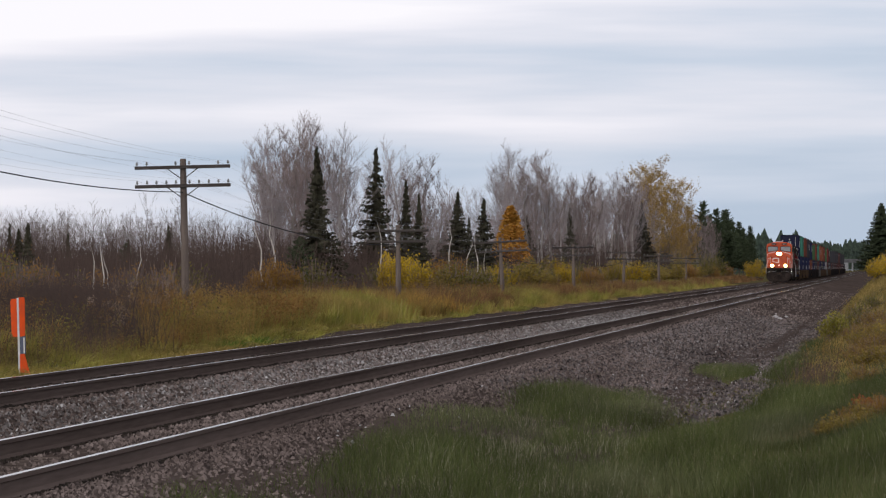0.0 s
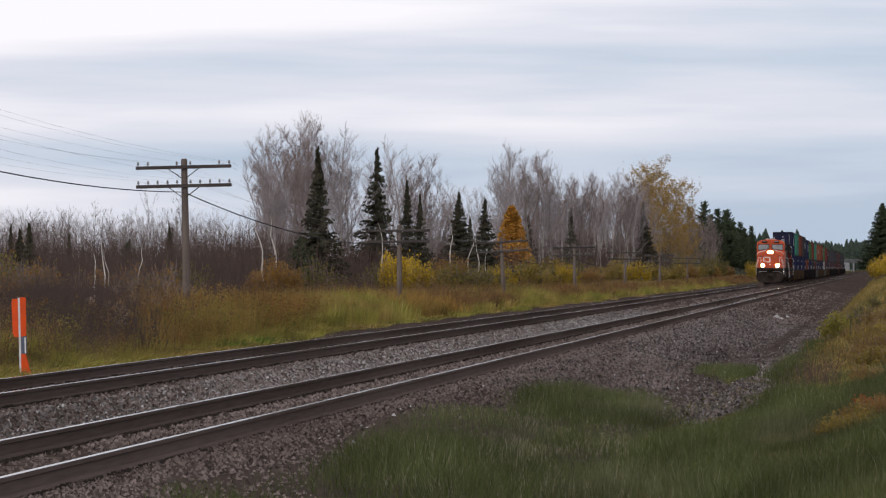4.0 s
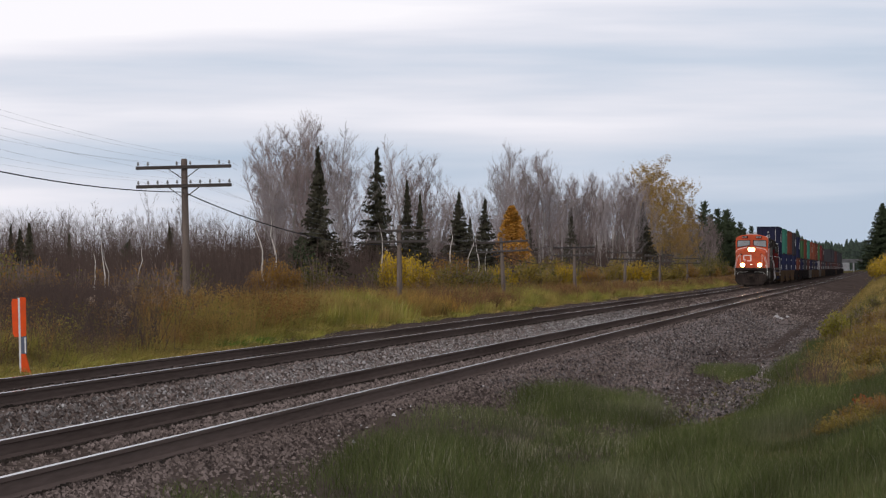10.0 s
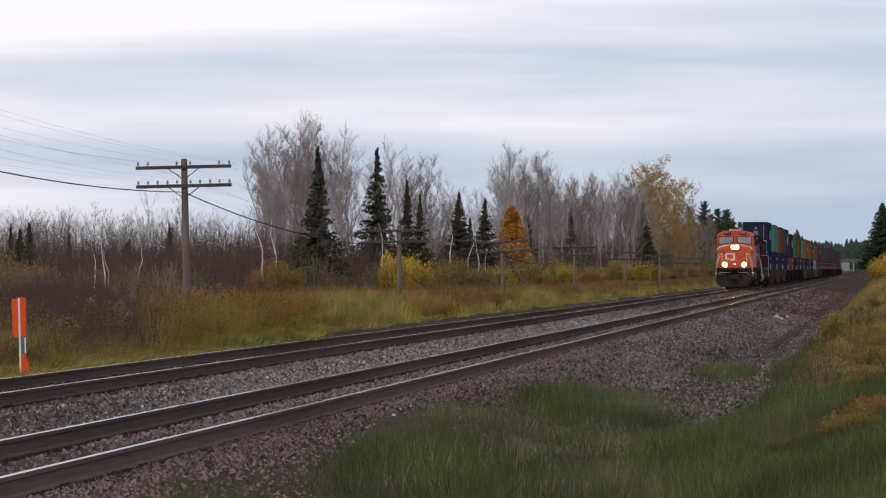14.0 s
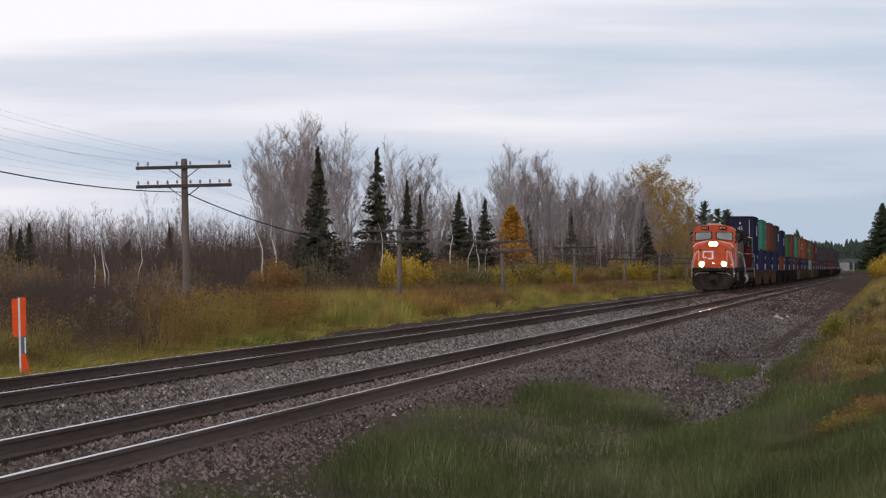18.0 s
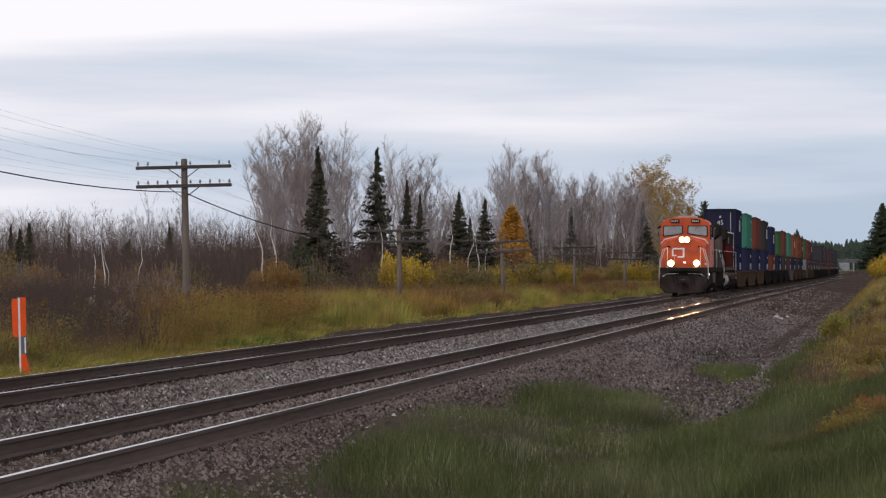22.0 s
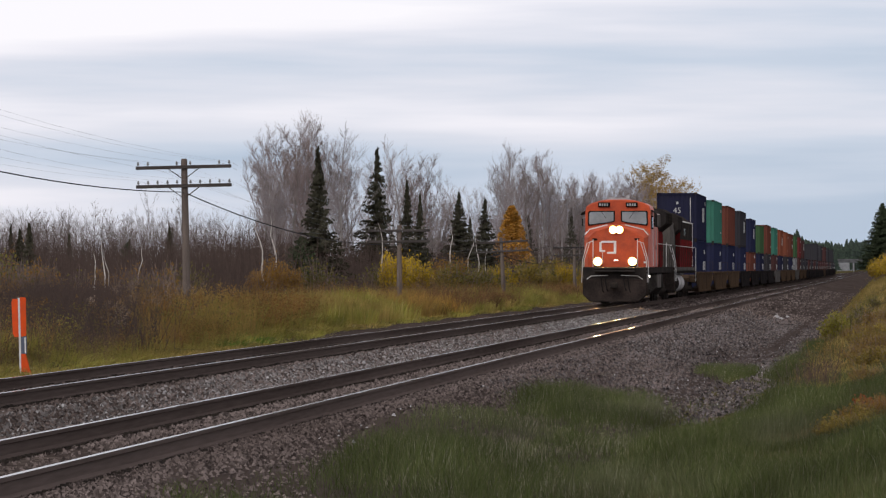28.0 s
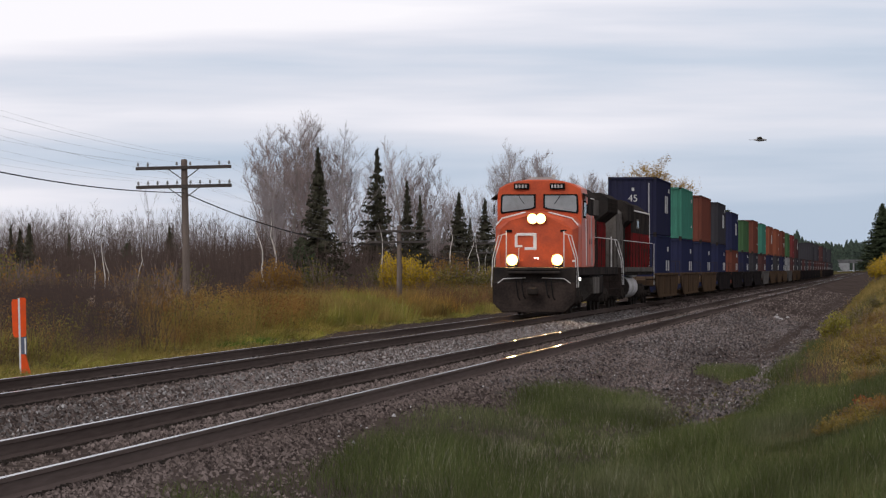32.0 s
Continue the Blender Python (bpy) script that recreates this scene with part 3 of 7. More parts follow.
def railway_track(x, label, ties_from, ties_to):
    track = thing("railway_track", label, "railway track", pose(x, 0, 0), "parallel tracks", "structure")
    for side in (-1, 1):
        rail = part("rail", Shape().extrude([(side * 0.754 + a, b) for a, b in RAIL_OUTLINE], 1, -60, 2300), M_RAILSIDE, track, "rust-brown steel rail")
        part("rail_head", Shape().box(side * 0.754 - 0.032, side * 0.754 + 0.032, -60, 2300, -0.007, 0.0), M_RAILTOP, rail, "polished running surface")
    tie = Shape().box(-1.3, 1.3, -0.115, 0.115, -0.4, -0.2, 0.012).mesh("tie", M_TIE)
    fit = Shape()
    for side in (-1, 1):
        fit.box(side * 0.754 - 0.17, side * 0.754 + 0.17, -0.09, 0.09, -0.2, -0.182)
        for s in (-1, 1):
            for e in (-0.11, 0.11):
                fit.box(side * 0.754 + s * 0.155 - 0.02, side * 0.754 + s * 0.155 + 0.02, e - 0.024, e + 0.024, -0.2, -0.162)
    fit = fit.mesh("tie_plate", M_TRUCK)
    rs = random.Random(int(-x * 100))
    y = ties_from
    while y < ties_to:
        t = part("tie", tie, None, track, m=pose(rs.uniform(-0.04, 0.04), y, rs.uniform(-0.012, 0.012), 0, 0, rs.uniform(-1, 1)))
        part("tie_plate", fit, None, t)
        y += 0.52 + rs.uniform(-0.02, 0.02)
    # the far ties lie in one mesh
    far = Shape()
    while y < 700:
        far.box(-1.3, 1.3, y - 0.115, y + 0.115, -0.4, -0.205)
        y += 0.52
    tagged(part("far_ties", far, M_TIE, track), kind="stuff")


railway_track(NEAR_TRACK, "ballasted railway track with polished rails on wooden ties", 20, 170)
railway_track(FAR_TRACK, "second railway track that carries the freight train", 40, 180)


# ---- telegraph line ----
POLE_X = -22.02
# y, height of the top, half length of the crossarms, gap between the arms, lean in degrees
POLES = ((62.5, 6.25, 1.57, 0.6, 0.0), (111.1, 5.18, 1.55, 0.6, -1.2), (161.2, 3.68, 1.45, 0.5, -0.4), (206.6, 3.5, 1.6, 0.55, -3.0),
         (254.9, 3.45, 1.5, 0.55, -1.0), (304.7, 3.3, 1.5, 0.55, 0.8), (353.7, 3.2, 1.5, 0.55, -0.6), (403.4, 3.1, 1.5, 0.55, 0.5))


def telegraph_pole(y, top, half, gap, lean, label):
    z0 = ground_z(POLE_X, y) - 0.1
    h = top - z0
    pole = thing("telegraph_pole", label, "telegraph pole", pose(POLE_X, y, z0, 0, lean, 0), "poles of the old telegraph line")
    s = Shape()
    s.loft([[(r * math.cos(a * math.pi / 5), r * math.sin(a * math.pi / 5), z) for a in range(10)]
            for z, r in ((0, 0.135), (h * 0.3, 0.128), (h * 0.65, 0.115), (h - 0.04, 0.1), (h, 0.08))])
    part("shaft", s, M_POLEWOOD, pole)
    rs = random.Random(int(y))
    for k, pins in ((0, (-1.48, -1.16, -0.22, 0.22, 1.16, 1.48)), (1, (-1.48, -1.16, -0.85, -0.53, -0.22, 0.22, 0.53, 0.85, 1.16, 1.48))):
        z = h - 0.27 - k * gap
        arm = part("crossarm", Shape().box(-half, half, -0.17, -0.075, z - 0.055, z + 0.055, 0.012), M_ARMWOOD, pole, "weathered wooden crossarm")
        for p in pins:
            if k and rs.random() < 0.12:
                continue
            x = p * half / 1.55
            ins = Shape().tube((x, -0.12, z + 0.05), (x, -0.12, z + 0.11), 0.012, 0.012, 6)
            ins.loft([[(x + r * math.cos(a * math.pi / 4), -0.12 + r * math.sin(a * math.pi / 4), z + d) for a in range(8)]
                      for d, r in ((0.085, 0.036), (0.12, 0.04), (0.15, 0.028), (0.175, 0.03), (0.19, 0.012))])
            part("insulator", ins, M_GLASSINS, arm)
        for side in (-1, 1):
            part("brace", Shape().tube((side * 0.5, -0.1, z - 0.04), (side * 0.06, -0.115, z - 0.36), 0.016, 0.016, 5), M_ARMWOOD, pole)
    return h + z0


for i, (y, top, half, gap, lean) in enumerate(POLES):
    lab = "tall weathered wooden telegraph pole with two crossarms" if i < 2 else "short weathered wooden telegraph pole among the brush"
    telegraph_pole(y, top, half, gap, lean, lab)


def overhead_wire(name, label, offset, drop, radius, sag, material, last):
    s, line = Shape(), []
    for a, b in zip(POLES[:last], POLES[1:last + 1]):
        lean = [math.sin(radians(p[4])) * 5 for p in (a, b)]
        p = Vector((POLE_X + offset * a[2] / 1.55 + lean[0], a[0] - 0.12, a[1] - drop * a[3] / 0.6))
        q = Vector((POLE_X + offset * b[2] / 1.55 + lean[1], b[0] - 0.12, b[1] - drop * b[3] / 0.6))
        pts = []
        for k in range(17):
            t = k / 16
            c = p.lerp(q, t)
            c.z -= sag * 4 * t * (1 - t)
            pts.append(c)
        line += pts if not line else pts[1:]
    s.path(line, radius, 4)
    ob = new(name, s.mesh(name, material))
    tagged(ob, label, "wire", "wires of the telegraph line")


overhead_wire("aerial_cable", "thick dark cable slung below the lower crossarms", 0.0, 1.07, 0.02, 0.52, M_WIRE, 7)
for off, drop, sag in ((-1.48, 0.1, 0.5), (-1.16, 0.1, 0.6), (-0.22, 0.1, 0.45), (1.16, 0.1, 0.55), (1.48, 0.1, 0.5), (-1.48, 0.7, 0.6), (-0.85, 0.7, 0.5), (0.53, 0.7, 0.65), (1.48, 0.7, 0.5)):
    overhead_wire("overhead_wire", "thin grey bare telegraph wire between poles", off, drop, 0.0024, sag * 0.7, M_WIREFAINT, 4)


# ---- orange marker post ----
def marker_post():
    x, y = -18.44, 74.6
    z = ground_z(x, y) - 0.02
    m = thing("marker_post", "orange plastic cable marker post with white edge strip", "marker post", pose(x, y, z, 0, -1.5, 6))
    part("rod", Shape().box(-0.022, 0.022, -0.05, -0.02, 0, 1.68, 0.006), M_WHITE, m, "white reflective edge strip")
    part("top_panel", Shape().extrude([(0.02, 0.84), (0.135, 0.86), (0.145, 1.66), (0.12, 1.69), (0.02, 1.69)], 1, -0.04, 0.02), M_ORANGE, m)
    part("back_panel", Shape().extrude([(-0.155, 0.92), (-0.165, 1.6), (-0.14, 1.66), (-0.022, 1.66), (-0.022, 0.84), (-0.12, 0.84)], 1, 0.0, 0.03), M_ORANGE, m)
    mid = part("mid_section", Shape().box(0.022, 0.14, -0.035, 0.035, 0.46, 0.84, 0.008), M_GREYBLUE, m, "bluish grey middle section")
    part("side_strip", Shape().box(0.10, 0.13, -0.05, -0.037, 0.48, 0.82, 0.004), M_WHITE, mid)
    part("flared_foot", Shape().extrude([(0.02, 0.47), (0.11, 0.47), (0.17, 0.2), (0.23, 0.0), (0.02, 0.0)], 1, -0.06, 0.06), M_ORANGE, m)


marker_post()


# ---- loose rocks and a splinter of wood ----
def pale_rock(x, y, size, seed):
    rs = random.Random(seed)
    rings = []
    for k in range(6):
        u = k / 5
        r = size * (0.35 + 0.75 * math.sin(math.pi * (0.15 + 0.8 * u)))
        rings.append([(r * rs.uniform(0.75, 1.1) * math.cos(a * 0.785), 0.8 * r * rs.uniform(0.75, 1.1) * math.sin(a * 0.785), size * 1.2 * u + rs.uniform(-0.04, 0.04) * size) for a in range(8)])
    ob = new("rock", Shape().loft(rings).mesh("rock", M_PALE))
    ob.matrix_basis = pose(x, y, ground_z(x, y) - 0.3 * size, rs.uniform(-8, 8), rs.uniform(-8, 8), rs.uniform(0, 360))
    tagged(ob, "pale angular rock lying on dark ballast", "rock", "loose rocks on the ballast")


for _k, (_x, _y, _s) in enumerate(((-4.72, 160.5, 0.16), (-4.45, 158.0, 0.13), (-4.35, 165.0, 0.12), (-4.95, 168.0, 0.11), (-8.35, 36.2, 0.05))):
    pale_rock(_x, _y, _s, 300 + _k)


def wood_splinter():
    x, y = -6.52, 45.2
    ob = new("wood_splinter", Shape().extrude([(-0.1, 0.0), (0.1, 0.004), (0.12, 0.02), (-0.08, 0.025)], 1, -0.02, 0.03).mesh("wood_splinter", M_WOODPALE))
    ob.matrix_basis = pose(x, y, ground_z(x, y) + 0.07, 0, -4, 5)
    tagged(ob, "pale splinter of wood beside the near rail", "wood")


wood_splinter()


# ---- far overpass ----
def overpass():
    m = thing("overpass", "distant low road overpass with pale concrete abutment", "bridge", pose(0, 2670, 0))
    part("deck", Shape().box(-42, 60, -6, 6, 6.0, 8.0, 0.1), M_DECK, m)
    part("parapet", Shape().box(-42, 60, -6.3, -6.0, 7.7, 8.7, 0.05), M_DECK, m)
    part("abutment", Shape().box(-33, -24, -6.1, 6.1, -1, 6.0, 0.1), M_CONCRETE, m, "pale concrete abutment")
    for x in (-21.5, 1.0):
        part("pier", Shape().box(x, x + 1.2, -5, 5, -1, 6.0, 0.1), M_CONCRETE, m)
    part("abutment", Shape().box(14, 30, -6.1, 6.1, -1, 6.0, 0.1), M_CONCRETE, m)


overpass()


# ---- plants ----
def tube_block(segs, n):
    """Tapered open tubes, given as rows x0 y0 z0 x1 y1 z1 r0 r1, as vertex and quad arrays."""
    a = np.asarray(segs, dtype=float)
    p, q, r0, r1 = a[:, 0:3], a[:, 3:6], a[:, 6], a[:, 7]
    d = q - p
    d /= np.linalg.norm(d, axis=1, keepdims=True) + 1e-9
    ref = np.where(np.abs(d[:, 2:3]) > 0.9, [[1.0, 0, 0]], [[0, 0, 1.0]])
    u = np.cross(d, ref)
    u /= np.linalg.norm(u, axis=1, keepdims=True) + 1e-9
    w = np.cross(d, u)
    ang = np.arange(n) * 2 * np.pi / n
    ring = u[:, None] * np.cos(ang)[None, :, None] + w[:, None] * np.sin(ang)[None, :, None]
    v = np.concatenate([p[:, None] + ring * r0[:, None, None], q[:, None] + ring * r1[:, None, None]], axis=1)
    i = np.arange(n)
    j = (i + 1) % n
    f = np.stack([i, j, n + j, n + i], axis=1)[None] + (2 * n) * np.arange(len(a))[:, None, None]
    return v.reshape(-1, 3), f.reshape(-1, 4)


def unit(rs):
    a, z = rs.uniform(0, 6.283), rs.uniform(-1, 1)
    return np.array([math.cos(a), math.sin(a), z])


def bare_tree_segs(seed, limbs, subs, twigs, spread, up, start, wob=0.02, forks=0):
    """Branches of a leafless tree one unit tall: the trunk's stations, then limb and twig segments."""
    rs = random.Random(seed)
    limbs_, twigs_ = [], []
    rad = lambda t: 0.0098 * (1 - t) ** 0.85 + 0.0006
    drift = np.array([rs.uniform(-wob, wob), rs.uniform(-wob, wob), 0]) * 0.6
    pts, c = [], np.zeros(3)
    for k in range(10):
        pts.append(c.copy())
        c = c + drift + np.array([rs.uniform(-wob, wob), rs.uniform(-wob, wob), 0.101])
    trunk = [(p, rad(k / 9)) for k, p in enumerate(pts)]

    def along(line, t):
        u = min(len(line) - 1.001, t * (len(line) - 1))
        k = int(u)
        return line[k] + (line[k + 1] - line[k]) * (u - k)
    stems = [(pts, start, 1.0)]
    for k in range(forks):
        t0 = rs.uniform(0.22, 0.5)
        p, a = along(pts, t0), k * 6.283 / forks + rs.uniform(-0.7, 0.7)
        d = np.array([math.cos(a) * 0.42, math.sin(a) * 0.42, 1.0])
        line, step = [p], (rs.uniform(0.68, 0.88) - p[2]) / 6
        for j in range(6):
            q = p + d * step
            limbs_.append((*p, *q, rad(t0) * 0.62 * (1 - j / 7), rad(t0) * 0.62 * (1 - (j + 1) / 7)))
            p = q
            d = d * np.array([0.86, 0.86, 1.0]) + np.array([rs.uniform(-.08, .08), rs.uniform(-.08, .08), 0])
            line.append(p)
        stems.append((line, 0.1, 0.72))
    for i in range(limbs):
        line, lo, share = stems[0] if not forks or i % 2 else stems[1 + (i // 2) % forks]
        t = lo + (1 - lo) * ((i + rs.random()) / limbs) ** 0.9
        a = i * 2.4 + rs.uniform(-0.6, 0.6)
        p = along(line, t * 0.985)
        rel = min(1.0, max(0.0, (p[2] - start) / (1 - start)))
        length = share * spread * (1.0 - 0.78 * rel ** 1.2) * rs.uniform(0.5, 1.1) * (0.55 + 0.45 * min(1, rel * 3))
        d = np.array([math.cos(a), math.sin(a), up * rs.uniform(0.55, 1.2)])
        d /= np.linalg.norm(d)
        r = 0.0032 * (1 - 0.75 * rel) * rs.uniform(0.7, 1.15)
        nodes = [p]
        for k in range(4):
            q = p + d * length / 4
            limbs_.append((*p, *q, r * (1 - k / 4.4), r * (1 - (k + 1) / 4.4)))
            p = q
            d = d + np.array([rs.uniform(-.16, .16), rs.uniform(-.16, .16), rs.uniform(0.05, 0.28)])
            d /= np.linalg.norm(d)
            nodes.append(p)
        for s in range(subs):
            u = rs.uniform(0.2, 1.0) * 3.99
            k = int(u)
            b = nodes[k] + (nodes[k + 1] - nodes[k]) * (u - k)
            e = d * 0.7 + unit(rs) * 0.6 + np.array([0, 0, 0.4])
            e /= np.linalg.norm(e)
            ln = length * rs.uniform(0.22, 0.5) + 0.022
            m = b + e * ln * 0.5
            n2 = m + (e + unit(rs) * 0.25 + np.array([0, 0, 0.15])) * ln * 0.5
            twigs_.append((*b, *(m + e * ln * 0.15), 0.001, 0.0))
            twigs_.append((*m, *n2, 0.00075, 0.0))
            for w in range(twigs):
                o = b + (n2 - b) * rs.uniform(0.15, 1.0)
                g = e * 0.8 + unit(rs) * 0.55 + np.array([0, 0, 0.4])
                g /= np.linalg.norm(g)
                twigs_.append((*o, *(o + g * ln * rs.uniform(0.3, 0.75)), 0.00058, 0.0))
    return trunk, limbs_, twigs_


def spike_block(segs):
    """Three-sided spikes, as vertex and triangle arrays."""
    v, f = tube_block(segs, 3)
    v = v.reshape(-1, 6, 3)[:, :4]
    t = np.array([(0, 1, 3), (1, 2, 3), (2, 0, 3)])[None] + 4 * np.arange(len(v))[:, None, None]
    return v.reshape(-1, 3), t.reshape(-1, 3)


def as_tris(v, f):
    return v, np.concatenate([f[:, [0, 1, 2]], f[:, [0, 2, 3]]])


def joined(*blocks):
    vs, fs, k = [], [], 0
    for v, f in blocks:
        vs.append(v)
        fs.append(f + k)
        k += len(v)
    return np.concatenate(vs), np.concatenate(fs)


def trunk_shape(trunk, n=7):
    return Shape().loft([[(p[0] + r * math.cos(2 * math.pi * i / n), p[1] + r * math.sin(2 * math.pi * i / n), p[2]) for i in range(n)] for p, r in trunk])


def bare_tree(name, seed, label, bark, twig, limbs=38, subs=9, twigs=5, spread=0.36, up=0.95, start=0.2, group="leafless trees of the wood edge", forks=0):
    trunk, fine, tips = bare_tree_segs(seed, limbs, subs, twigs, spread, up, start, 0.02, forks)
    t = thing(name, label, "tree", pose(0, -5000, -500), group)
    part("trunk", trunk_shape(trunk), bark, t)
    part("crown", arrays("crown", *joined(as_tris(*tube_block(fine, 3)), spike_block(tips)), twig), None, t)
    return t


def conifer_faces(seed, whorls, per, radius, droop, ragged, start=0.06, steps=6, power=0.9):
    """Needle sprays of a conifer one unit tall, as triangles."""
    rs = random.Random(seed)
    v = []
    for k in range(whorls):
        t = start + (1 - start) * ((k + rs.uniform(-0.5, 0.5)) / whorls)
        if t > 0.985 or t < 0.02:
            continue
        reach = radius * ((1 - t) ** power) * (0.8 + 0.2 * min(1, t * 8)) + 0.006
        for b in range(max(4, round(per * (0.45 + 0.55 * (1 - t))))):
            a = rs.uniform(0, 6.283)
            ln = reach * (1 - ragged * rs.random() ** 1.5)
            ca, sa = math.cos(a), math.sin(a)
            tb = t + rs.uniform(-0.5, 0.5) / whorls
            for s in range(steps):
                u0 = (s + rs.uniform(0, 0.6)) / steps
                zed = lambda u: tb - droop * ln * u + 0.3 * ln * u * u
                for side in (-1, 1):
                    w = (ln * 0.2 * (1.2 - u0) + 0.005) * rs.uniform(0.5, 1.4) * side
                    u1 = u0 + rs.uniform(0.1, 0.3)
                    hang = rs.uniform(0.0, 0.022)
                    bx, by = ca * ln * u0, sa * ln * u0
                    ex, ey = ca * ln * u1 - sa * w, sa * ln * u1 + ca * w
                    mx, my = ca * ln * (u0 + 0.16), sa * ln * (u0 + 0.16)
                    v.append(((bx, by, zed(u0) + 0.005), (ex, ey, zed(u1) - hang), (mx - sa * w * 0.25, my + ca * w * 0.25, zed(u0 + 0.16) - 0.012 - hang * 0.6)))
    v = np.array(v)
    return v.reshape(-1, 3), np.arange(len(v) * 3).reshape(-1, 3)


def conifer(name, seed, label, needles, whorls=54, per=17, radius=0.19, droop=0.4, ragged=0.55, start=0.06, group="conifers of the wood edge", power=0.9):
    t = thing(name, label, "tree", pose(0, -5000, -500), group)
    part("trunk", Shape().tube((0, 0, -0.02), (0, 0, 0.985), 0.013, 0.001, 7), M_TRUNK, t)
    part("crown", arrays("crown", *conifer_faces(seed, whorls, per, radius, droop, ragged, start, 6, power), needles), None, t)
    return t


def leaf_faces(rs, n, place, size):
    """n leaf quads round the points that place(rs) gives."""
    c = np.array([place(rs) for _ in range(n)])
    u = rs.normal(size=(n, 3))
    u /= np.linalg.norm(u, axis=1, keepdims=True)
    w = np.cross(u, rs.normal(size=(n, 3)))
    w /= np.linalg.norm(w, axis=1, keepdims=True) + 1e-9
    s = (size * rs.uniform(0.6, 1.4, n))[:, None]
    v = np.stack([c - u * s, c + w * s * 0.55, c + u * s, c - w * s * 0.55], axis=1)
    return v.reshape(-1, 3), np.arange(4 * n).reshape(-1, 4)


def shrub(name, seed, label, leaves, stems=34, n=2300, size=0.026, width=0.6, group="autumn shrubs"):
    """A many-stemmed bush one unit tall with small leaves clustered along its shoots."""
    rs = np.random.RandomState(seed)
    segs, tips = [], []
    for i in range(stems):
        a, o = rs.uniform(0, 6.283), rs.uniform(0, 1) ** 0.6
        base = np.array([math.cos(a), math.sin(a), 0]) * o * 0.15
        tip = np.array([math.cos(a) * o * width, math.sin(a) * o * width, (1 - 0.45 * o * o) * rs.uniform(0.65, 1.0)])
        mid = (base + tip) / 2 + rs.uniform(-0.05, 0.05, 3)
        segs += [(*base, *mid, 0.006, 0.004), (*mid, *tip, 0.004, 0.002)]
        tips.append((base, mid, tip))
        for k in range(4):
            e = mid + (tip - mid) * rs.uniform(0, 0.8) + rs.uniform(-0.12, 0.12, 3) + (0, 0, 0.06)
            segs.append((*mid, *e, 0.003, 0.0015))
            tips.append((mid, mid, e))

    def place(r):
        b, m, t = tips[r.randint(len(tips))]
        k = r.uniform(0.15, 1.0)
        p = m + (t - m) * k if r.rand() > 0.18 else b + (m - b) * k
        return p + r.normal(0, 0.028, 3)
    t = thing(name, label, "shrub", pose(0, -5000, -500), group)
    part("branchwork", arrays("branchwork", *tube_block(segs, 3), M_TWIGBROWN), None, t)
    part("foliage", arrays("foliage", *leaf_faces(rs, n, place, size), leaves), None, t)
    return t


def plant(proto, spots, seed, wide=(0.9, 1.1), drop=0.05):
    """Copies of a prototype (or of several in turn) at x, y, height."""
    rs = random.Random(seed)
    for i, (x, y, h) in enumerate(spots):
        p = proto[i % len(proto)]
        w = h * rs.uniform(*wide)
        m = Matrix.Translation((x, y, ground_z(x, y) - drop)) @ Matrix.Rotation(rs.uniform(0, 6.283), 4, "Z") @ Matrix.Diagonal((w, w, h, 1))
        copy_thing(p, m)


def retire(protos):
    for p in protos:
        for o in (*p.children_recursive, p):
            bpy.data.objects.remove(o)


BIRCH_NEAR = [(-36.7, 211.6, 9.0), (-38.6, 223.0, 9.3), (-38.2, 226.1, 12.6), (-39.4, 237.5, 12.4), (-42.2, 243.0, 11.6), (-37.5, 243.5, 12.3), (-38.2, 255.0, 11.2), (-41.2, 261.9, 12.3), (-36.6, 262.4, 11.4), (-36.6, 269.7, 12.5), (-36.3, 276.9, 11.5), (-39.3, 269.3, 10.0), (-37.7, 298.4, 8.8), (-37.6, 327.2, 10.0), (-38.1, 305.5, 8.4)]
BIRCH_FAR = [(-39.0, 370.3, 15.1), (-39.0, 384.8, 16.4), (-38.1, 392.2, 15.8), (-37.2, 399.4, 14.3), (-38.6, 356.0, 12.4), (-37.5, 428.3, 14.0), (-38.2, 457.0, 15.2), (-38.6, 485.8, 15.7), (-37.8, 500.4, 16.0), (-37.8, 529.2, 17.3), (-37.6, 550.9, 17.4), (-37.6, 688.0, 15.3), (-39.0, 673.4, 16.4), (-39.5, 630.0, 17.1), (-39.5, 442.5, 12.7), (-40.3, 362.9, 10.8)]
SPRUCES = [(-34.0, 212.2, 9.9), (-35.5, 248.1, 11.1), (-31.5, 234.2, 8.1), (-31.2, 238.6, 7.3), (-34.0, 284.4, 8.6), (-32.7, 291.7, 8.2), (-39.3, 160.5, 4.5), (-40.6, 164.0, 4.3), (-71.3, 351.9, 6.6), (-37.5, 428.3, 9.9), (-36.5, 543.8, 12.8), (-38.4, 384.8, 8.3), (-35.6, 305.9, 6.8)]
PINES = [(-54.6, 253.0, 4.2), (-33.5, 203.0, 4.0), (-37.2, 745.8, 16.7), (-35.6, 774.8, 15.7), (-33.9, 782.3, 15.5), (-34.1, 861.7, 13.8), (-33.5, 919.4, 13.4)]

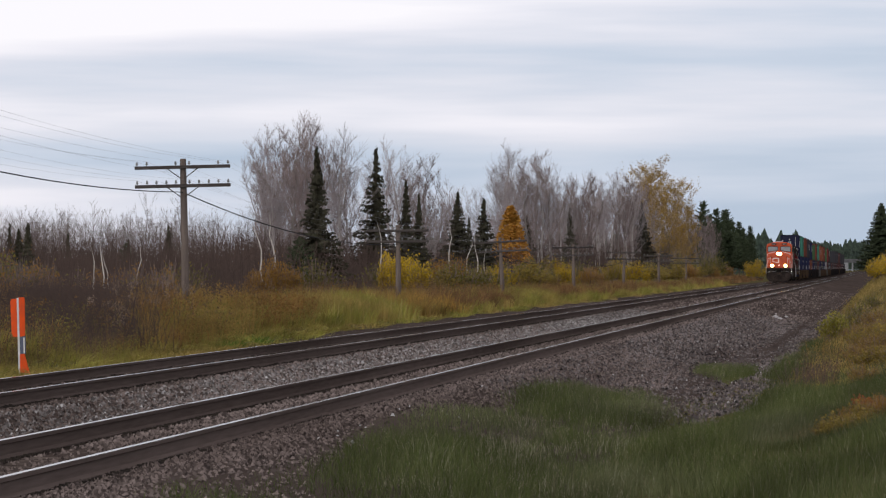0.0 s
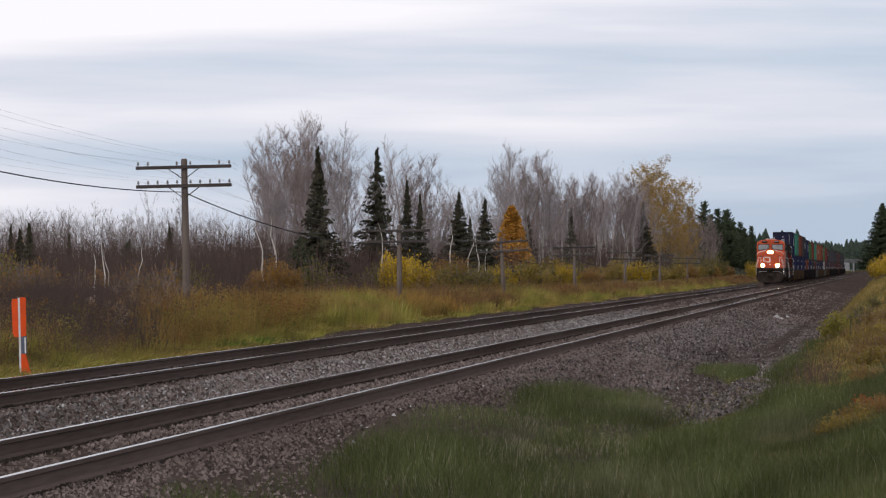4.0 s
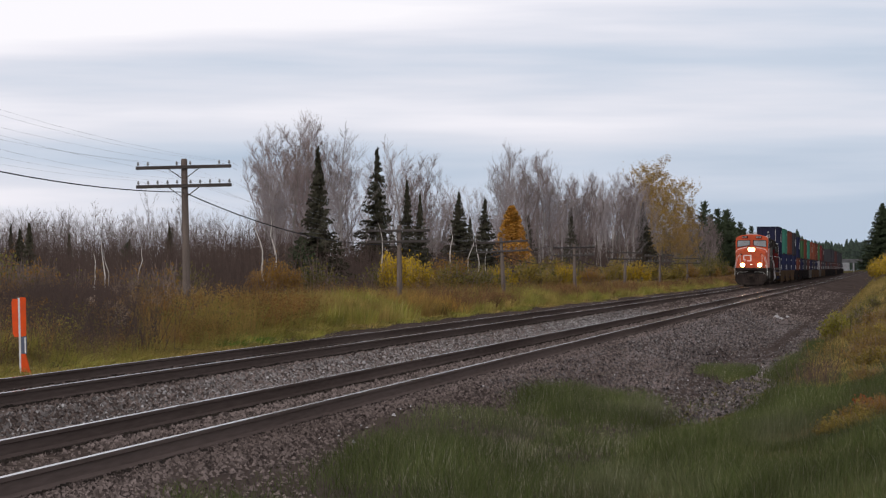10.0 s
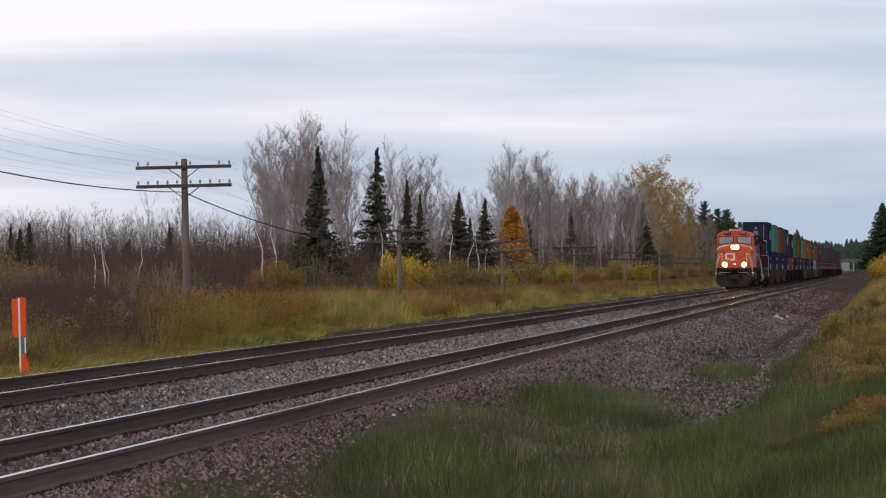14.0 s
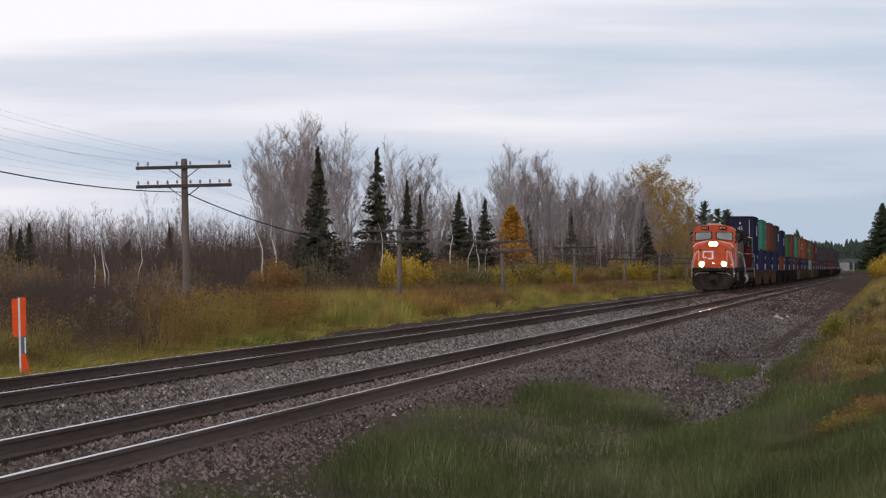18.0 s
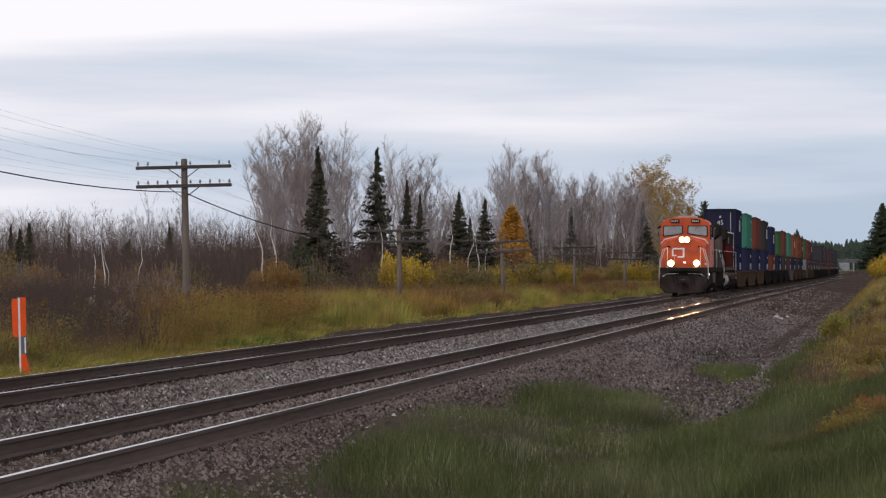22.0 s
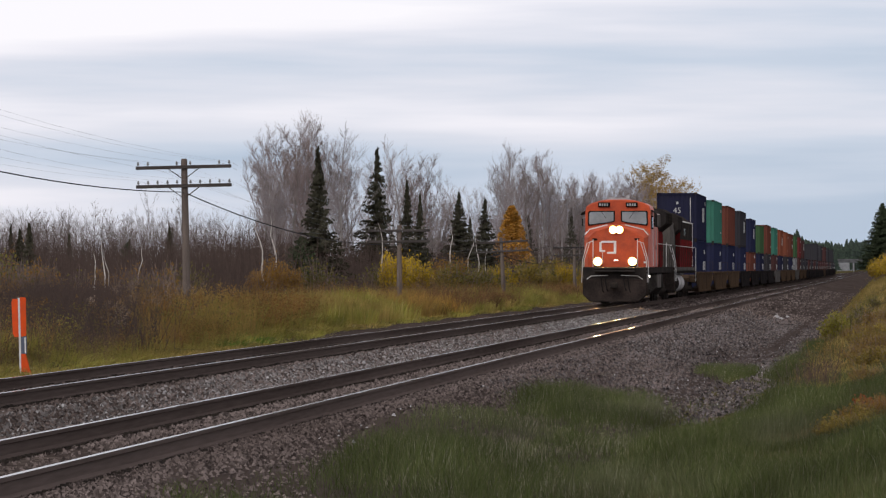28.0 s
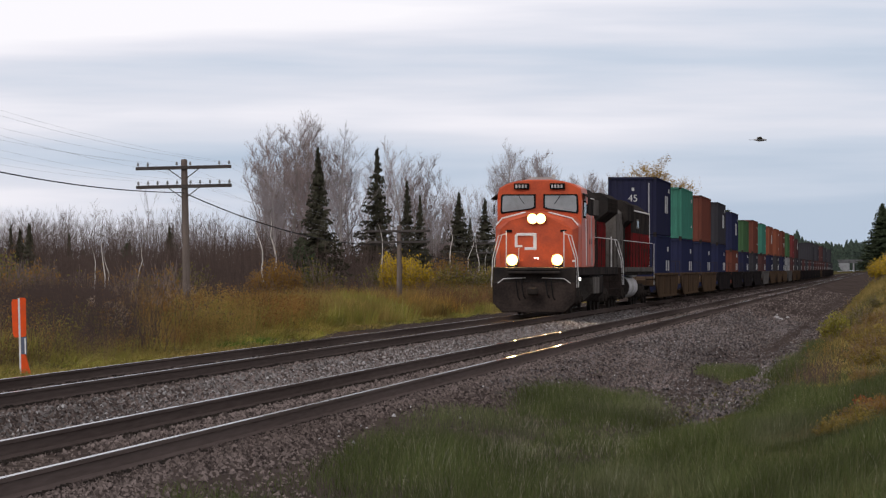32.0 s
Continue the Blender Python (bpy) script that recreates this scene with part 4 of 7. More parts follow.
birches = [bare_tree("bare_birch", 11, "leafless birch with pale trunk and fine grey twigs", M_BIRCH, M_TWIG, 30, 9, 6, 0.27, 1.5, 0.2, forks=2),
           bare_tree("bare_birch", 12, "leafless birch with pale trunk and fine grey twigs", M_BIRCH, M_TWIG, 28, 8, 6, 0.32, 1.1, 0.22, forks=1),
           bare_tree("bare_aspen", 13, "leafless grey aspen with dense upright twigs", M_ASPEN, M_TWIGBROWN, 36, 10, 7, 0.27, 1.7, 0.18, forks=3),
           bare_tree("bare_birch", 14, "slender leafless birch with a white trunk", M_BIRCH, M_TWIG, 28, 8, 5, 0.23, 1.3, 0.25)]
plant(birches, BIRCH_NEAR, 1)
plant(birches, BIRCH_FAR, 2)
FRONT_MORE = [(-37.6, 217.0, 9.6), (-40.2, 233.0, 11.4), (-38.0, 231.0, 12.0), (-40.4, 252.0, 11.0), (-38.8, 278.0, 11.4), (-37.4, 290.0, 9.6), (-39.4, 310.0, 9.4), (-37.0, 345.0, 9.8), (-36.9, 213.0, 8.8), (-38.9, 224.0, 10.6), (-36.5, 236.0, 10.6), (-39.0, 246.0, 11.6), (-35.5, 262.0, 10.8), (-37.0, 284.0, 9.0), (-36.0, 300.0, 9.5), (-38.5, 318.0, 9.6), (-36.0, 335.0, 10.0)]
plant([birches[2], birches[1], birches[0]], FRONT_MORE, 33)
plant([birches[0], birches[2], birches[1]], [(-40.0, 376.0, 15.0), (-37.6, 380.0, 14.5), (-36.8, 388.0, 15.4), (-39.6, 395.0, 15.0), (-36.4, 396.0, 13.5), (-40.6, 388.0, 15.6),
       (-38.4, 440.0, 13.6), (-40.0, 452.0, 14.6), (-37.2, 470.0, 14.4), (-39.2, 494.0, 15.4), (-37.0, 512.0, 15.2), (-40.2, 520.0, 16.0), (-37.4, 540.0, 15.6), (-39.0, 562.0, 16.2)], 35)
plant([birches[2], birches[0], birches[1]], [(-38.0, 446.0, 13.4), (-36.8, 462.0, 14.0), (-37.6, 478.0, 14.6), (-36.4, 490.0, 14.2), (-38.6, 506.0, 15.6), (-36.6, 520.0, 15.4), (-38.0, 535.0, 16.0),
       (-36.2, 548.0, 15.6), (-38.8, 556.0, 17.8), (-36.9, 430.0, 12.8), (-38.9, 418.0, 13.0), (-37.0, 408.0, 12.4)], 36)
plant([birches[2]], [(-37.9, 229.0, 12.4), (-38.6, 236.0, 12.2)], 38)
# more trunks behind the front row, thinning to the left
_rs = random.Random(77)
_more = []
for _ in range(70):
    _y = _rs.uniform(215, 670)
    _x = _rs.uniform(-58, -40)
    if _x / _y < -0.172:
        continue
    _more.append((_x, _y, _rs.uniform(7.5, 11.5) if _y < 470 else _rs.uniform(10, 15)))
back_trees = [bare_tree("bare_birch", 15, "leafless birch deeper in the wood", M_BIRCH, M_TWIG, 24, 7, 4, 0.3, 1.1, 0.18, forks=1),
              bare_tree("bare_aspen", 16, "leafless grey aspen deeper in the wood", M_ASPEN, M_TWIGBROWN, 24, 7, 4, 0.28, 1.5, 0.16, forks=2)]
plant(back_trees, _more, 3)
# slim pale saplings at the meadow's edge
saplings = [bare_tree("birch_sapling", s, "slender young birch with a bare white stem", M_SAPLING, M_BRUSH, 9, 3, 2, 0.14, 2.2, 0.4, "birch saplings") for s in (17, 18)]
plant(saplings, [(-29.85, 132.0, 3.2), (-29.4, 132.8, 3.4), (-29.2, 132.4, 3.0), (-28.07, 132.3, 3.1), (-33.0, 187.0, 5.2), (-32.5, 188.0, 5.6), (-30.9, 217.1, 5.5), (-31.0, 256.9, 6.0), (-31.9, 272.0, 4.8), (-31.2, 275.0, 5.2), (-30.6, 274.0, 4.2)], 4, (1.3, 1.5))

spruces = [conifer("spruce", 21, "dark green pointed spruce with drooping branches", M_NEEDLE, 74, 11, 0.235, 0.3, 0.62, 0.04, power=1.3),
           conifer("spruce", 22, "dark ragged spruce with gaps between branches", M_NEEDLE, 66, 9, 0.2, 0.28, 0.7, power=1.1),
           conifer("spruce", 23, "narrow dark spruce at the wood edge", M_NEEDLE, 70, 9, 0.16, 0.25, 0.6, power=1.15)]
plant(spruces, SPRUCES[:4], 5, (0.95, 1.2))
plant(spruces, SPRUCES[4:], 52, (1.2, 1.5))
plant([spruces[2], spruces[0]], [(-53.8, 215.0, 5.2), (-51.4, 210.3, 5.0), (-50.7, 235.6, 4.4), (-52.0, 255.6, 5.6)], 51, (1.0, 1.2))
edge_spruce = [conifer("spruce", 24, "broad dark green spruce with full branches", M_PINE, 84, 15, 0.2, 0.2, 0.45, power=0.85)]
plant(edge_spruce, [(0.1, 476.0, 9.6), (2.4, 490.0, 8.4), (4.2, 500.0, 9.4)], 6, (1.7, 1.9))
pines = [conifer("pine", 31, "bushy dark green young pine", M_PINE, 30, 20, 0.34, 0.05, 0.5, 0.1, power=0.6),
         conifer("pine", 32, "dark green pine with a broken rounded crown", M_PINE, 34, 18, 0.2, -0.1, 0.6, 0.2, power=0.5)]
plant(pines, PINES[:1], 7)
plant(pines[:1], PINES[1:2], 8, (1.2, 1.3))
plant([pines[1]], PINES[2:] + [(-36.5, 762.0, 14.2), (-35.0, 800.0, 15.0), (-34.5, 830.0, 13.5), (-33.8, 880.0, 12.5), (-34.5, 940.0, 12.0)], 71, (0.9, 1.3))


def golden_tamarack(seed):
    """A conifer of soft gold needle tufts: a close, cone-shaped cloud round a straight stem."""
    rs = np.random.RandomState(seed)
    t = thing("tamarack", "golden orange tamarack in autumn needles", "tree", pose(0, -5000, -500), "conifers of the wood edge")
    part("trunk", Shape().tube((0, 0, -0.02), (0, 0, 0.97), 0.013, 0.001, 7), M_TRUNK, t)

    def place(r):
        z = 0.06 + 0.94 * r.rand() ** 1.15
        a = r.uniform(0, 6.283)
        reach = 0.19 * min(1.0, (z + 0.1) * 3.0) * (1 - z) ** 0.72 * r.uniform(0.8, 1.05)
        q = (reach + 0.008) * r.rand() ** 0.45
        return np.array([q * math.cos(a), q * math.sin(a), z - 0.15 * q])
    part("crown", arrays("crown", *leaf_faces(rs, 6500, place, 0.013), M_TAMARACK), None, t)
    return t


tamarack = [golden_tamarack(41)]
plant(tamarack, [(-34.2, 327.6, 8.1)], 8, (1.85, 1.9))


def golden_aspen(seed):
    trunk, fine, tips = bare_tree_segs(seed, 34, 8, 3, 0.44, 0.8, 0.12)
    t = thing("golden_aspen", "tall aspen with thin dull gold leaves", "tree", pose(0, -5000, -500), "golden aspens")
    part("trunk", trunk_shape(trunk), M_ASPEN, t)
    part("branchwork", arrays("branchwork", *joined(as_tris(*tube_block(fine, 3)), spike_block(tips)), M_TWIG), None, t)
    rs = np.random.RandomState(seed)
    seg = np.array(fine + tips)

    def place(r):
        s = seg[r.randint(len(seg))]
        return s[0:3] + (s[3:6] - s[0:3]) * r.rand() + r.normal(0, 0.012, 3)
    part("foliage", arrays("foliage", *leaf_faces(rs, 9500, place, 0.0065), M_GOLD), None, t)
    return t


plant([birches[2]], [(-34.6, 640.0, 12.5), (-33.2, 652.0, 13.4), (-31.8, 662.0, 11.0), (-33.8, 676.0, 12.4), (-32.6, 700.0, 10.0)], 34, (1.1, 1.3))
golden = [golden_aspen(51)]
plant(golden, [(-37.4, 586.9, 19.4), (-34.6, 594.0, 17.0), (-32.6, 600.0, 12.8), (-37.8, 580.0, 16.6), (-33.2, 590.0, 9.5)], 9, (0.9, 1.1))

mustard_shrubs = [shrub("mustard_shrub", 65, "low mustard yellow shrub", M_MUSTARD, 30, 1900, 0.03, 0.7)]
rust_shrubs = [shrub("rust_shrub", 61, "rust-brown leafy shrub at the meadow edge", M_RUST, 44, 5000, 0.018, 0.55)]
yellow_shrubs = [shrub("yellow_shrub", 62, "bright yellow willow shrub in autumn leaf", M_YELLOW, 44, 4200, 0.022, 0.5), shrub("yellow_shrub", 63, "yellow and olive willow shrub", M_YELLOW, 36, 3200, 0.024, 0.62)]
olive_shrubs = [shrub("olive_shrub", 64, "half-bare olive and brown shrub", M_OLIVE, 34, 1300)]
plant(rust_shrubs, [(-29.3, 169.6, 3.0), (-28.8, 170.5, 2.5), (-29.8, 168.6, 2.4)], 10, (0.68, 0.78))
plant(yellow_shrubs[:1], [(-26.9, 195.8, 3.5), (-26.2, 197.8, 3.1), (-27.4, 198.5, 2.9)], 11, (0.72, 0.8))
plant([yellow_shrubs[1], mustard_shrubs[0]], [(-25.5, 235.0, 2.4), (-24.6, 245.1, 2.7), (-24.2, 271.2, 2.5), (-23.2, 307.4, 2.5), (-23.2, 336.3, 2.9), (-22.4, 386.9, 2.9), (-21.0, 603.4, 4.3), (-26.5, 358.6, 3.4)], 111, (0.9, 1.2))
plant(mustard_shrubs + rust_shrubs, [(-26.4, 213.2, 2.4), (-25.8, 226.0, 1.8), (-24.3, 256.7, 2.2), (-23.4, 285.7, 2.2), (-22.7, 357.9, 2.7), (-23.2, 430.0, 2.8)], 20, (0.9, 1.2))
plant(olive_shrubs, [(-30.0, 212.7, 2.7), (-31.0, 191.5, 2.8), (-30.0, 226.9, 2.6), (-29.0, 242.4, 2.8), (-28.0, 267.8, 2.8), (-27.0, 299.0, 2.9), (-27.0, 323.1, 3.0), (-33.0, 163.4, 2.6), (-26.0, 457.9, 4.0), (-25.0, 500.4, 4.0), (-26.0, 557.4, 5.0)], 12, (1.0, 1.3))
_mid = []
for _ in range(34):
    _y = _rs.uniform(210, 600)
    _mid.append((-24.0 - 4.5 * _rs.random(), _y, _rs.uniform(1.8, 3.2)))
plant(olive_shrubs + mustard_shrubs + rust_shrubs + olive_shrubs, _mid, 72, (1.0, 1.4))
plant(rust_shrubs + olive_shrubs, [(-31.0, 128.0, 2.6), (-36.0, 140.0, 3.0), (-34.0, 152.0, 2.6), (-38.0, 150.0, 3.4), (-42.0, 170.0, 3.6), (-33.0, 165.0, 2.4), (-45.0, 182.0, 4.0), (-36.0, 185.0, 2.8)], 73, (0.8, 1.1))
sparse_shrubs = [shrub("rust_shrub", 68, "half-bare brown shrub with few rust leaves", M_RUST, 50, 700, 0.02, 0.5), shrub("olive_shrub", 69, "half-bare shrub with few olive leaves", M_OLIVE, 50, 600, 0.02, 0.55)]
plant(sparse_shrubs, [(-30.5, 126.0, 2.7), (-28.6, 124.0, 2.2), (-27.4, 128.0, 2.5), (-29.6, 121.0, 2.3), (-31.0, 123.0, 2.9), (-26.4, 125.0, 2.0), (-32.6, 133.0, 2.8), (-25.6, 120.0, 1.9), (-27.8, 136.0, 2.6), (-33.8, 140.0, 3.0)], 74, (0.8, 1.1))
# the bank across the ditch
plant(yellow_shrubs, [(-0.2, 216.4, 1.7), (0.45, 205.0, 1.75), (0.3, 222.0, 1.85)], 13, (1.0, 1.3))
lime_shrubs = [shrub("lime_shrub", 66, "rounded yellow-green willow bush above the ditch", M_LIME, 34, 2400, 0.03, 0.4)]
crimson_shrubs = [shrub("crimson_shrub", 67, "low dull red leafy plant in the grass", M_CRIMSON, 20, 500, 0.06, 0.6)]
plant(lime_shrubs, [(-1.5, 110.0, 1.1), (-1.32, 113.0, 1.0)], 14, (1.0, 1.1))
plant(olive_shrubs, [(-0.9, 114.0, 1.0), (-0.6, 118.0, 0.95), (-0.3, 134.0, 0.8)], 16, (1.0, 1.2))
tan_shrubs = [shrub("tan_shrub", 70, "low bush of tan and dull gold leaves on the bank", M_LEAFGOLD, 36, 3000, 0.02, 0.7)]
plant(tan_shrubs + mustard_shrubs + tan_shrubs, [(-0.3, 66.0, 0.6), (-0.12, 72.0, 0.7), (-0.42, 79.0, 0.75), (-0.1, 84.0, 0.8), (-0.5, 92.0, 0.8), (-0.2, 98.0, 0.85), (-0.75, 100.0, 0.7), (0.1, 90.0, 0.8), (-0.1, 108.0, 0.9)], 17, (1.0, 1.3))
plant(mustard_shrubs + rust_shrubs, [(-0.55, 47.0, 0.42), (-0.4, 48.0, 0.46), (-0.22, 47.6, 0.5), (-0.08, 48.6, 0.54), (-0.68, 46.6, 0.36), (0.05, 47.8, 0.54), (-0.3, 46.4, 0.42)], 15, (1.0, 1.3))
plant(crimson_shrubs, [(-0.26, 51.5, 0.42), (-0.05, 50.5, 0.44)], 18, (0.8, 1.0))
# gold and bare bushes behind the marker
plant(rust_shrubs + mustard_shrubs, [(-26.6, 104.5, 1.5), (-27.8, 107.5, 1.6), (-28.0, 112.0, 1.7)], 19, (0.8, 1.0))


def merge_copies(name, label, category, blocks, spots, seed, wide=(0.9, 1.2)):
    """Many copies of plain vertex and face blocks, joined into one mesh of kind stuff."""
    rs = np.random.RandomState(seed)
    vs, fs, k = [], [], 0
    for i, (x, y, h) in enumerate(spots):
        v, f = blocks[rs.randint(len(blocks))]
        a, w = rs.uniform(0, 6.283), h * rs.uniform(*wide)
        c, s = math.cos(a), math.sin(a)
        q = np.stack([(v[:, 0] * c - v[:, 1] * s) * w + x, (v[:, 0] * s + v[:, 1] * c) * w + y, v[:, 2] * h + ground_z(x, y) - 0.05], axis=1)
        vs.append(q)
        fs.append(f + k)
        k += len(q)
    return np.concatenate(vs), np.concatenate(fs)


def stuff(name, label, category, blocks, spots, seed, material, wide=(0.9, 1.2)):
    ob = new(name, arrays(name, *merge_copies(name, label, category, blocks, spots, seed, wide), material))
    return tagged(ob, label, category, kind="stuff")


def thicket(x, y):
    """The tangle of bare brush that comes down to the verge behind the marker post."""
    return 82 < y < 122 and x < -0.211 * y + 0.5 * noise.noise((x * 0.6, y * 0.15, 6.0)) and x < -19.6


def brush_block(seed, stems, fan):
    rs = np.random.RandomState(seed)
    segs = []
    for _ in range(stems):
        b = np.array([rs.uniform(-0.5, 0.5), rs.uniform(-0.5, 0.5), 0])
        d = np.array([rs.normal(0, fan), rs.normal(0, fan), 1.0]) * rs.uniform(0.5, 1.0)
        e = b + d
        segs.append((*b, *e, 0.0062, 0.0))
        for k in range(3):
            o = b + d * rs.uniform(0.3, 0.95)
            segs.append((*o, *(o + np.array([rs.normal(0, 0.1), rs.normal(0, 0.1), rs.uniform(0.06, 0.2)])), 0.0022, 0.001))
    return spike_block(segs)


_rs = random.Random(5)
brush = [brush_block(71, 22, 0.16), brush_block(72, 26, 0.2), brush_block(73, 20, 0.12)]
spots = []
for _ in range(330):
    y = _rs.uniform(118, 470)
    x = -27.5 - _rs.random() ** 1.2 * 12 - max(0, (156 - y)) * 0.035
    spots.append((x, y, _rs.uniform(1.3, 2.6)))
for _ in range(7):
    spots.append((-1.25 + _rs.uniform(-0.15, 0.15), 70 + _rs.uniform(-3, 3), _rs.uniform(0.65, 1.0)))
for _ in range(16):
    spots.append((-23.6 + _rs.uniform(-1.0, 1.0), 100 + _rs.uniform(-4, 4), _rs.uniform(1.3, 1.9)))
for _ in range(360):
    y = _rs.uniform(150, 420)
    x = _rs.uniform(-66, -36) if _rs.random() < 0.45 else min(-34, y * _rs.uniform(-0.265, -0.17))
    spots.append((x, y, _rs.uniform(1.6, 3.2) + 1.5 * _rs.random() ** 3))
for _ in range(110):
    y = _rs.uniform(96, 136)
    spots.append((-23.4 - 6.0 * _rs.random(), y, _rs.uniform(0.9, 1.7)))
for _ in range(900):
    y, x = _rs.uniform(84, 120), _rs.uniform(-30, -19.6)
    if thicket(x, y):
        spots.append((x, y, _rs.uniform(0.8, 1.5) * (0.7 + 0.5 * min(1.0, (y - 82) / 14))))
for _ in range(170):
    y = _rs.uniform(180, 260)
    spots.append((y * _rs.uniform(-0.275, -0.19), y, _rs.uniform(3.4, 5.2)))
for _ in range(170):
    y = _rs.uniform(150, 300)
    spots.append((y * _rs.uniform(-0.275, -0.19), y, _rs.uniform(2.3, 3.7)))
for _ in range(150):
    y = _rs.uniform(330, 760)
    spots.append((-40 - _rs.random() * (0.1 * y), y, _rs.uniform(3.0, 5.0)))
for _ in range(380):
    y = _rs.uniform(206, 350)
    spots.append((_rs.uniform(-44, -33.5), y, _rs.uniform(3.2, 5.4)))
for _ in range(60):
    y = _rs.uniform(150, 205)
    spots.append((y * _rs.uniform(-0.275, -0.225), y, _rs.uniform(3.4, 4.8)))
for _ in range(130):
    spots.append((_rs.uniform(-44, -36.5), _rs.uniform(360, 640), _rs.uniform(5.0, 8.5)))
for _ in range(70):
    y = _rs.uniform(185, 262)
    spots.append((y * _rs.uniform(-0.188, -0.163), y, _rs.uniform(3.8, 5.6)))
stuff("brown_brush", "dense leafless brown brush along the wood edge", "brush", brush, spots, 15, M_BRUSH, (0.9, 1.4))
# far leafless wood on the left, and behind the front trees
far_tree = []
for s in (81, 82, 83):
    t, fi, tw = bare_tree_segs(s, 16, 4, 3, 0.36, 1.3, 0.16)
    t = [(*p, *q, r * 1.1, u * 1.1) for (p, r), (q, u) in zip(t, t[1:])]
    far_tree.append(joined(as_tris(*tube_block(t, 3)), spike_block([(*r[:6], r[6] * 1.5, 0) for r in fi + tw])))
spots = []
for _ in range(320):
    y = 260 + 340 * _rs.random()
    spots.append((y * _rs.uniform(-0.275, -0.165), y, (_rs.uniform(5.0, 7.2) + 2.2 * _rs.random() ** 2) * (0.62 + y / 900)))
for _ in range(80):
    y = _rs.uniform(300, 430)
    spots.append((y * _rs.uniform(-0.278, -0.2), y, _rs.uniform(6.5, 8.5) * (0.62 + y / 900)))
for _ in range(120):
    y = _rs.uniform(470, 1280)
    spots.append((_rs.uniform(-110, -44), y, _rs.uniform(9, 14)))
stuff("far_leafless_wood", "far grey leafless aspen and birch wood", "wood", far_tree, spots, 16, M_FARTWIG)
def tiered_fir(seed, tiers, radius, sides=9):
    """A far conifer one unit tall: ragged overlapping skirts of branches."""
    rs = random.Random(seed)
    v, f = [], []
    for k in range(tiers):
        z0 = 0.08 + 0.9 * k / tiers
        z1 = min(1.0, z0 + 1.9 / tiers)
        r = radius * (1 - 0.93 * k / tiers)
        n = len(v)
        v.append((rs.uniform(-0.01, 0.01), rs.uniform(-0.01, 0.01), z1))
        for i in range(sides * 2):
            a = math.pi * i / sides + rs.uniform(-0.1, 0.1)
            q = r * (rs.uniform(0.8, 1.2) if i % 2 else rs.uniform(0.35, 0.6))
            v.append((q * math.cos(a), q * math.sin(a), z0 - (rs.uniform(0.0, 0.04) if i % 2 else -0.02)))
        for i in range(sides * 2):
            f.append((n, n + 1 + i, n + 1 + (i + 1) % (sides * 2)))
    return np.array(v), np.array(f)


far_fir = [tiered_fir(91, 8, 0.15), tiered_fir(92, 7, 0.19), tiered_fir(93, 9, 0.13)]
spots = []
for _ in range(620):
    y = _rs.uniform(1500, 3500)
    spots.append((_rs.uniform(-230, -34) if _rs.random() < 0.6 or y < 2700 else _rs.uniform(-60, 120), y, _rs.uniform(13, 22)))
for _ in range(120):
    spots.append((_rs.uniform(-60, -34), _rs.uniform(1500, 2600), _rs.uniform(14, 19)))
for _ in range(60):
    spots.append((_rs.uniform(-70, -36), _rs.uniform(800, 1500), _rs.uniform(9, 14)))
for _ in range(330):
    spots.append((_rs.uniform(-85, 30), _rs.uniform(2720, 3300), _rs.uniform(19, 26)))
for _ in range(80):
    spots.append((_rs.uniform(6, 60), _rs.uniform(470, 2100), _rs.uniform(9, 15)))
stuff("far_conifer_wood", "far dark green conifer wood, tinted for horizon haze", "wood", far_fir, spots, 17, M_HAZENEEDLE, (1.6, 2.3))
spots = [(_rs.uniform(-110, -50), _rs.uniform(215, 430), _rs.uniform(3.0, 5.0)) for _ in range(40)]
stuff("young_conifers", "scattered young dark conifers in the brush", "wood", far_fir, spots, 18, M_NEEDLE)


def green_mound(x, y):
    """The stretch of verge where only mounded green grass grows."""
    return x > -22.9 and 129.5 < y < 150.5


def blades(name, label, spots, heights, width, material, seed, bend=0.35):
    """Grass: tapered bent blades of two segments, all in one mesh."""
    rs = np.random.RandomState(seed)
    p, h = np.asarray(spots), np.asarray(heights)[:, None]
    n = len(p)
    a = rs.uniform(0, 6.283, n)
    side = np.stack([np.cos(a), np.sin(a), np.zeros(n)], axis=1) * (width * rs.uniform(0.6, 1.4, n))[:, None]
    lean = np.stack([rs.normal(0, bend, n), rs.normal(0, bend, n), np.zeros(n)], axis=1) * h
    up = np.array([[0, 0, 1.0]])
    v = np.stack([p - side, p + side, p + lean * 0.35 + up * h * 0.6 + side * 0.7, p + lean * 0.35 + up * h * 0.6 - side * 0.7, p + lean + up * h * 0.95], axis=1)
    k = 5 * np.arange(n)[:, None]
    f = np.concatenate([np.array([[0, 1, 2]]) + k, np.array([[0, 2, 3]]) + k, np.array([[3, 2, 4]]) + k])
    ob = new(name, arrays(name, v.reshape(-1, 3), f, material))
    return tagged(ob, label, "grass", kind="stuff")


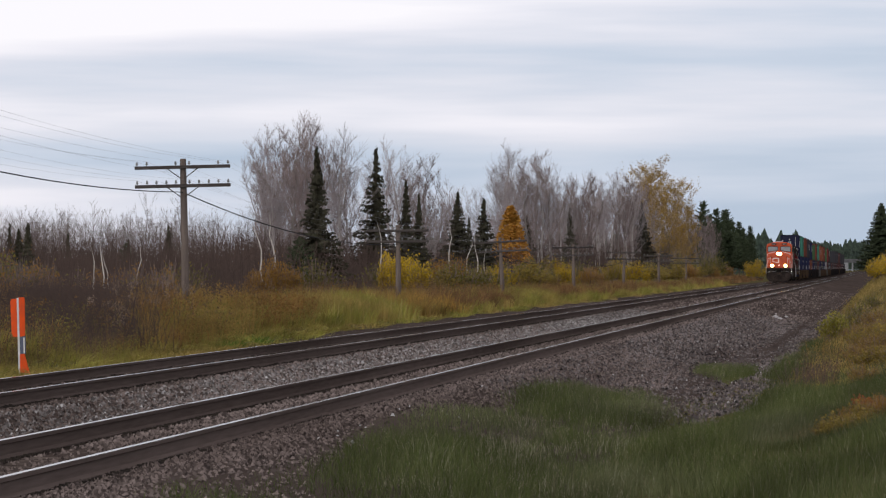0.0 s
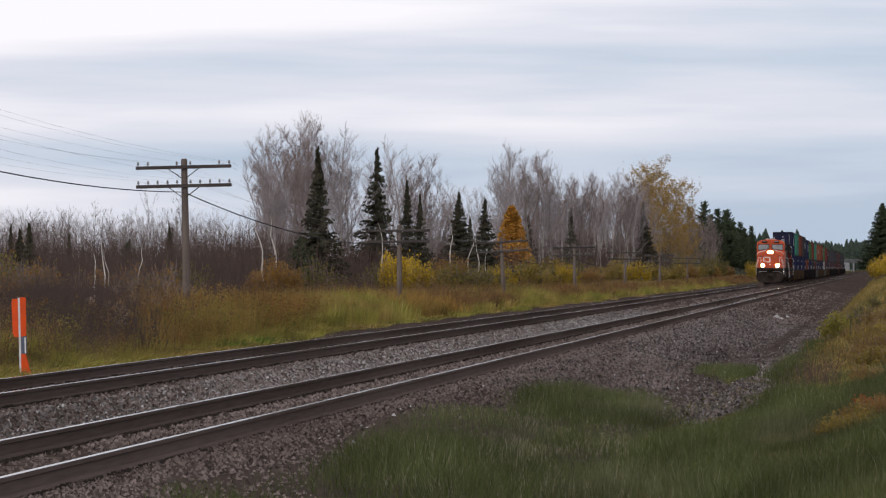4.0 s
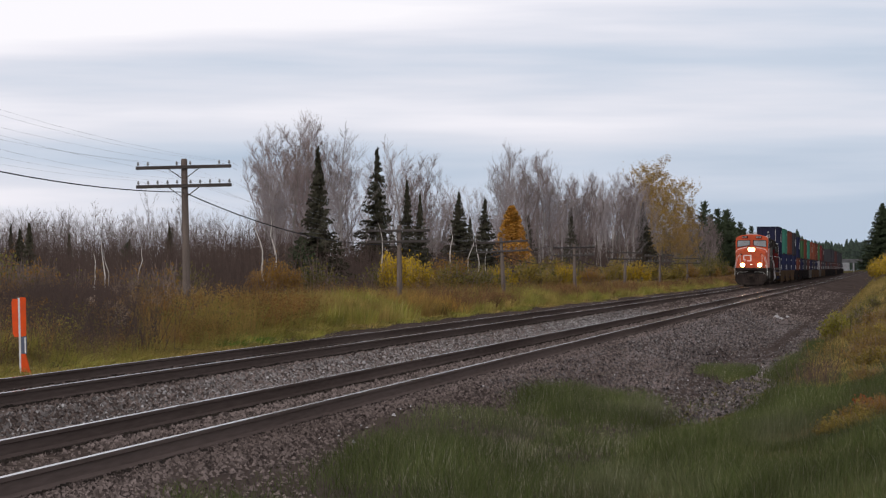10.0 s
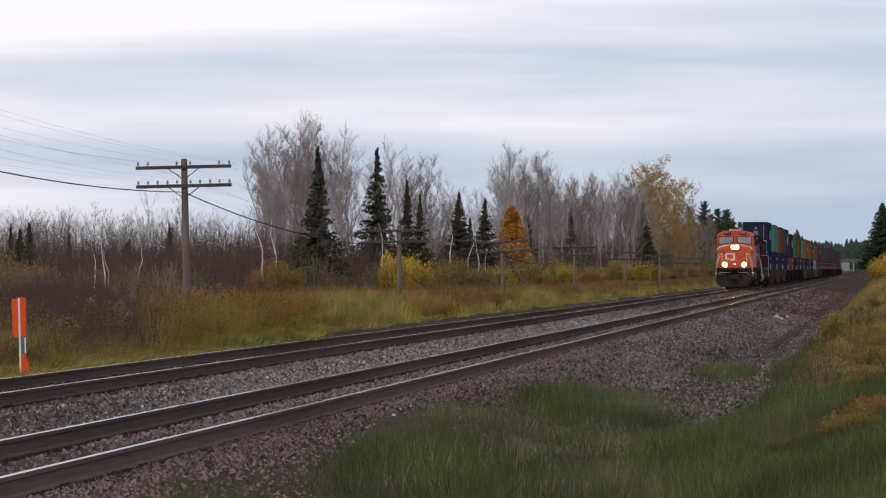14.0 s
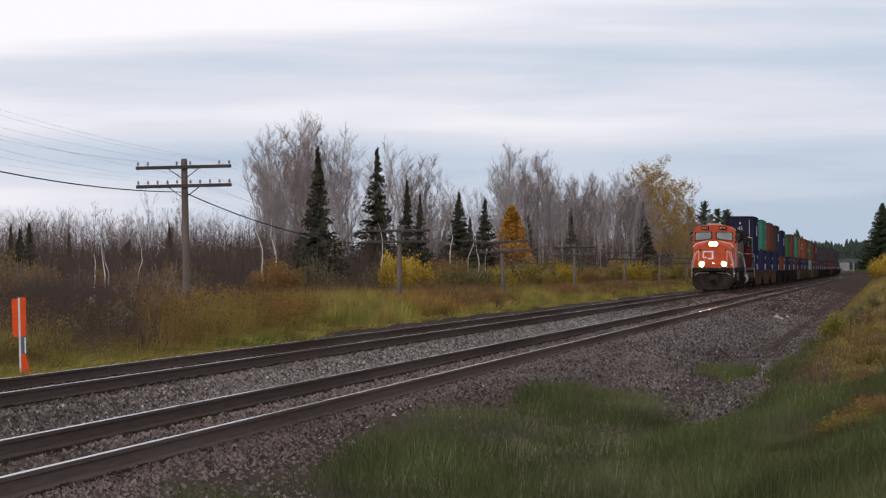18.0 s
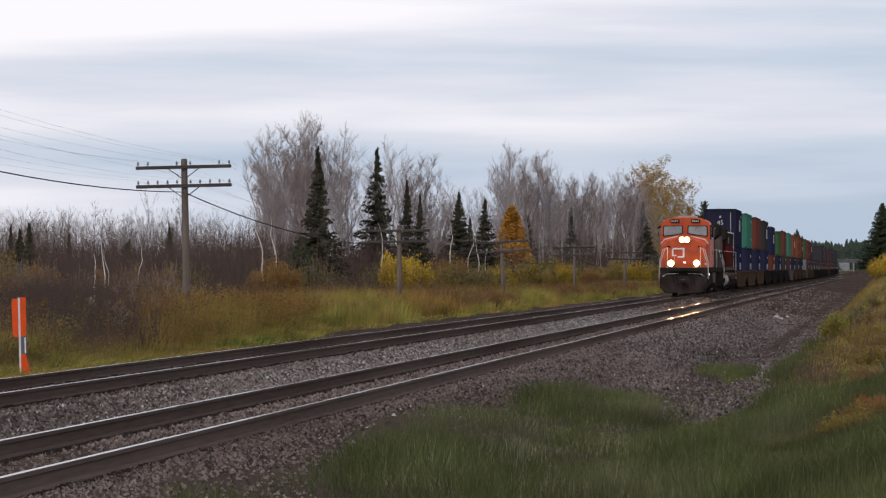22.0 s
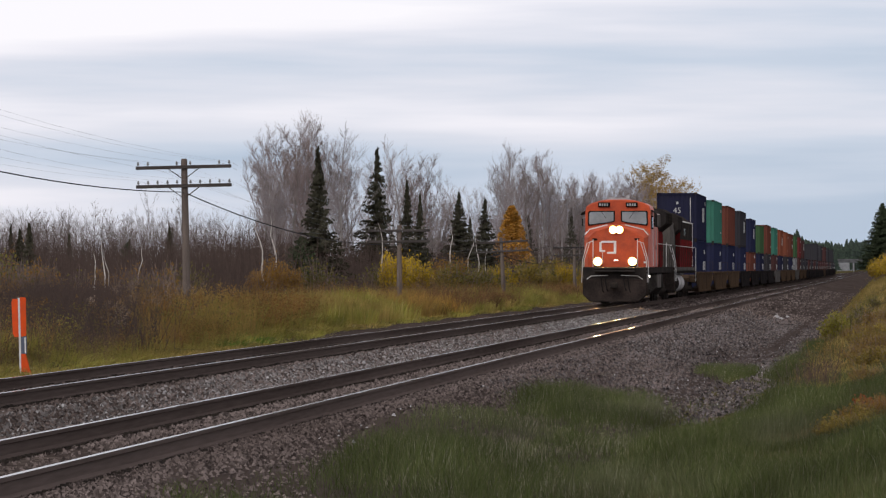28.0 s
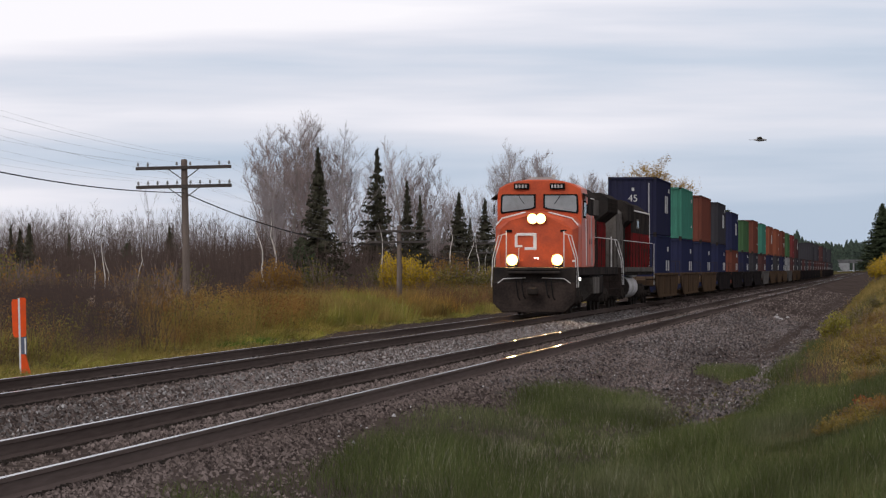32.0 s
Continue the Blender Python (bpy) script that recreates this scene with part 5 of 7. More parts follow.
def grass_fields():
    rs = random.Random(9)

    def field(n, xr, yr, hr, keep, ypow=1.0):
        s, h = [], []
        while len(s) < n:
            x = rs.uniform(*xr)
            y = yr[0] + (yr[1] - yr[0]) * rs.random() ** ypow
            k = keep(x, y)
            if k > rs.random():
                s.append((x, y, ground_z(x, y) - 0.03))
                h.append(rs.uniform(*hr) * (0.3 + 0.75 * k) * (0.75 + 0.75 * max(-0.6, noise.noise((x * 0.55, y * 0.17, 12.0)))))
        return s, h
    tuft = lambda x, y, f=0.5, s=0.0: noise.noise((x * f, y * f * 0.32, s))
    # foreground ditch grass, with a bare stony patch
    near = lambda x, y: ditch_cover(x, y) * (1 - 0.75 * smooth_step(-2.3, -1.3, x) * smooth_step(64, 80, y))
    blades("ditch_grass", "long green ditch grass beside the ballast", *field(130000, (-6.5, 1.2), (22, 112), (0.22, 0.5), near, 1.3), 0.0036, M_GRASS, 19)
    # seed stalks, part of them pale strokes imitating sheen on the grass
    blades("pale_grass_stalks", "pale dry seed stalks, some painting sheen on ditch grass", *field(3000, (-5.4, 0.8), (26, 100), (0.26, 0.46), near, 1.1), 0.0018, M_STALK, 20, 0.25)
    silver = lambda x, y: near(x, y) * max(0.0, 1.0 - math.hypot((x + 4.2) / 1.9, (y - 44) / 15.0) + 0.9 * tuft(x, y, 1.3, 3.0))
    blades("silvery_grass", "silvery pale blades in the green ditch grass", *field(3400, (-6.0, -2.4), (28, 60), (0.28, 0.48), silver), 0.0028, M_STALK, 49, 0.3)
    bank = lambda x, y: smooth_step(-2.7, -1.2, x + 0.6 * tuft(x, y, 0.4))
    blades("bank_grass", "tan and olive grass on the bank", *field(34000, (-2.8, 3), (66, 326), (0.15, 0.42), bank, 1.4), 0.01, M_BANK, 21)


def tussocks(name, label, spots, per, width, material, seed, splay=0.5):
    """Grass or weeds in clumps: bent blades that fan out of x, y, height, radius."""
    rs = np.random.RandomState(seed)
    a = np.repeat(np.array([(x, y, ground_z(x, y) - 0.04, h, r) for x, y, h, r in spots]), per, axis=0)
    n = len(a)
    ang, rad = rs.uniform(0, 6.283, n), np.sqrt(rs.uniform(0, 1, n))
    out = np.stack([np.cos(ang), np.sin(ang), np.zeros(n)], axis=1)
    p = a[:, :3] + out * (rad * a[:, 4] * 0.55)[:, None]
    h = (a[:, 3] * rs.uniform(0.55, 1.05, n) * (1 - 0.3 * rad))[:, None]
    lean = (out * (rad * a[:, 4] * splay)[:, None] + np.stack([rs.normal(0, 0.13, n), rs.normal(0, 0.13, n), np.zeros(n)], axis=1) * h)
    t = rs.uniform(0, 6.283, n)
    side = np.stack([np.cos(t), np.sin(t), np.zeros(n)], axis=1) * (width * rs.uniform(0.6, 1.4, n))[:, None]
    up = np.array([[0, 0, 1.0]])
    v = np.stack([p - side, p + side, p + lean * 0.4 + up * h * 0.62 + side * 0.7, p + lean * 0.4 + up * h * 0.62 - side * 0.7, p + lean * 1.3 + up * h * 0.95], axis=1)
    k = 5 * np.arange(n)[:, None]
    f = np.concatenate([np.array([[0, 1, 2]]) + k, np.array([[0, 2, 3]]) + k, np.array([[3, 2, 4]]) + k])
    ob = new(name, arrays(name, v.reshape(-1, 3), f, material))
    return tagged(ob, label, "grass", kind="stuff")


def meadow():
    rs = random.Random(19)

    def pick(n, xr, yr, hr, rr_, ypow, seed, low):
        s = []
        while len(s) < n:
            y = yr[0] + (yr[1] - yr[0]) * rs.random() ** ypow
            x = rs.uniform(*xr)
            if x < verge_edge(y) and not (hr[1] > 0.45 and thicket(x, y) and rs.random() < 0.85) and not (low < 0.3 and hr[1] > 0.45 and green_mound(x, y)) and noise.noise((x * 0.3, y * 0.07, seed)) > low:
                s.append((x, y, rs.uniform(*hr), rs.uniform(*rr_)))
        return s
    tussocks("verge_grass", "short yellow-green verge grass along the track", pick(2500, (-21.2, -16.5), (52, 470), (0.14, 0.34), (0.45, 0.85), 1.5, 1.0, -0.6), 26, 0.011, M_VERGE, 22, 0.6)
    tussocks("olive_tussocks", "mounded olive and tan tussock grass", pick(850, (-24, -19.6), (125, 470), (0.5, 0.95), (0.5, 0.95), 1.4, 2.0, -0.12), 40, 0.013, M_TUSSOCK, 23)
    tussocks("tall_dry_grass", "tall tan meadow grass behind the verge", pick(700, (-29, -20.8), (120, 470), (0.6, 1.0), (0.4, 0.8), 1.4, 3.0, -0.1), 36, 0.013, M_DRYGRASS, 26, 0.4)
    tussocks("rusty_weeds", "rusty brown weeds at the meadow edge", pick(800, (-30, -20.6), (80, 330), (0.5, 1.15), (0.3, 0.6), 1.4, 4.0, -0.05), 34, 0.012, M_WEED, 24, 0.45)
    tussocks("olive_weeds", "olive and brown weeds beside the verge", pick(650, (-27, -20.0), (78, 260), (0.4, 0.95), (0.35, 0.7), 1.3, 5.0, 0.0), 34, 0.012, M_OLIVEWEED, 27, 0.5)
    tussocks("russet_grass", "russet tall grass below the shrubs", pick(800, (-25, -20.2), (165, 620), (0.6, 1.05), (0.5, 0.9), 1.4, 6.0, -0.2), 34, 0.016, M_RUSTGRASS, 31, 0.4)
    spread = lambda n, xr, yr, hr, rr_: [(rs.uniform(*xr), rs.uniform(*yr), rs.uniform(*hr), rs.uniform(*rr_)) for _ in range(n)]
    tussocks("green_mound_grass", "tall yellow-green mounded grass with pale tips", spread(120, (-22.8, -19.7), (130, 150), (0.9, 1.5), (0.5, 0.9))
             + spread(60, (-21.8, -20.2), (196, 226), (0.8, 1.15), (0.5, 0.9)), 46, 0.012, M_TUSSOCK, 45, 0.6)
    tussocks("rust_clump_grass", "brown clumps of tall dead grass", spread(110, (-22.5, -20.1), (167, 196), (0.85, 1.3), (0.5, 0.9)) + spread(100, (-22.6, -20.3), (228, 300), (0.9, 1.35), (0.6, 1.0))
             + spread(90, (-22.4, -20.6), (300, 460), (0.9, 1.3), (0.6, 1.0)), 44, 0.014, M_RUSTGRASS, 46, 0.45)
    tussocks("rust_clump", "bright rust clump of tall dead weeds", spread(75, (-22.3, -19.6), (152, 166), (0.9, 1.4), (0.4, 0.7)), 44, 0.013, M_WEED, 47, 0.5)
    tussocks("low_green_grass", "low green grass between verge weeds", pick(1000, (-22.5, -16.4), (58, 128), (0.16, 0.4), (0.35, 0.7), 1.0, 7.0, -0.45), 34, 0.009, M_LOWGREEN, 29, 0.6)
    tussocks("fresh_weeds", "low fresh green weeds by the far rail", [(-19.0 + rs.uniform(-0.5, 0.5), 103 + rs.uniform(-4, 4), rs.uniform(0.25, 0.4), 0.45) for _ in range(9)], 40, 0.014, M_FRESH, 28, 0.7)


grass_fields()
meadow()


def weed_block(seed, stems, leaves):
    """A clump of leafy weed stalks one unit tall: triangles of stalk and leaf."""
    rs = np.random.RandomState(seed)
    segs, line = [], []
    for _ in range(stems):
        p = np.array([rs.normal(0, 0.16), rs.normal(0, 0.16), 0])
        q = p * 2.0 + (rs.normal(0, 0.08), rs.normal(0, 0.08), rs.uniform(0.6, 1.0))
        segs.append((*p, *q, 0.008, 0.0))
        line.append((p, q))

    def place(r):
        p, q = line[r.randint(stems)]
        return p + (q - p) * (1 - 0.8 * r.rand() ** 1.6) + r.normal(0, 0.035, 3)
    return joined(spike_block(segs), as_tris(*leaf_faces(rs, leaves, place, 0.028)))


def weed_beds():
    rs = random.Random(29)
    blocks = [weed_block(s, 11, 104) for s in (1, 2, 3, 4)]

    def pick(n, xr, yr, hr, seed, low, ypow=1.4, dark=False):
        s = []
        while len(s) < n:
            y = yr[0] + (yr[1] - yr[0]) * rs.random() ** ypow
            x = rs.uniform(*xr)
            if not green_mound(x, y) and not (not dark and thicket(x, y) and rs.random() < 0.85) and (dark or y > 135 or x > -23.0) and noise.noise((x * 0.35, y * 0.08, seed)) > low:
                s.append((x, y, rs.uniform(*hr)))
        return s
    stuff("rust_weed_bed", "leafy rust and gold weeds in tall patches", "weeds", blocks, pick(360, (-29, -20.8), (82, 260), (0.5, 1.25), 21.0, 0.02) + pick(190, (-22.6, -20.3), (86, 126), (0.9, 1.45), 23.0, -0.15, 1.0) + pick(60, (-20.6, -18.9), (76, 104), (0.4, 0.8), 24.0, -0.1, 1.0), 41, M_LEAFRUST, (0.7, 1.1))
    stuff("olive_weed_bed", "leafy olive weeds in patches", "weeds", blocks, pick(460, (-27, -20.3), (80, 330), (0.4, 1.05), 33.0, 0.05) + pick(150, (-22.4, -20.0), (84, 126), (0.7, 1.25), 35.0, -0.1, 1.0) + pick(80, (-20.4, -18.4), (74, 104), (0.35, 0.8), 36.0, -0.1, 1.0) + [(-20.75 + rs.uniform(-0.4, 0.4), 105 + rs.uniform(-3, 3), rs.uniform(0.95, 1.25)) for _ in range(14)], 42, M_LEAFOLIVE, (0.7, 1.1))
    stuff("dead_weed_bed", "dead dark brown weed stalks in patches", "weeds", blocks, [(-1.22 + rs.uniform(-0.2, 0.2), 70 + rs.uniform(-3, 3), rs.uniform(0.7, 1.0)) for _ in range(5)] + [(-21.2 + rs.uniform(-1.0, 1.0), 104 + rs.uniform(-5, 4), rs.uniform(1.1, 1.5)) for _ in range(24)] + pick(90, (-21.2, -18.7), (76, 94), (0.45, 0.9), 48.0, -0.2, 1.0, True) + pick(620, (-33, -21.5), (84, 300), (0.6, 1.4), 47.0, 0.0, 1.4, True), 43, M_LEAFDARK, (0.6, 1.0))
    gold = []
    while len(gold) < 190:
        y, x = rs.uniform(92, 116), rs.uniform(-24.0, -18.8)
        if -0.214 * y < x < -0.178 * y and x < -19.0 and noise.noise((x * 0.7, y * 0.2, 61.0)) > -0.15:
            gold.append((x, y, rs.uniform(0.95, 1.6) * (1.0 - 0.4 * smooth_step(-20.6, -19.2, x))))
    stuff("gold_weed_bed", "gold and brown leafy weeds round the pole's foot", "weeds", blocks, gold, 48, M_LEAFGOLD, (0.4, 0.65))
    stuff("bank_weed_bed", "gold and olive weeds on the bank", "weeds", blocks, pick(70, (-2.1, 1.0), (84, 200), (0.3, 0.7), 51.0, -0.3), 44, M_LEAFGOLD, (0.8, 1.2))


weed_beds()


def goldenrod_heads():
    rs = np.random.RandomState(25)
    heads = [(-22.2 + rs.uniform(-1, 1), rs.uniform(88, 128), rs.uniform(0.8, 1.2)) for _ in range(9)]
    heads += [(-23.3 + rs.uniform(-0.7, 0.5), 108 + rs.uniform(-3, 3), rs.uniform(0.95, 1.3)) for _ in range(9)]
    for _ in range(14):
        y = rs.uniform(89, 96)
        heads.append((-0.221 * y + rs.uniform(-0.7, 0.6), y, rs.uniform(0.75, 1.2)))
    heads += [(-0.209 * 97 + rs.uniform(-0.35, 0.35), 97 + rs.uniform(-2, 2), rs.uniform(1.15, 1.45)) for _ in range(8)]
    heads += [(-21.6 + rs.uniform(-0.7, 0.5), 107 + rs.uniform(-3, 3), rs.uniform(1.25, 1.6)) for _ in range(9)]

    def place(r):
        x, y, h = heads[r.randint(len(heads))]
        return np.array([x, y, ground_z(x, y) + h]) + r.normal(0, 0.07, 3) * (1, 1, 1.2)
    ob = new("seed_heads", arrays("seed_heads", *leaf_faces(rs, 1900, place, 0.017), M_FLUFF))
    tagged(ob, "fluffy whitish seed heads above brown weeds", "weeds", kind="stuff")


goldenrod_heads()
retire(tan_shrubs + sparse_shrubs + edge_spruce + birches + back_trees + spruces + pines + tamarack + golden + saplings + mustard_shrubs + lime_shrubs + crimson_shrubs + rust_shrubs + yellow_shrubs + olive_shrubs)


# ---- train ----
# local axes: the nose points to -y, rails at z = 0
TRAIN = []      # (thing, distance of its origin behind the nose)
TURNING = []    # wheel sets: (part, place on its thing, radius)


def oval(x, y, r, z, n=10):
    return [(x + r * math.cos(2 * math.pi * k / n), y, z + r * math.sin(2 * math.pi * k / n)) for k in range(n)]


def wheelset(parent, y, r, gauge=0.754):
    s = Shape().tube((-1.0, 0, 0), (1.0, 0, 0), 0.085, None, 8)
    ws = part("wheelset", s, M_WHEEL, parent, m=pose(0, y, r))
    for side in (-1, 1):
        w = Shape().tube((side * (gauge - 0.06), 0, 0), (side * (gauge + 0.07), 0, 0), r, r, 20)
        w.tube((side * (gauge + 0.07), 0, 0), (side * (gauge + 0.1), 0, 0), r * 0.35, r * 0.3, 10)
        for k in range(5):
            a = k * 1.2566
            w.box(side * (gauge + 0.066), side * (gauge + 0.082), math.cos(a) * r * 0.62 - 0.04, math.cos(a) * r * 0.62 + 0.04, math.sin(a) * r * 0.62 - 0.04, math.sin(a) * r * 0.62 + 0.04)
        part("wheel", w, M_WHEEL, ws)
    TURNING.append((ws, y, r))
    return ws


def truck(parent, ys, r):
    y0, y1 = min(ys) - r - 0.15, max(ys) + r + 0.15
    for side in (-1, 1):
        x = side * 1.08
        s = Shape().extrude([(y0, 0.62), (y0 + 0.3, 0.86), (y1 - 0.3, 0.86), (y1, 0.62), (y1 - 0.1, 0.5), (y0 + 0.1, 0.5)], 0, x - 0.09, x + 0.09)
        for y in ys:
            s.box(x - 0.13, x + 0.13, y - 0.2, y + 0.2, 0.34, 0.74, 0.03)
            s.tube((x + side * 0.13, y, r), (x + side * 0.2, y, r), 0.13, 0.11, 10)
        for a, b in zip(ys, ys[1:]):
            m = (a + b) / 2
            for k in (-0.22, 0.22):
                s.tube((x, m + k, 0.46), (x, m + k, 0.98), 0.09, 0.09, 8)
        part("truck_frame", s, M_TRUCK, parent, "grimy black truck side frame")
    part("bolster", Shape().box(-1.0, 1.0, min(ys) + 0.4, max(ys) - 0.4, 0.55, 0.9, 0.04), M_TRUCK, parent)
    for y in ys:
        wheelset(parent, y, r)


def handrail_run(parent, side, y0, y1, z0=1.78, h=1.12, step=2.0, x=1.47):
    s = Shape().tube((side * x, y0, z0 + h), (side * x, y1, z0 + h), 0.016, None, 6)
    n = max(1, round((y1 - y0) / step))
    part("handrail", s, M_HANDRAIL, parent, "white painted handrail")
    for k in range(n + 1):
        y = y0 + (y1 - y0) * k / n
        part("stanchion", Shape().tube((side * x, y, z0 - 0.3), (side * x, y, z0 + h), 0.016, None, 6), M_TRUCK, parent)


def corner_rails(parent, y, flip, side):
    """The bent double rail beside the steps at an end platform."""
    for off in (0.0, 0.13):
        pts = [(side * (1.05 + off), y + flip * 0.05, 2.95 - off * 0.3), (side * (1.2 + off), y, 2.92 - off * 0.3), (side * (1.47 + off * 0.6), y + flip * 0.02, 2.05), (side * (1.52 + off * 0.5), y + flip * 0.02, 1.0)]
        part("corner_rail", Shape().path(pts, 0.018, 6), M_HANDRAIL, parent, "bent white corner handrail")
    part("rail_post", Shape().tube((side * 1.05, y + flip * 0.05, 1.75), (side * 1.05, y + flip * 0.05, 3.05), 0.022, None, 6), M_HANDRAIL, parent)


def steps(parent, y, flip, side):
    for k in range(4):
        z = 0.5 + 0.32 * k
        part("step", Shape().box(min(side * 1.12, side * 1.52), max(side * 1.12, side * 1.52), min(y, y + flip * 0.5), max(y, y + flip * 0.5), z, z + 0.05, 0.008), M_TRUCK, parent)
    part("step_side", Shape().extrude([(y, 0.42), (y + flip * 0.06, 0.42), (y + flip * 0.06, 1.72), (y, 1.72)], 0, min(side * 1.1, side * 1.13), max(side * 1.1, side * 1.13)), M_TRUCK, parent)


def coupler(parent, y, flip):
    s = Shape().box(-0.12, 0.12, min(y, y - flip * 0.75), max(y, y - flip * 0.75), 0.76, 0.98, 0.03)
    s.box(-0.2, 0.2, min(y - flip * 0.5, y - flip * 0.8), max(y - flip * 0.5, y - flip * 0.8), 0.72, 1.02, 0.06)
    part("coupler", s, M_TRUCK, parent, "rusty steel knuckle coupler")


def hood_doors(parent, side, x, y0, y1, z0, z1, n, material):
    w = (y1 - y0) / n
    for k in range(n):
        d = part("hood_door", Shape().box(min(side * x, side * (x + 0.03)), max(side * x, side * (x + 0.03)), y0 + k * w + 0.03, y0 + (k + 1) * w - 0.03, z0, z1, 0.012), material, parent)
        part("latch", Shape().box(min(side * (x + 0.03), side * (x + 0.05)), max(side * (x + 0.03), side * (x + 0.05)), y0 + (k + 0.9) * w - 0.06, y0 + (k + 0.9) * w, (z0 + z1) / 2 - 0.1, (z0 + z1) / 2 + 0.1), M_TRUCK, d)


def lamp(parent, name, x, y, z, r, label):
    """A round sealed-beam lamp in a short housing, facing -y; its emissive ring paints a halo."""
    h = Shape().loft([oval(x, y + 0.14, r * 1.3, z, 16), oval(x, y - 0.03, r * 1.3, z, 16), oval(x, y - 0.03, r * 1.02, z, 16), oval(x, y + 0.02, r * 1.0, z, 16)])
    h = part(name, h, M_LAMPRIM, parent, label)
    part("reflector", Shape().loft([oval(x, y + 0.01, r * 1.28, z, 20), oval(x, y - 0.034, r * 1.28, z, 20), oval(x, y - 0.034, r * 0.9, z, 20), oval(x, y + 0.0, r * 0.88, z, 20)]), M_LAMPHALO, h, "reflector bowl with an added amber halo glow")
    part("lens", Shape().loft([oval(x, y + 0.015, r, z, 16), oval(x, y - 0.03, r * 0.96, z, 16), oval(x, y - 0.045, r * 0.5, z, 16)]), M_LAMP, h, "burning warm white lens")


def arch(hw, z0, z1, cut, drop, y, lean=0.0):
    """A cross-section: straight sides, then a cut corner up to the flat roof."""
    return [(-hw, y, z0), (hw, y, z0), (hw, y + lean * (z1 - drop - z0), z1 - drop), (hw - cut, y + lean * (z1 - z0), z1), (-hw + cut, y + lean * (z1 - z0), z1), (-hw, y + lean * (z1 - drop - z0), z1 - drop)]


def cab_section(y, lean, grow=0.0):
    """The cab's cross-section: straight sides under a roof rounded in four facets a side."""
    half = [(1.55, 1.74), (1.55, 4.42), (1.47, 4.6), (1.2, 4.76), (0.8, 4.87), (0.35, 4.92)]
    ring = [(x + (grow if z > 4.5 else 0.0), z + (grow if z > 4.5 else 0.0)) for x, z in half]
    return [(x, y + lean * (z - 1.74), z) for x, z in ring] + [(-x, y + lean * (z - 1.74), z) for x, z in reversed(ring)]


def lead_locomotive():
    L = thing("locomotive", "orange-red and black diesel freight locomotive with burning headlights", "locomotive", group="coupled locomotives")
    part("underframe", Shape().box(-1.42, 1.42, 1.0, 22.0, 1.4, 1.74, 0.03), M_BLACK, L)
    part("side_sill", Shape().box(1.42, 1.5, 2.6, 21.4, 1.45, 1.75, 0.01), M_BLACK, L)
    part("side_sill", Shape().box(-1.5, -1.42, 2.6, 21.4, 1.45, 1.75, 0.01), M_BLACK, L)
    # pilot
    plow = Shape().loft([[(-1.52, 0.75, 1.2), (1.52, 0.75, 1.2), (1.52, 0.75, 0.45), (1.2, 0.75, 0.12), (-1.2, 0.75, 0.12), (-1.52, 0.75, 0.45)],
                         [(-1.5, 0.55, 1.15), (1.5, 0.55, 1.15), (1.48, 0.42, 0.45), (1.15, 0.3, 0.14), (-1.15, 0.3, 0.14), (-1.48, 0.42, 0.45)]])
    part("snow_plow", plow, M_PLOW, L, "dusty dark grey snow plow")
    part("plow_edge", Shape().box(-1.15, 1.15, 0.22, 0.32, 0.1, 0.2, 0.02), M_PLOW, L)
    part("pilot_plate", Shape().box(-1.5, 1.5, 0.7, 1.05, 1.1, 1.74, 0.03), M_BLACK, L)
    anti = Shape().box(-0.95, 0.95, 0.35, 0.75, 1.5, 1.6, 0.02)
    anti.box(-0.95, 0.95, 0.4, 0.75, 1.62, 1.72, 0.02)
    part("anticlimber", anti, M_BLACK, L)
    coupler(L, 0.75, 1)
    for x, d in ((-0.45, 0.25), (0.42, 0.22), (0.62, 0.3), (-0.65, 0.3)):
        part("brake_hose", Shape().path([(x, 0.68, 1.3), (x + 0.03, 0.4, 1.1), (x + 0.1, 0.32, 0.95 - d), (x + 0.16, 0.4, 0.85 - d)], 0.022, 6), M_RUBBER, L, "black rubber air hose")
    for side in (-1, 1):
        part("uncoupling_lever", Shape().path([(side * 0.3, 0.62, 1.35), (side * 1.1, 0.6, 1.32), (side * 1.4, 0.6, 1.1)], 0.016, 5), M_HANDRAIL, L)
    # nose: nearly as wide as the cab, its top edge rising to the middle
    nose = Shape().loft([[(-1.3, 1.32, 1.74), (1.3, 1.32, 1.74), (1.33, 1.4, 3.1), (1.0, 1.5, 3.42), (0.3, 1.46, 3.62), (-0.3, 1.46, 3.62), (-1.0, 1.5, 3.42), (-1.33, 1.4, 3.1)],
                         [(-1.5, 1.62, 1.74), (1.5, 1.62, 1.74), (1.52, 1.75, 3.2), (1.3, 1.8, 3.5), (0.35, 1.72, 3.72), (-0.35, 1.72, 3.72), (-1.3, 1.8, 3.5), (-1.52, 1.75, 3.2)],
                         [(-1.55, 3.0, 1.74), (1.55, 3.0, 1.74), (1.55, 3.0, 3.3), (1.4, 3.0, 3.62), (0.4, 3.0, 3.8), (-0.4, 3.0, 3.8), (-1.4, 3.0, 3.62), (-1.55, 3.0, 3.3)]])
    nose = part("nose", nose, M_CNRED, L, "orange-red short nose")
    for side in (-1, 1):
        part("nose_stripe", Shape().path([(side * 1.5, 1.74, 3.27), (side * 1.28, 1.77, 3.52), (side * 0.42, 1.7, 3.74)], 0.03, 5), M_STRIPE, nose, "pale pinkish white stripe")
    door = part("nose_door", Shape().box(-1.12, -0.62, 1.318, 1.345, 1.85, 2.3, 0.01), M_CNRED, nose)
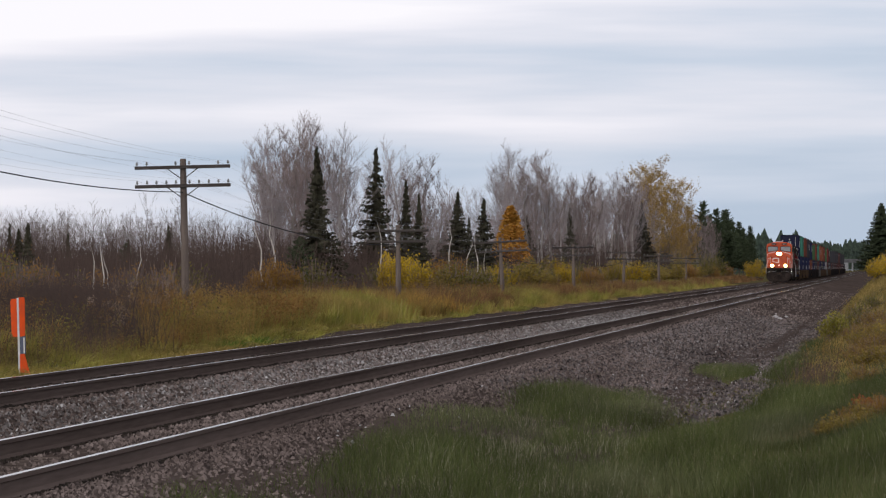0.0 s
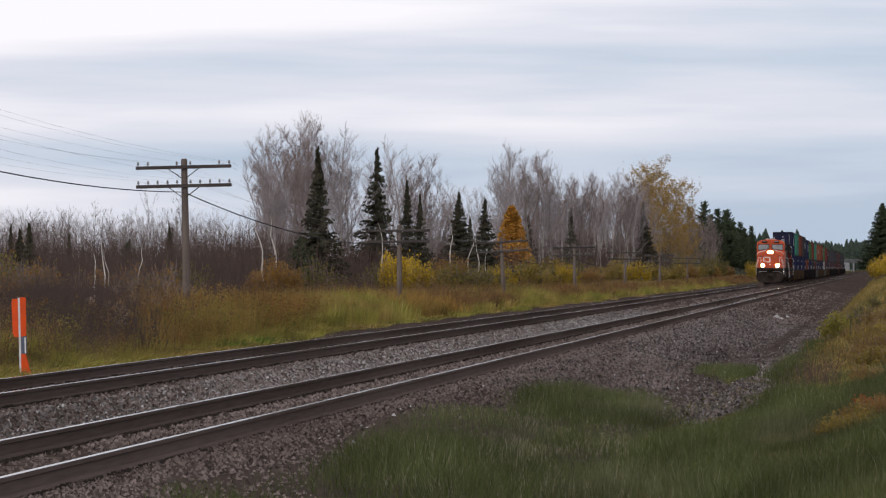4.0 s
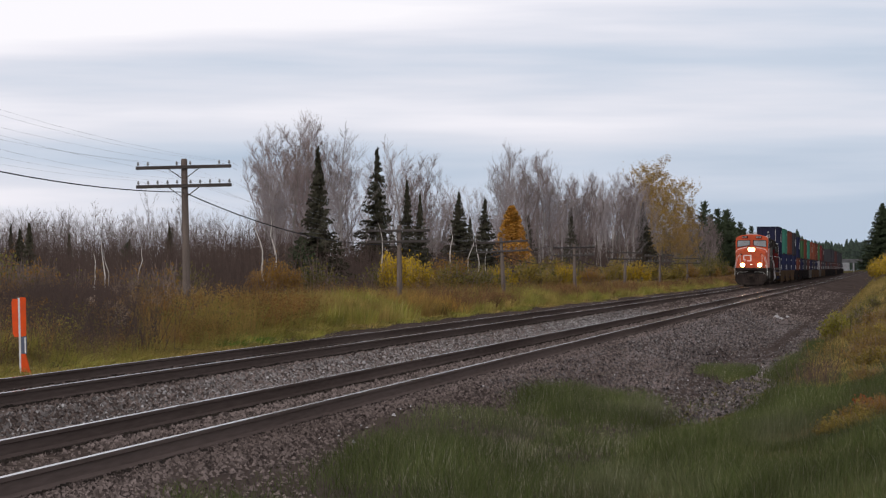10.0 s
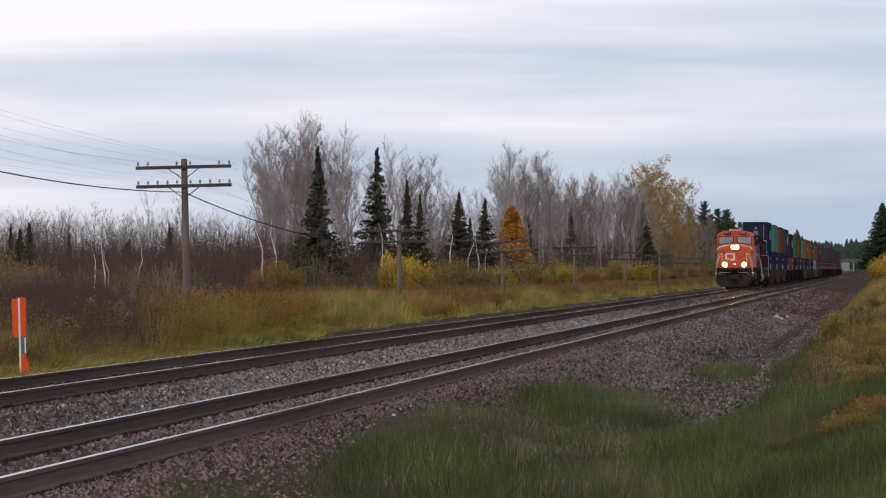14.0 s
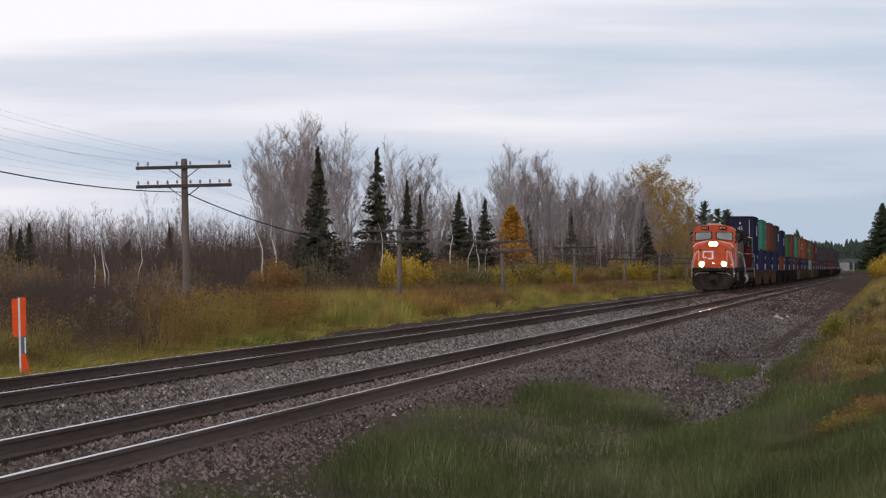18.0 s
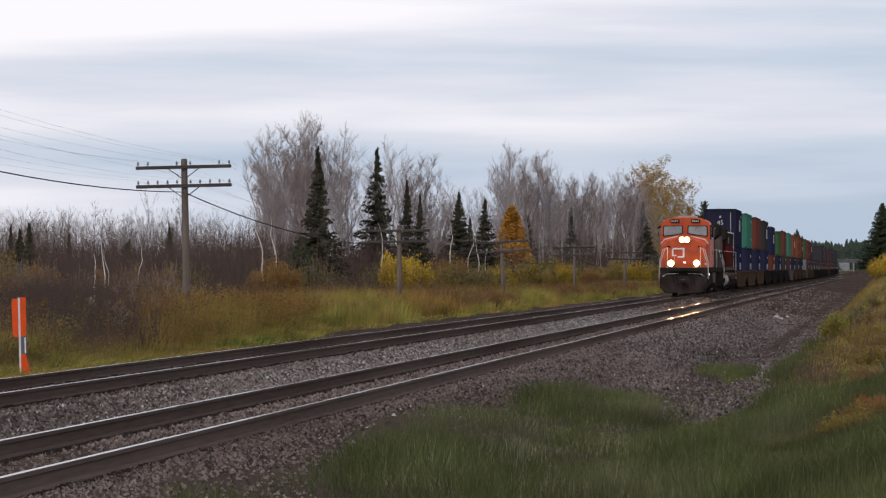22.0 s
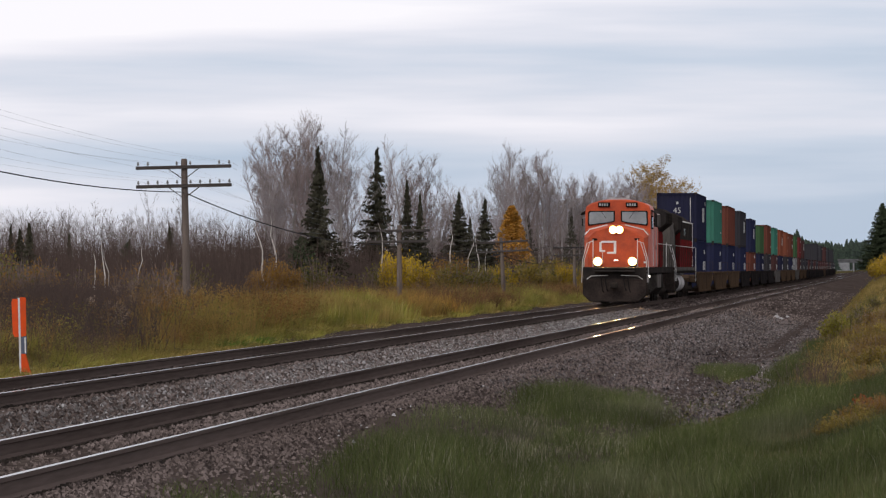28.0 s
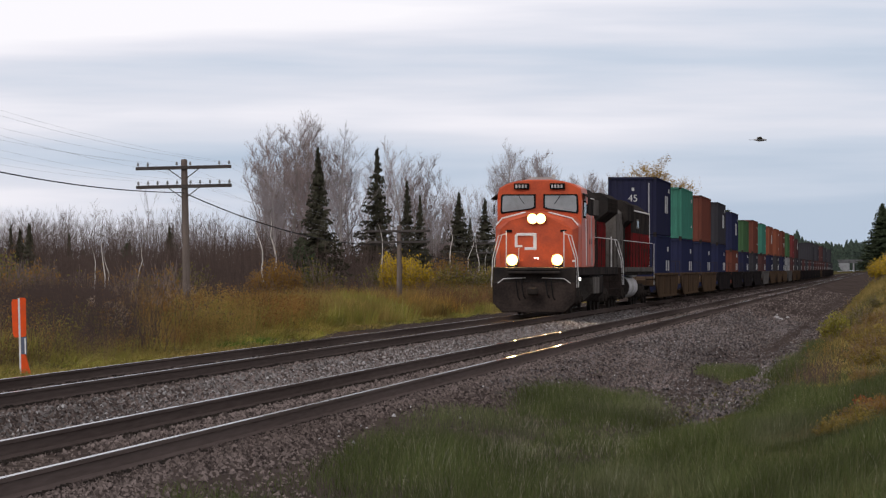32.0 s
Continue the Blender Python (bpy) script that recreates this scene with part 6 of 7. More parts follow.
    part("grab_iron", Shape().path([(-0.62, 1.33, 1.9), (-0.62, 1.24, 1.92), (-0.62, 1.24, 2.4), (-0.62, 1.36, 2.42)], 0.014, 5), M_HANDRAIL, door)
    # emblem: plain white strokes
    for a, b, c, d in ((-0.78, -0.68, 2.5, 2.92), (-0.72, -0.02, 2.88, 2.98), (-0.1, 0.02, 2.42, 2.98), (-0.42, 0.02, 2.36, 2.46), (-0.78, -0.5, 2.46, 2.54)):
        part("emblem_stroke", Shape().box(a, b, 1.315 + (c - 1.74) * 0.058, 1.37 + (c - 1.74) * 0.058, c, d, 0.01), M_STRIPE, nose, "plain white emblem stroke")
    for side in (-1, 1):
        part("nose_vent", Shape().box(side * 1.0 - 0.12, side * 1.0 + 0.12, 1.4, 1.44, 3.0, 3.1, 0.008), M_RUBBER, nose)
    part("warning_plate", Shape().box(1.18, 1.42, 1.36, 1.5, 1.92, 2.0, 0.004), M_STRIPE, nose)
    # cab
    cab = Shape().loft([cab_section(2.55, 0.06), cab_section(2.62, 0.06, 0.04), cab_section(5.4, 0.0, 0.04)])
    cab = part("cab", cab, M_CNRED, L, "orange-red crew cab")
    for side in (-1, 1):
        tilt = lambda z: 2.55 + 0.06 * (z - 1.74)
        o = [(side * 0.14, 4.42), (side * 0.14, 3.92), (side * 0.3, 3.86), (side * 1.4, 3.7), (side * 1.44, 3.78), (side * 1.42, 4.36), (side * 1.36, 4.42)]
        g = Shape().loft([[(x, tilt(z) + 0.01, z) for x, z in o], [(x, tilt(z) - 0.035, z) for x, z in o]])
        g = part("windshield", g, M_RUBBER, cab, "black rubber windshield surround")
        cx, cz = side * 0.79, 4.1
        part("pane", Shape().loft([[(cx + (x - cx) * 0.9, tilt(z) - 0.03, cz + (z - cz) * 0.84) for x, z in o], [(cx + (x - cx) * 0.9, tilt(z) - 0.048, cz + (z - cz) * 0.84) for x, z in o]]), M_WINDOW, g, "windshield glass greyed for mirrored sky")
        part("wiper", Shape().path([(side * 0.8, 2.62, 4.4), (side * 0.55, 2.6, 4.05)], 0.012, 4), M_RUBBER, g)
        b = part("number_board", Shape().box(side * 0.66 - 0.28, side * 0.66 + 0.28, 2.6, 2.86, 4.6, 4.82, 0.02), M_RUBBER, cab, "black number board")
        for k in range(4):
            part("digit_bar", Shape().box(side * 0.66 - 0.22 + 0.115 * k, side * 0.66 - 0.15 + 0.115 * k, 2.588, 2.602, 4.65, 4.77), M_TANKGREY, b, "plain white bar")
        # side windows with sunshade
        sw = part("side_window", Shape().box(min(side * 1.545, side * 1.575), max(side * 1.545, side * 1.575), 3.3, 4.5, 3.55, 4.2, 0.02), M_RUBBER, cab)
        part("side_pane", Shape().box(min(side * 1.57, side * 1.585), max(side * 1.57, side * 1.585), 3.38, 4.42, 3.62, 4.13, 0.01), M_WINDOW, sw)
        part("sunshade", Shape().extrude([(side * 1.5, 4.5), (side * 1.84, 4.28), (side * 1.84, 4.24), (side * 1.5, 4.44)], 1, 3.1, 4.8), M_BLACK, cab, "black folding sunshade")
        part("shade_edge", Shape().tube((side * 1.84, 3.1, 4.27), (side * 1.84, 4.8, 4.27), 0.018, None, 5), M_STRIPE, cab)
        part("mirror", Shape().box(side * 1.72 - 0.02, side * 1.72 + 0.02, 3.0, 3.12, 3.7, 4.05, 0.01), M_RUBBER, cab)
        part("flank_stripe", Shape().extrude([(4.7, 1.8), (5.02, 1.8), (4.62, 4.1), (4.3, 4.1)], 0, min(side * 1.55, side * 1.557), max(side * 1.55, side * 1.557)), M_STRIPE, cab, "pale slanted stripe")
        part("cab_door_gap", Shape().box(min(side * 1.55, side * 1.556), max(side * 1.55, side * 1.556), 5.12, 5.2, 1.8, 4.1), M_RUBBER, cab)
    hump = part("roof_hump", Shape().loft([arch(0.55, 4.9, 5.06, 0.2, 0.08, 3.0), arch(0.55, 4.9, 5.06, 0.2, 0.08, 4.4)]), M_TANKGREY, cab, "grey roof air conditioner")
    part("horn", Shape().tube((0.35, 4.9, 5.1), (0.35, 4.5, 5.12), 0.03, 0.09, 8), M_TANKGREY, cab)
    part("bell", Shape().tube((-0.5, 4.8, 4.92), (-0.5, 4.8, 5.1), 0.1, 0.05, 8), M_TANKGREY, cab)
    lamp(L, "headlight", -0.13, 1.36, 3.5, 0.15, "burning nose headlight")
    lamp(L, "headlight", 0.17, 1.36, 3.5, 0.15, "burning nose headlight")
    part("headlight_case", Shape().box(-0.3, 0.34, 1.42, 1.72, 3.32, 3.68, 0.05), M_BLACK, L)
    for side in (-1, 1):
        lamp(L, "ditch_light", side * 0.82, 0.86, 2.0, 0.165, "burning ditch light above the pilot")
        part("lamp_bracket", Shape().box(side * 0.82 - 0.16, side * 0.82 + 0.16, 0.93, 1.25, 1.72, 1.98, 0.02), M_BLACK, L)
        part("marker_lamp", Shape().tube((side * 0.05 + 0.02, 1.3, 2.06), (side * 0.05 + 0.02, 1.36, 2.06), 0.03, None, 8), M_SMALLAMP, L)
        corner_rails(L, 0.95, 1, side)
        steps(L, 0.95, 1, side)
        steps(L, 21.9, -1, side)
    part("step_lamp", Shape().tube((1.5, 2.2, 1.3), (1.56, 2.2, 1.3), 0.05, None, 8), M_SMALLAMP, L, "small white step lamp")
    # behind the cab: equipment box, hood, radiator
    rear = part("rear_cab_panel", Shape().box(-1.52, 1.52, 5.4, 8.8, 1.74, 3.72, 0.04), M_CNRED, L, "orange-red equipment cabinet")
    part("cab_back", Shape().box(-1.5, 1.5, 5.4, 6.4, 3.72, 4.3, 0.03), M_BLACK, L)
    for side in (-1, 1):
        for y in (5.55, 6.35, 8.05):
            d = part("cabinet_door", Shape().box(min(side * 1.52, side * 1.54), max(side * 1.52, side * 1.54), y, y + 0.7, 1.9, 3.6, 0.008), M_CNRED, rear)
            part("latch", Shape().box(min(side * 1.54, side * 1.555), max(side * 1.54, side * 1.555), y + 0.6, y + 0.65, 2.6, 2.8), M_TRUCK, d)
    for side in (-1, 1):
        part("pale_stripe", Shape().extrude([(7.5, 1.8), (7.95, 1.8), (7.55, 3.68), (7.1, 3.68)], 0, min(side * 1.52, side * 1.532), max(side * 1.52, side * 1.532)), M_TANKGREY, L, "pale grimy slanted stripe")
    part("auxiliary_hood", Shape().loft([arch(1.05, 1.74, 4.45, 0.3, 0.2, 8.8), arch(1.05, 1.74, 4.45, 0.3, 0.2, 11.0)]), M_BLACK, L)
    part("blower_box", Shape().loft([arch(1.5, 3.7, 4.75, 0.35, 0.35, 6.5), arch(1.5, 3.7, 4.75, 0.35, 0.35, 11.2)]), M_BLACK, L, "black overhanging blower box")
    part("grey_panel", Shape().box(1.5, 1.515, 8.6, 11.0, 3.75, 4.35, 0.004), M_GREYGRIME, L)
    part("engine_hood", Shape().loft([arch(0.98, 1.74, 4.35, 0.25, 0.18, 11.0), arch(0.98, 1.74, 4.35, 0.25, 0.18, 16.5)]), M_BLACK, L)
    part("exhaust_stack", Shape().box(-0.35, 0.35, 12.0, 13.2, 4.3, 4.75, 0.04), M_BLACK, L)
    part("radiator_hood", Shape().loft([arch(1.0, 1.74, 3.9, 0.1, 0.1, 16.5), arch(1.0, 1.74, 3.9, 0.1, 0.1, 21.0)]), M_SIDERED, L, "deep red rear hood")
    part("radiator", Shape().loft([[(-1.0, y, 3.6), (1.0, y, 3.6), (1.5, y, 4.0), (1.5, y, 4.55), (1.2, y, 4.75), (-1.2, y, 4.75), (-1.5, y, 4.55), (-1.5, y, 4.0)] for y in (15.8, 21.3)]), M_BLACK, L, "flared black radiator")
    for side in (-1, 1):
        hood_doors(L, side, 1.05, 8.9, 10.9, 1.85, 3.6, 3, M_BLACK)
        hood_doors(L, side, 0.98, 11.1, 16.4, 1.85, 3.9, 6, M_BLACK)
        hood_doors(L, side, 1.0, 16.6, 20.9, 1.85, 3.5, 4, M_SIDERED)
        handrail_run(L, side, 8.9, 21.3)
        for k in range(9):
            part("louvre", Shape().box(min(side * 1.5, side * 1.53), max(side * 1.5, side * 1.53), 16.2, 20.9, 4.04 + 0.055 * k, 4.07 + 0.055 * k), M_TRUCK, L)
        part("air_reservoir", Shape().tube((side * 1.15, 13.2, 1.32), (side * 1.15, 15.4, 1.32), 0.19, None, 12), M_TANKGREY, L)
    # below the deck
    tank = Shape().extrude([(-1.45, 1.38), (1.45, 1.38), (1.45, 0.75), (1.15, 0.42), (-1.15, 0.42), (-1.45, 0.75)], 1, 8.6, 14.2)
    part("fuel_tank", tank, M_BLACK, L)
    # end face paler than the tank, painting in the skylight on it
    part("tank_face", Shape().extrude([(-1.4, 1.34), (1.46, 1.34), (1.46, 0.76), (1.12, 0.46), (-1.12, 0.46), (-1.4, 0.76)], 1, 8.52, 8.6), M_GREYGRIME, L, "grey fuel tank end, paled as if skylit")
    part("tank_side", Shape().box(1.45, 1.5, 8.6, 11.6, 0.72, 1.36, 0.02), M_GREYGRIME, L, "grimy grey battery box")
    truck(L, (2.9, 4.75, 6.6), 0.53)
    truck(L, (15.6, 17.45, 19.3), 0.53)
    return L


def second_locomotive():
    L = thing("locomotive", "second grimy black and deep red diesel locomotive", "locomotive", group="coupled locomotives")
    part("underframe", Shape().box(-1.42, 1.42, 0.8, 22.4, 1.4, 1.74, 0.03), M_BLACK, L)
    for side in (-1, 1):
        part("side_sill", Shape().box(min(side * 1.42, side * 1.5), max(side * 1.42, side * 1.5), 1.2, 22.0, 1.55, 1.75, 0.01), M_GREYGRIME, L)
    part("pilot_plate", Shape().box(-1.5, 1.5, 0.6, 0.85, 0.5, 1.74, 0.03), M_PLOW, L)
    coupler(L, 0.7, 1)
    part("end_hood", Shape().loft([arch(1.2, 1.74, 4.3, 0.3, 0.3, 1.6), arch(1.2, 1.74, 4.45, 0.3, 0.3, 5.6)]), M_GREYGRIME, L, "grimy grey end hood")
    part("dark_hood", Shape().loft([arch(1.1, 1.74, 4.5, 0.3, 0.25, 5.6), arch(1.1, 1.74, 4.5, 0.3, 0.25, 8.4)]), M_BLACK, L)
    part("radiator", Shape().loft([[(-1.1, y, 3.5), (1.1, y, 3.5), (1.45, y, 3.8), (1.45, y, 4.5), (1.15, y, 4.7), (-1.15, y, 4.7), (-1.45, y, 4.5), (-1.45, y, 3.8)] for y in (5.0, 9.0)]), M_BLACK, L, "flared black radiator")
    rear = part("red_hood", Shape().loft([arch(1.35, 1.74, 4.7, 0.55, 0.4, 8.4), arch(1.35, 1.74, 4.7, 0.55, 0.4, 21.0)]), M_SIDERED, L, "deep red rear body")
    part("roof", Shape().loft([arch(1.36, 4.29, 4.72, 0.56, 0.41, 8.38), arch(1.36, 4.29, 4.72, 0.56, 0.41, 21.05)]), M_BLACK, L)
    part("black_band", Shape().box(1.35, 1.362, 8.4, 20.9, 3.3, 4.28, 0.004), M_BLACK, rear)
    for side in (-1, 1):
        part("roof_stripe", Shape().box(min(side * 1.33, side * 1.38), max(side * 1.33, side * 1.38), 8.4, 21.0, 4.28, 4.34, 0.01), M_STRIPE, rear, "white roof edge stripe")
        part("end_stripe", Shape().box(min(side * 1.33, side * 1.38), max(side * 1.33, side * 1.38), 20.94, 21.04, 1.8, 4.3, 0.01), M_STRIPE, rear)
        sw = part("side_window", Shape().box(min(side * 1.345, side * 1.375), max(side * 1.345, side * 1.375), 12.0, 13.4, 3.5, 3.95, 0.02), M_GREYGRIME, rear, "pale window surround")
        part("side_pane", Shape().box(min(side * 1.37, side * 1.385), max(side * 1.37, side * 1.385), 12.2, 13.2, 3.57, 3.88, 0.01), M_WINDOW, sw)
        hood_doors(L, side, 1.2, 1.8, 5.4, 1.85, 3.8, 4, M_GREYGRIME)
        hood_doors(L, side, 1.35, 14.0, 20.8, 1.85, 3.2, 5, M_SIDERED)
        handrail_run(L, side, 2.2, 21.6)
        corner_rails(L, 0.85, 1, side)
        steps(L, 0.85, 1, side)
        part("end_post", Shape().tube((side * 1.5, 22.3, 0.9), (side * 1.5, 22.3, 2.9), 0.02, None, 6), M_HANDRAIL, L)
        steps(L, 22.3, -1, side)
        part("air_reservoir", Shape().tube((side * 1.2, 9.4, 1.45), (side * 1.2, 12.4, 1.45), 0.16, None, 12), M_TANKGREY, L)
    tank = Shape().loft([[(x, y, z) for x, _, z in oval(0.85, 0, 0.5, 0.86, 30)] for y in (7.6, 13.0)])
    part("fuel_tank", tank, M_TANKGREY, L, "pale grey round-sided fuel tank")
    part("tank_end", Shape().tube((0.85, 7.5, 0.86), (0.85, 7.6, 0.86), 0.46, 0.5, 30), M_BLACK, L)
    part("fuel_tank", Shape().loft([[(x, y, z) for x, _, z in oval(-0.85, 0, 0.5, 0.86, 30)] for y in (7.6, 13.0)]), M_TANKGREY, L)
    truck(L, (2.6, 4.3, 6.0), 0.53)
    truck(L, (16.2, 17.9, 19.6), 0.53)
    return L


# ---- double-stack cars ----
def well_car(paint, label):
    """One 53-foot well: origin at its front coupler face, 22.4 m over the couplers."""
    c = thing("well_car", label, "well car", group="double-stack well cars")
    for side in (-1, 1):
        wall = Shape().extrude([(1.5, 1.35), (1.9, 1.42), (20.5, 1.42), (20.9, 1.35), (20.6, 0.85), (19.0, 0.28), (3.4, 0.28), (1.8, 0.85)], 0, min(side * 1.36, side * 1.42), max(side * 1.36, side * 1.42))
        w = part("well_side", wall, paint, c)
        part("top_chord", Shape().box(min(side * 1.3, side * 1.48), max(side * 1.3, side * 1.48), 1.6, 20.8, 1.36, 1.47, 0.015), paint, w)
        part("bottom_chord", Shape().box(min(side * 1.2, side * 1.46), max(side * 1.2, side * 1.46), 3.4, 19.0, 0.24, 0.36, 0.015), paint, w)
        for k in range(4):
            y = 3.8 + k * 4.85
            part("rib", Shape().box(min(side * 1.42, side * 1.475), max(side * 1.42, side * 1.445), y, y + 0.1, 0.34, 1.38, 0.01), paint, w)
    floor = Shape()
    for y in (3.8, 7.5, 11.2, 14.9, 18.6):
        floor.box(-1.36, 1.36, y - 0.25, y + 0.25, 0.28, 0.42, 0.02)
    part("well_floor", floor, paint, c)
    for y0, y1, flip in ((0.75, 3.2, 1), (19.2, 21.65, -1)):
        part("end_platform", Shape().extrude([(y0, 1.12), (y1, 1.3), (y1, 0.9), (y0, 0.86)], 0, -1.35, 1.35), paint, c)
        part("end_sill", Shape().box(-0.25, 0.25, y0, y1, 0.75, 1.1, 0.03), M_TRUCK, c)
        part("grab_rail", Shape().path([(1.3, (y0 + y1) / 2, 1.2), (1.3, (y0 + y1) / 2, 2.1), (0.4, (y0 + y1) / 2, 2.1), (0.4, (y0 + y1) / 2, 1.2)], 0.018, 5), M_TRUCK, c)
    part("drawbar", Shape().box(-0.1, 0.1, 0.0, 0.8, 0.78, 0.98, 0.02).box(-0.1, 0.1, 21.6, 22.4, 0.78, 0.98, 0.02), M_TRUCK, c)
    for a in (1.1, 19.7):
        for side in (-1, 1):
            f = Shape().extrude([(a - 0.35, 0.42), (a - 0.2, 0.6), (a + 0.6, 0.72), (a + 0.85, 0.9), (a + 1.1, 0.72), (a + 1.75, 0.6), (a + 1.9, 0.42), (a + 1.3, 0.36), (a + 0.2, 0.36)], 0, side * 1.0 - 0.08, side * 1.0 + 0.08)
            part("truck_frame", f, M_TRUCK, c)
        for d in (0.0, 1.6):
            w = part("wheelset", WHEELS, None, c, m=pose(0, a + d, 0.42))
            TURNING.append((w, a + d, 0.42))
    return c


def small_wheels():
    s = Shape().tube((-0.9, 0, 0), (0.9, 0, 0), 0.08, None, 8)
    for side in (-1, 1):
        s.tube((side * 0.7, 0, 0), (side * 0.83, 0, 0), 0.42, 0.42, 16)
        s.box(side * 0.76 - 0.08, side * 0.76 + 0.08, -0.05, 0.05, -0.36, 0.36)
    return s.mesh("wheelset", M_WHEEL)


WHEELS = small_wheels()


def container_meshes(length, height):
    """Shared meshes of one container size: corrugated walls, frame, doors."""
    hw, c = 1.19, 0.034
    walls = Shape()
    n = int(length / 0.28)
    for side in (-1, 1):
        ring_lo, ring_hi = [], []
        for k in range(n):
            y0 = 0.12 + (length - 0.24) * k / n
            w = (length - 0.24) / n
            for dy, dx in ((0.0, 0), (0.3, 0), (0.45, c), (0.85, c)):
                ring_lo.append((side * (hw - dx), y0 + dy * w, 0.16))
                ring_hi.append((side * (hw - dx), y0 + dy * w, height - 0.1))
        for i in range(len(ring_lo) - 1):
            walls.quad(ring_lo[i], ring_lo[i + 1], ring_hi[i + 1], ring_hi[i])
    n = 8
    row = []
    for k in range(n):
        x0, w = -hw + 2 * hw * k / n, 2 * hw / n
        for dx, dy in ((0.0, 0), (0.3, 0), (0.5, c), (0.8, c)):
            row.append((x0 + dx * w, 0.06 + dy))
    row.append((hw, 0.06))
    for (xa, ya), (xb, yb) in zip(row, row[1:]):
        walls.quad((xa, ya, 0.16), (xb, yb, 0.16), (xb, yb, height - 0.1), (xa, ya, height - 0.1))
    walls.box(-hw, hw, 0.05, length - 0.05, height - 0.1, height - 0.03)
    walls.box(-hw, hw, 0.05, length - 0.05, 0.08, 0.16)
    frame_ = Shape()
    for x in (-1.22, 1.12):
        for y in (0.0, length - 0.12):
            frame_.box(x, x + 0.1, y, y + 0.12, 0, height, 0.01)
        frame_.box(x, x + 0.1, 0.12, length - 0.12, height - 0.09, height - 0.01)
        frame_.box(x, x + 0.1, 0.12, length - 0.12, 0.02, 0.16)
    for y in (0.0, length - 0.1):
        frame_.box(-1.12, 1.12, y, y + 0.1, height - 0.12, height - 0.005)
        frame_.box(-1.12, 1.12, y, y + 0.1, 0.02, 0.17)
    return walls, frame_


CONTAINER = {k: container_meshes(*k) for k in ((12.19, 2.59), (12.19, 2.9), (16.15, 2.9))}
CORNER = Shape().box(-0.083, 0.083, -0.004, 0.17, 0, 0.12, 0.01).mesh("corner_casting", M_TRUCK)
BODY_MESH = {}


def shipping_container(paint, length, height, marks, label):
    c = thing("shipping_container", label, "shipping container", group="stacked shipping containers")
    key = (paint, length, height)
    if key not in BODY_MESH:
        walls, frame_ = CONTAINER[(length, height)]
        BODY_MESH[key] = (walls.mesh("shell", PAINT[paint], False), frame_.mesh("corner_frame", PAINT[paint]))
    part("shell", BODY_MESH[key][0], None, c)
    part("corner_frame", BODY_MESH[key][1], None, c)
    for y in (0.0, length - 0.166):
        for z in (0.0, height - 0.12):
            for x in (-1.142, 1.142):
                part("corner_casting", CORNER, None, c, m=pose(x, y, z))
    # rear doors with lock rods, and the plain marks of the owner
    rear = Shape()
    for x in (-1.08, 0.02):
        rear.box(x, x + 1.06, length - 0.1, length - 0.04, 0.18, height - 0.13, 0.01)
    doors = part("doors", rear, PAINT[paint], c)
    for x in (-0.8, -0.3, 0.3, 0.8):
        part("lock_rod", Shape().tube((x, length - 0.02, 0.2), (x, length - 0.02, height - 0.15), 0.018, None, 6), M_TANKGREY, doors)
    for side_x, y0, y1, z0, z1 in marks:
        if side_x == "front":
            part("mark", Shape().box(y0, y1, 0.03, 0.055, z0, z1), M_MARK, c, "plain pale marking")
        else:
            part("mark", Shape().box(1.19, 1.2, y0, y1, z0, z1), M_MARK, c, "plain pale marking")
    return c


def lettering(text, size, m, parent):
    """Raised painted characters from the built-in font, as a mesh."""
    cu = bpy.data.curves.new("lettering", "FONT")
    cu.body, cu.size, cu.extrude, cu.align_x = text, size, 0.004, "CENTER"
    ob = new("lettering", cu)
    me = bpy.data.meshes.new_from_object(ob.evaluated_get(bpy.context.evaluated_depsgraph_get()))
    bpy.data.objects.remove(ob)
    me.materials.clear()
    me.materials.append(M_MARK)
    return part("lettering", me, None, parent, "white painted figures", m)


MARK_CODE = (("side", 10.4, 11.6, 2.2, 2.4), ("side", 10.6, 11.3, 0.7, 0.85))
MARK_BLOCK = (("side", 7.6, 8.6, 1.2, 2.1), ("side", 9.0, 9.9, 1.2, 2.1), ("side", 10.6, 11.3, 2.3, 2.5))
MARK_LOW = (("side", 8.4, 9.3, 1.08, 1.62), ("side", 10.2, 11.2, 1.08, 1.62), ("side", 9.6, 10.6, 2.1, 2.35))
MARK_FRONT = (("front", 0.05, 0.15, 1.1, 2.5), ("front", -1.0, -0.78, 1.55, 1.85), ("front", -1.15, -1.0, 1.25, 1.4), ("front", -0.95, -0.7, 1.15, 1.4))
